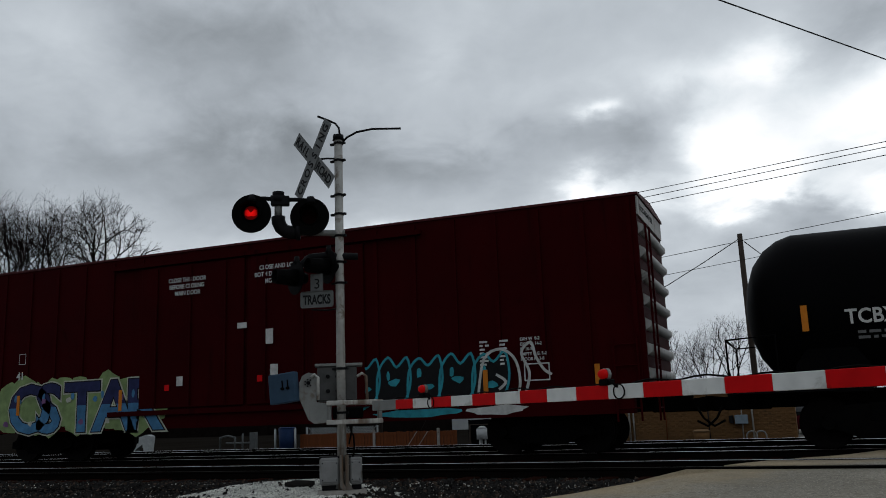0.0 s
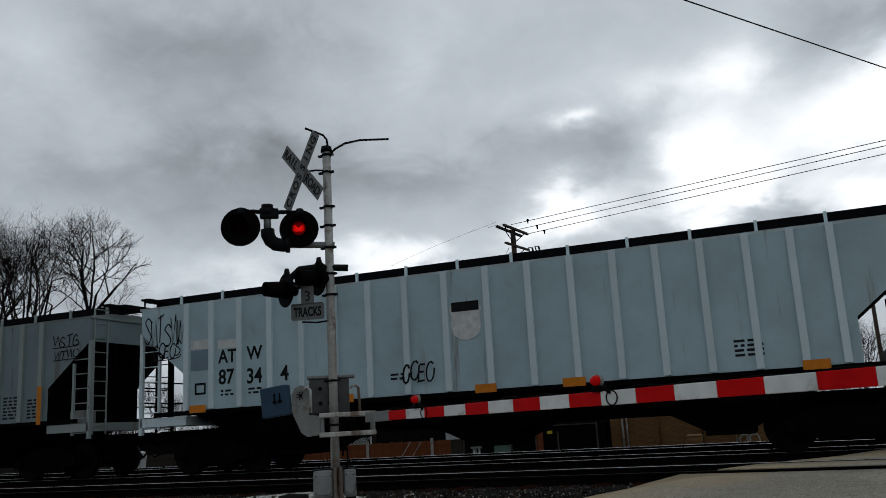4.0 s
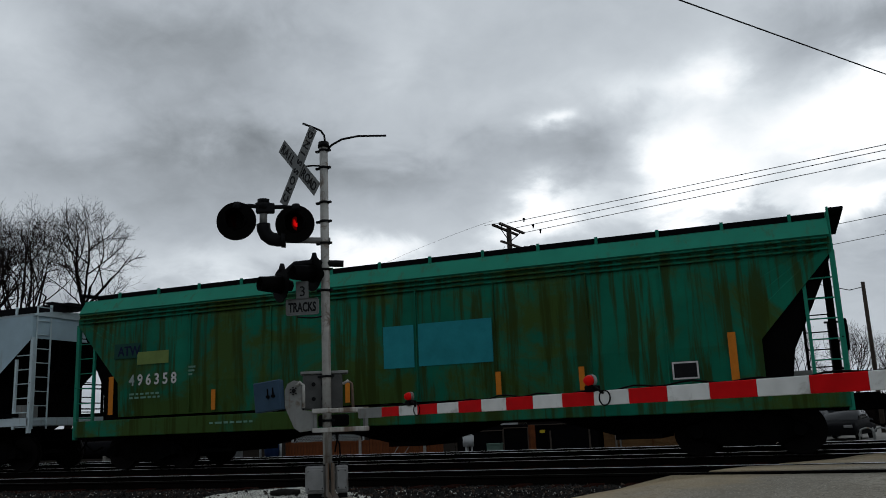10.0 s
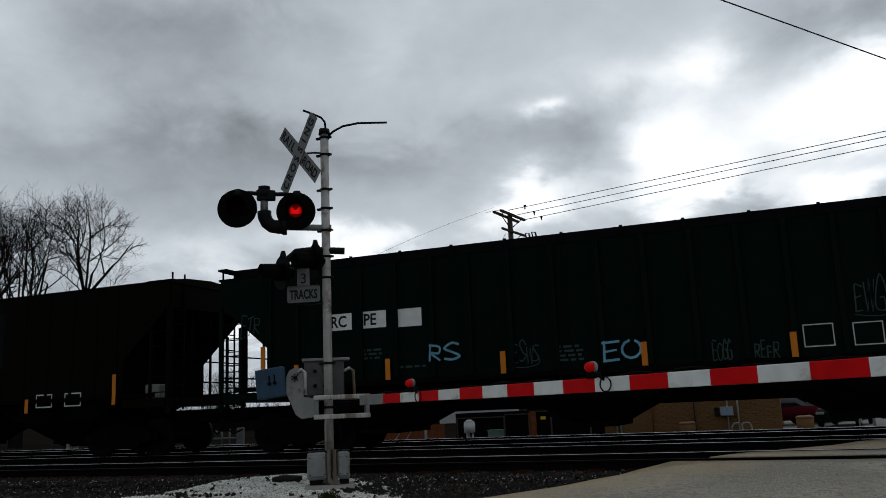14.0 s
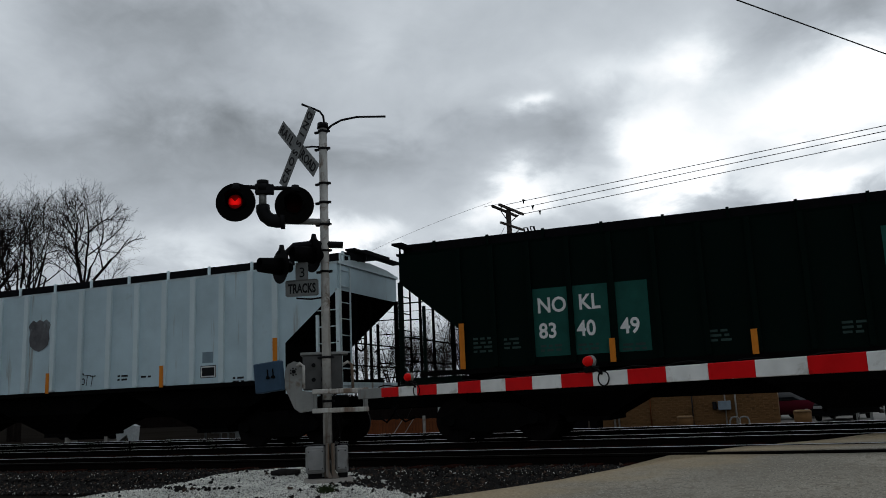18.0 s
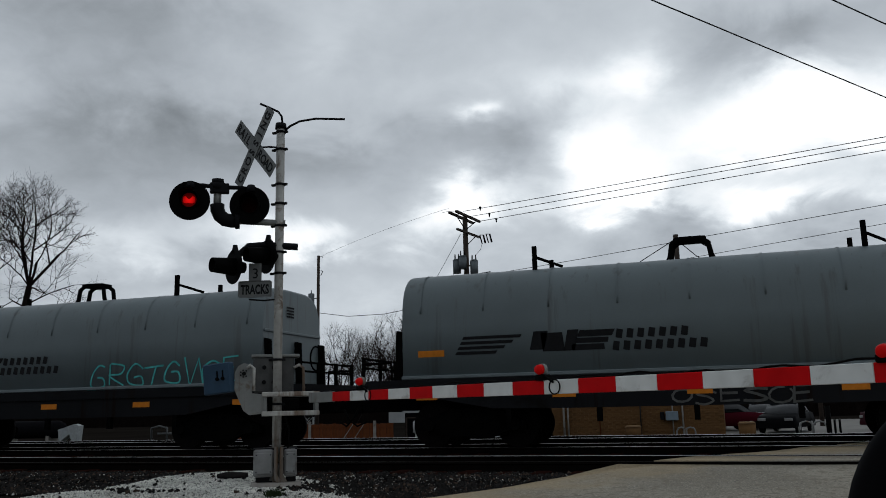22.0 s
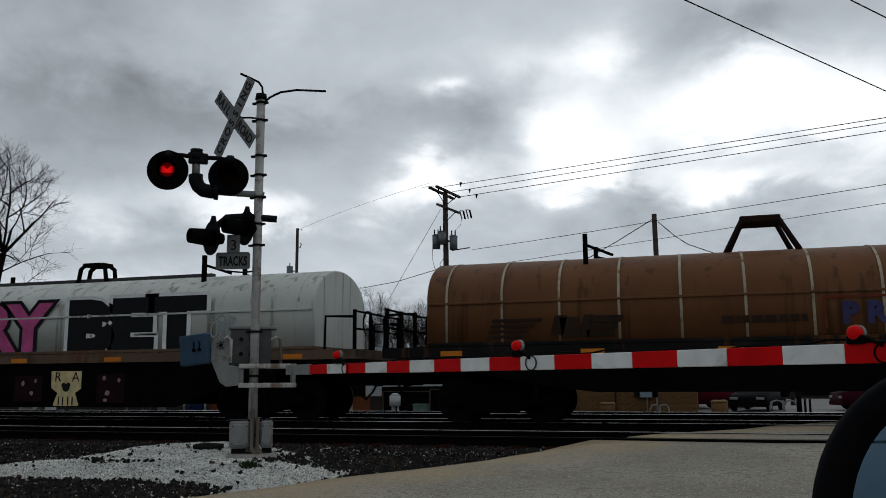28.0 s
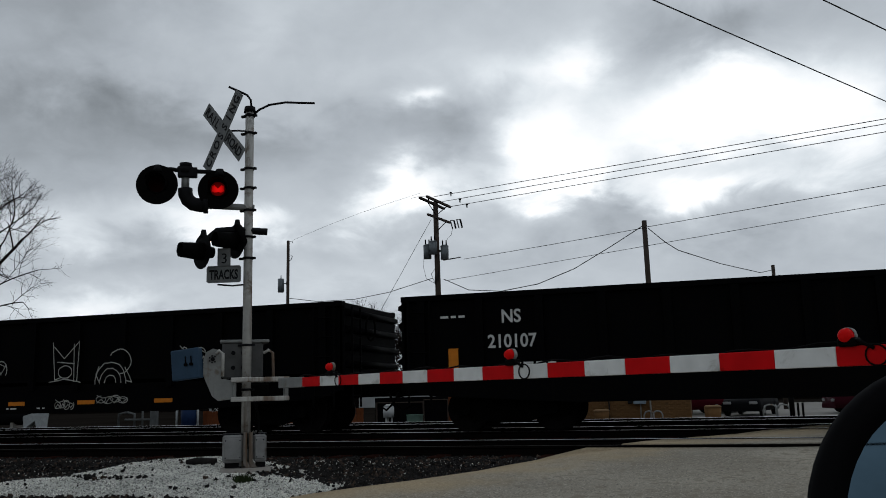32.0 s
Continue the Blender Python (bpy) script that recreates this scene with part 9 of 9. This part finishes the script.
# small things beside the mast
bm = bmesh.new()
rngb = random.Random(2)
loft(bm, [[(x, .09 * q * math.cos(a * 1.05) + .02 * rngb.uniform(-1, 1), .07 + .07 * q * math.sin(a * 1.05) + .01 * rngb.uniform(-1, 1)) for a in range(6)] for x, q in ((-.28, .55), (-.1, 1.0), (.12, .9), (.26, .5))])
thing("timber_block", "split dark timber block on the gravel", "timber", pose(-6.72, 10.75, mound_z(-6.72, 10.75) - .012, 0, 0, 28) @ Matrix.Scale(.78, 4), bm=bm, mat=stone_dark)
vs, fs = [], []
rngb = random.Random(8)
for k in range(260):
    a, r = rngb.uniform(0, 6.28), rngb.uniform(0, .12)
    x0, y0 = -5.22 + r * math.cos(a), 9.25 + r * math.sin(a) * .7
    z0 = mound_z(x0, y0)
    h, dx, dy = rngb.uniform(.04, .11), rngb.uniform(-.07, .07), rngb.uniform(-.07, .07)
    q = len(vs)
    vs += [(x0 - .006, y0, z0), (x0 + .006, y0, z0), (x0 + dx, y0 + dy, z0 + h)]
    fs.append((q, q + 1, q + 2))
me = bpy.data.meshes.new("grass_tuft")
me.from_pydata(vs, [], fs)
me.materials.append(material("dull_grass", (.03, .045, .018), .9))
tagged(new("grass_tuft", me), "dark tuft of grass in the pale gravel", "grass", kind="stuff")

# ---- the car from which the view is taken: door and wing mirror ----
own = thing("waiting_car", "black door mirror and door of the waiting car", "car", Matrix.Translation((0, 0, -.36)) @ Matrix.Rotation(math.atan2(.822, .569), 4, "Z"))
# here x runs ahead along the street, y to the left
trim_black = material("trim_black", (.004, .004, .0045), .5, 0, .2, 6, .02, spec=.02)
bm = bmesh.new()
prism(bm, [(-.75, .34), (-.75, .95), (.55, .98), (1.05, .98), (1.15, .9), (1.15, .34)], .24, .34)
part("door_panel", bm, material("door_paint", (.02, .022, .025), .3, .2, .05, 2, 0), own, "dark car door")
bm = bmesh.new()
box(bm, -1.2, 2.2, -1.3, .30, .18, .36)
part("floor_pan", bm, trim_black, own)
for x in (-.9, 1.75):
    bm = bmesh.new()
    tube(bm, (x, .1, .32), (x, .34, .32), .32, .32, 20)
    part("tyre", bm, black_paint, own)
mc = Vector((0.290, 1.111, 0.662))
mn = Vector((-0.42, -1.7, 0.42)).normalized()
mx = Vector((0, 0, 1)).cross(mn).normalized()
mirror_m = own.matrix_basis.inverted() @ Matrix((
    (mx.x, -mn.x, mn.cross(mx).x, mc.x), (mx.y, -mn.y, mn.cross(mx).y, mc.y), (mx.z, -mn.z, mn.cross(mx).z, mc.z), (0, 0, 0, 1)))


def oval(rx, rz, y, n=48, p=2.1):
    pts = []
    for k in range(n):
        a = 2 * math.pi * k / n
        c_, s_ = math.cos(a), math.sin(a)
        pts.append((rx * math.copysign(abs(c_) ** (2 / p), c_), y, rz * math.copysign(abs(s_) ** (2 / p), s_)))
    return pts


bm = bmesh.new()
loft(bm, [oval(.134, .167, .012), oval(.141, .174, .0), oval(.166, .197, -.008), oval(.180, .211, .006), oval(.184, .215, .03), oval(.165, .195, .10), oval(.09, .11, .15)])
house = part("mirror_housing", bm, trim_black, own, "black mirror housing", mirror_m)
# the dark blue of the reflected sky is put into the glass colour
mg = bpy.data.materials.new("mirror_glass")
mg.use_nodes = True
b = mg.node_tree.nodes["Principled BSDF"]
b.inputs["Base Color"].default_value, b.inputs["Metallic"].default_value, b.inputs["Roughness"].default_value = (.07, .115, .15, 1), 1.0, .02
bm = bmesh.new()
loft(bm, [oval(.135, .168, .012), oval(.135, .168, .006)])
for f in bm.faces:
    f.smooth = False
part("mirror_glass", bm, mg, house, "mirror glass tinted with the dark blue of reflected sky")
bm = bmesh.new()
q = own.matrix_basis.inverted() @ mc
pipe(bm, [(q.x, q.y, q.z - .1), (q.x - .02, q.y - .06, q.z - .16), (q.x - .04, .30, .93)], .05, 8)
part("mirror_foot", bm, trim_black, own)
# a line overhead behind the car, seen in the mirror
a, b = along((-30, -9, 8.2), (30, -15, 8.2), 0, 1)
curve_wire("power_line", sag(a, b, .4), .02, "overhead power line along the street")
a, b = along((-30, -9.5, 7.2), (30, -15.5, 7.0), 0, 1)
curve_wire("power_line", sag(a, b, .4), .02, "overhead power line along the street")


# ---- what moves ----
TRAIN = ((0, 0.0), (2, -25.35), (4, -50.54), (6, -75.66), (8, -100.77), (10, -125.91), (12, -151.1), (14, -176.34), (16, -201.63), (18, -226.95), (20, -252.28),
         (22, -277.61), (24, -302.93), (26, -328.26), (28, -353.61), (30, -379.03), (32, -404.59))


def train_at(t):
    for (a, sa_), (b, sb_) in zip(TRAIN, TRAIN[1:]):
        if a <= t <= b:
            return sa_ + (sb_ - sa_) * (t - a) / (b - a)
    return TRAIN[-1][1]


def motions():
    for car, place in CARS:
        walk(car, [(t, pose(place + s, TRACKS[1], 0)) for t, s in TRAIN])
    # wheels roll while their car is before the camera
    for ws, place, along, e in WHEELS:
        seen = [k for k in range(0, 961) if -26 < place + along + train_at(k / 30) < 9]
        rows = [(0, pose(e, 0, 0.455))]
        for k in seen:
            t = k / 30
            if t <= 0:
                continue
            ang = math.degrees(-train_at(t) / 0.455) % 360
            rows.append((t, pose(e, 0, 0.455, 0, -ang, 0)))
        if not seen or rows[-1][0] < 32:
            rows.append((32, pose(e, 0, 0.455)))
        walk(ws, rows)
    # the flashers' inserts turn over about every three quarters of a second to imitate blinking
    half = 0.7447
    for ins, first in ((INSERT_A, 0), (INSERT_B, 1)):
        base = ins.matrix_basis.translation.copy()
        rows = []
        now = 180 if first else 0
        rows.append((0, pose(*base, 0, 0, now)))
        k = -1
        while True:
            t = 1.1 + half * k
            k += 1
            if t > 31.8:
                break
            if t < 0.2:
                continue
            for d, q in ((-0.0667, 0), (-0.0333, 60), (0.0, 120), (0.0333, 180)):
                rows.append((t + d, pose(*base, 0, 0, now + q)))
            now += 180
        rows.append((32, pose(*base, 0, 0, now)))
        walk(ins, rows)
    # the cloud drifts slowly to the left
    walk(sky_backdrop, [(t, pose(0, 0, 0, 0, 0, (t - 13) * 0.2)) for t in (0, 8, 16, 24, 32)])


motions()
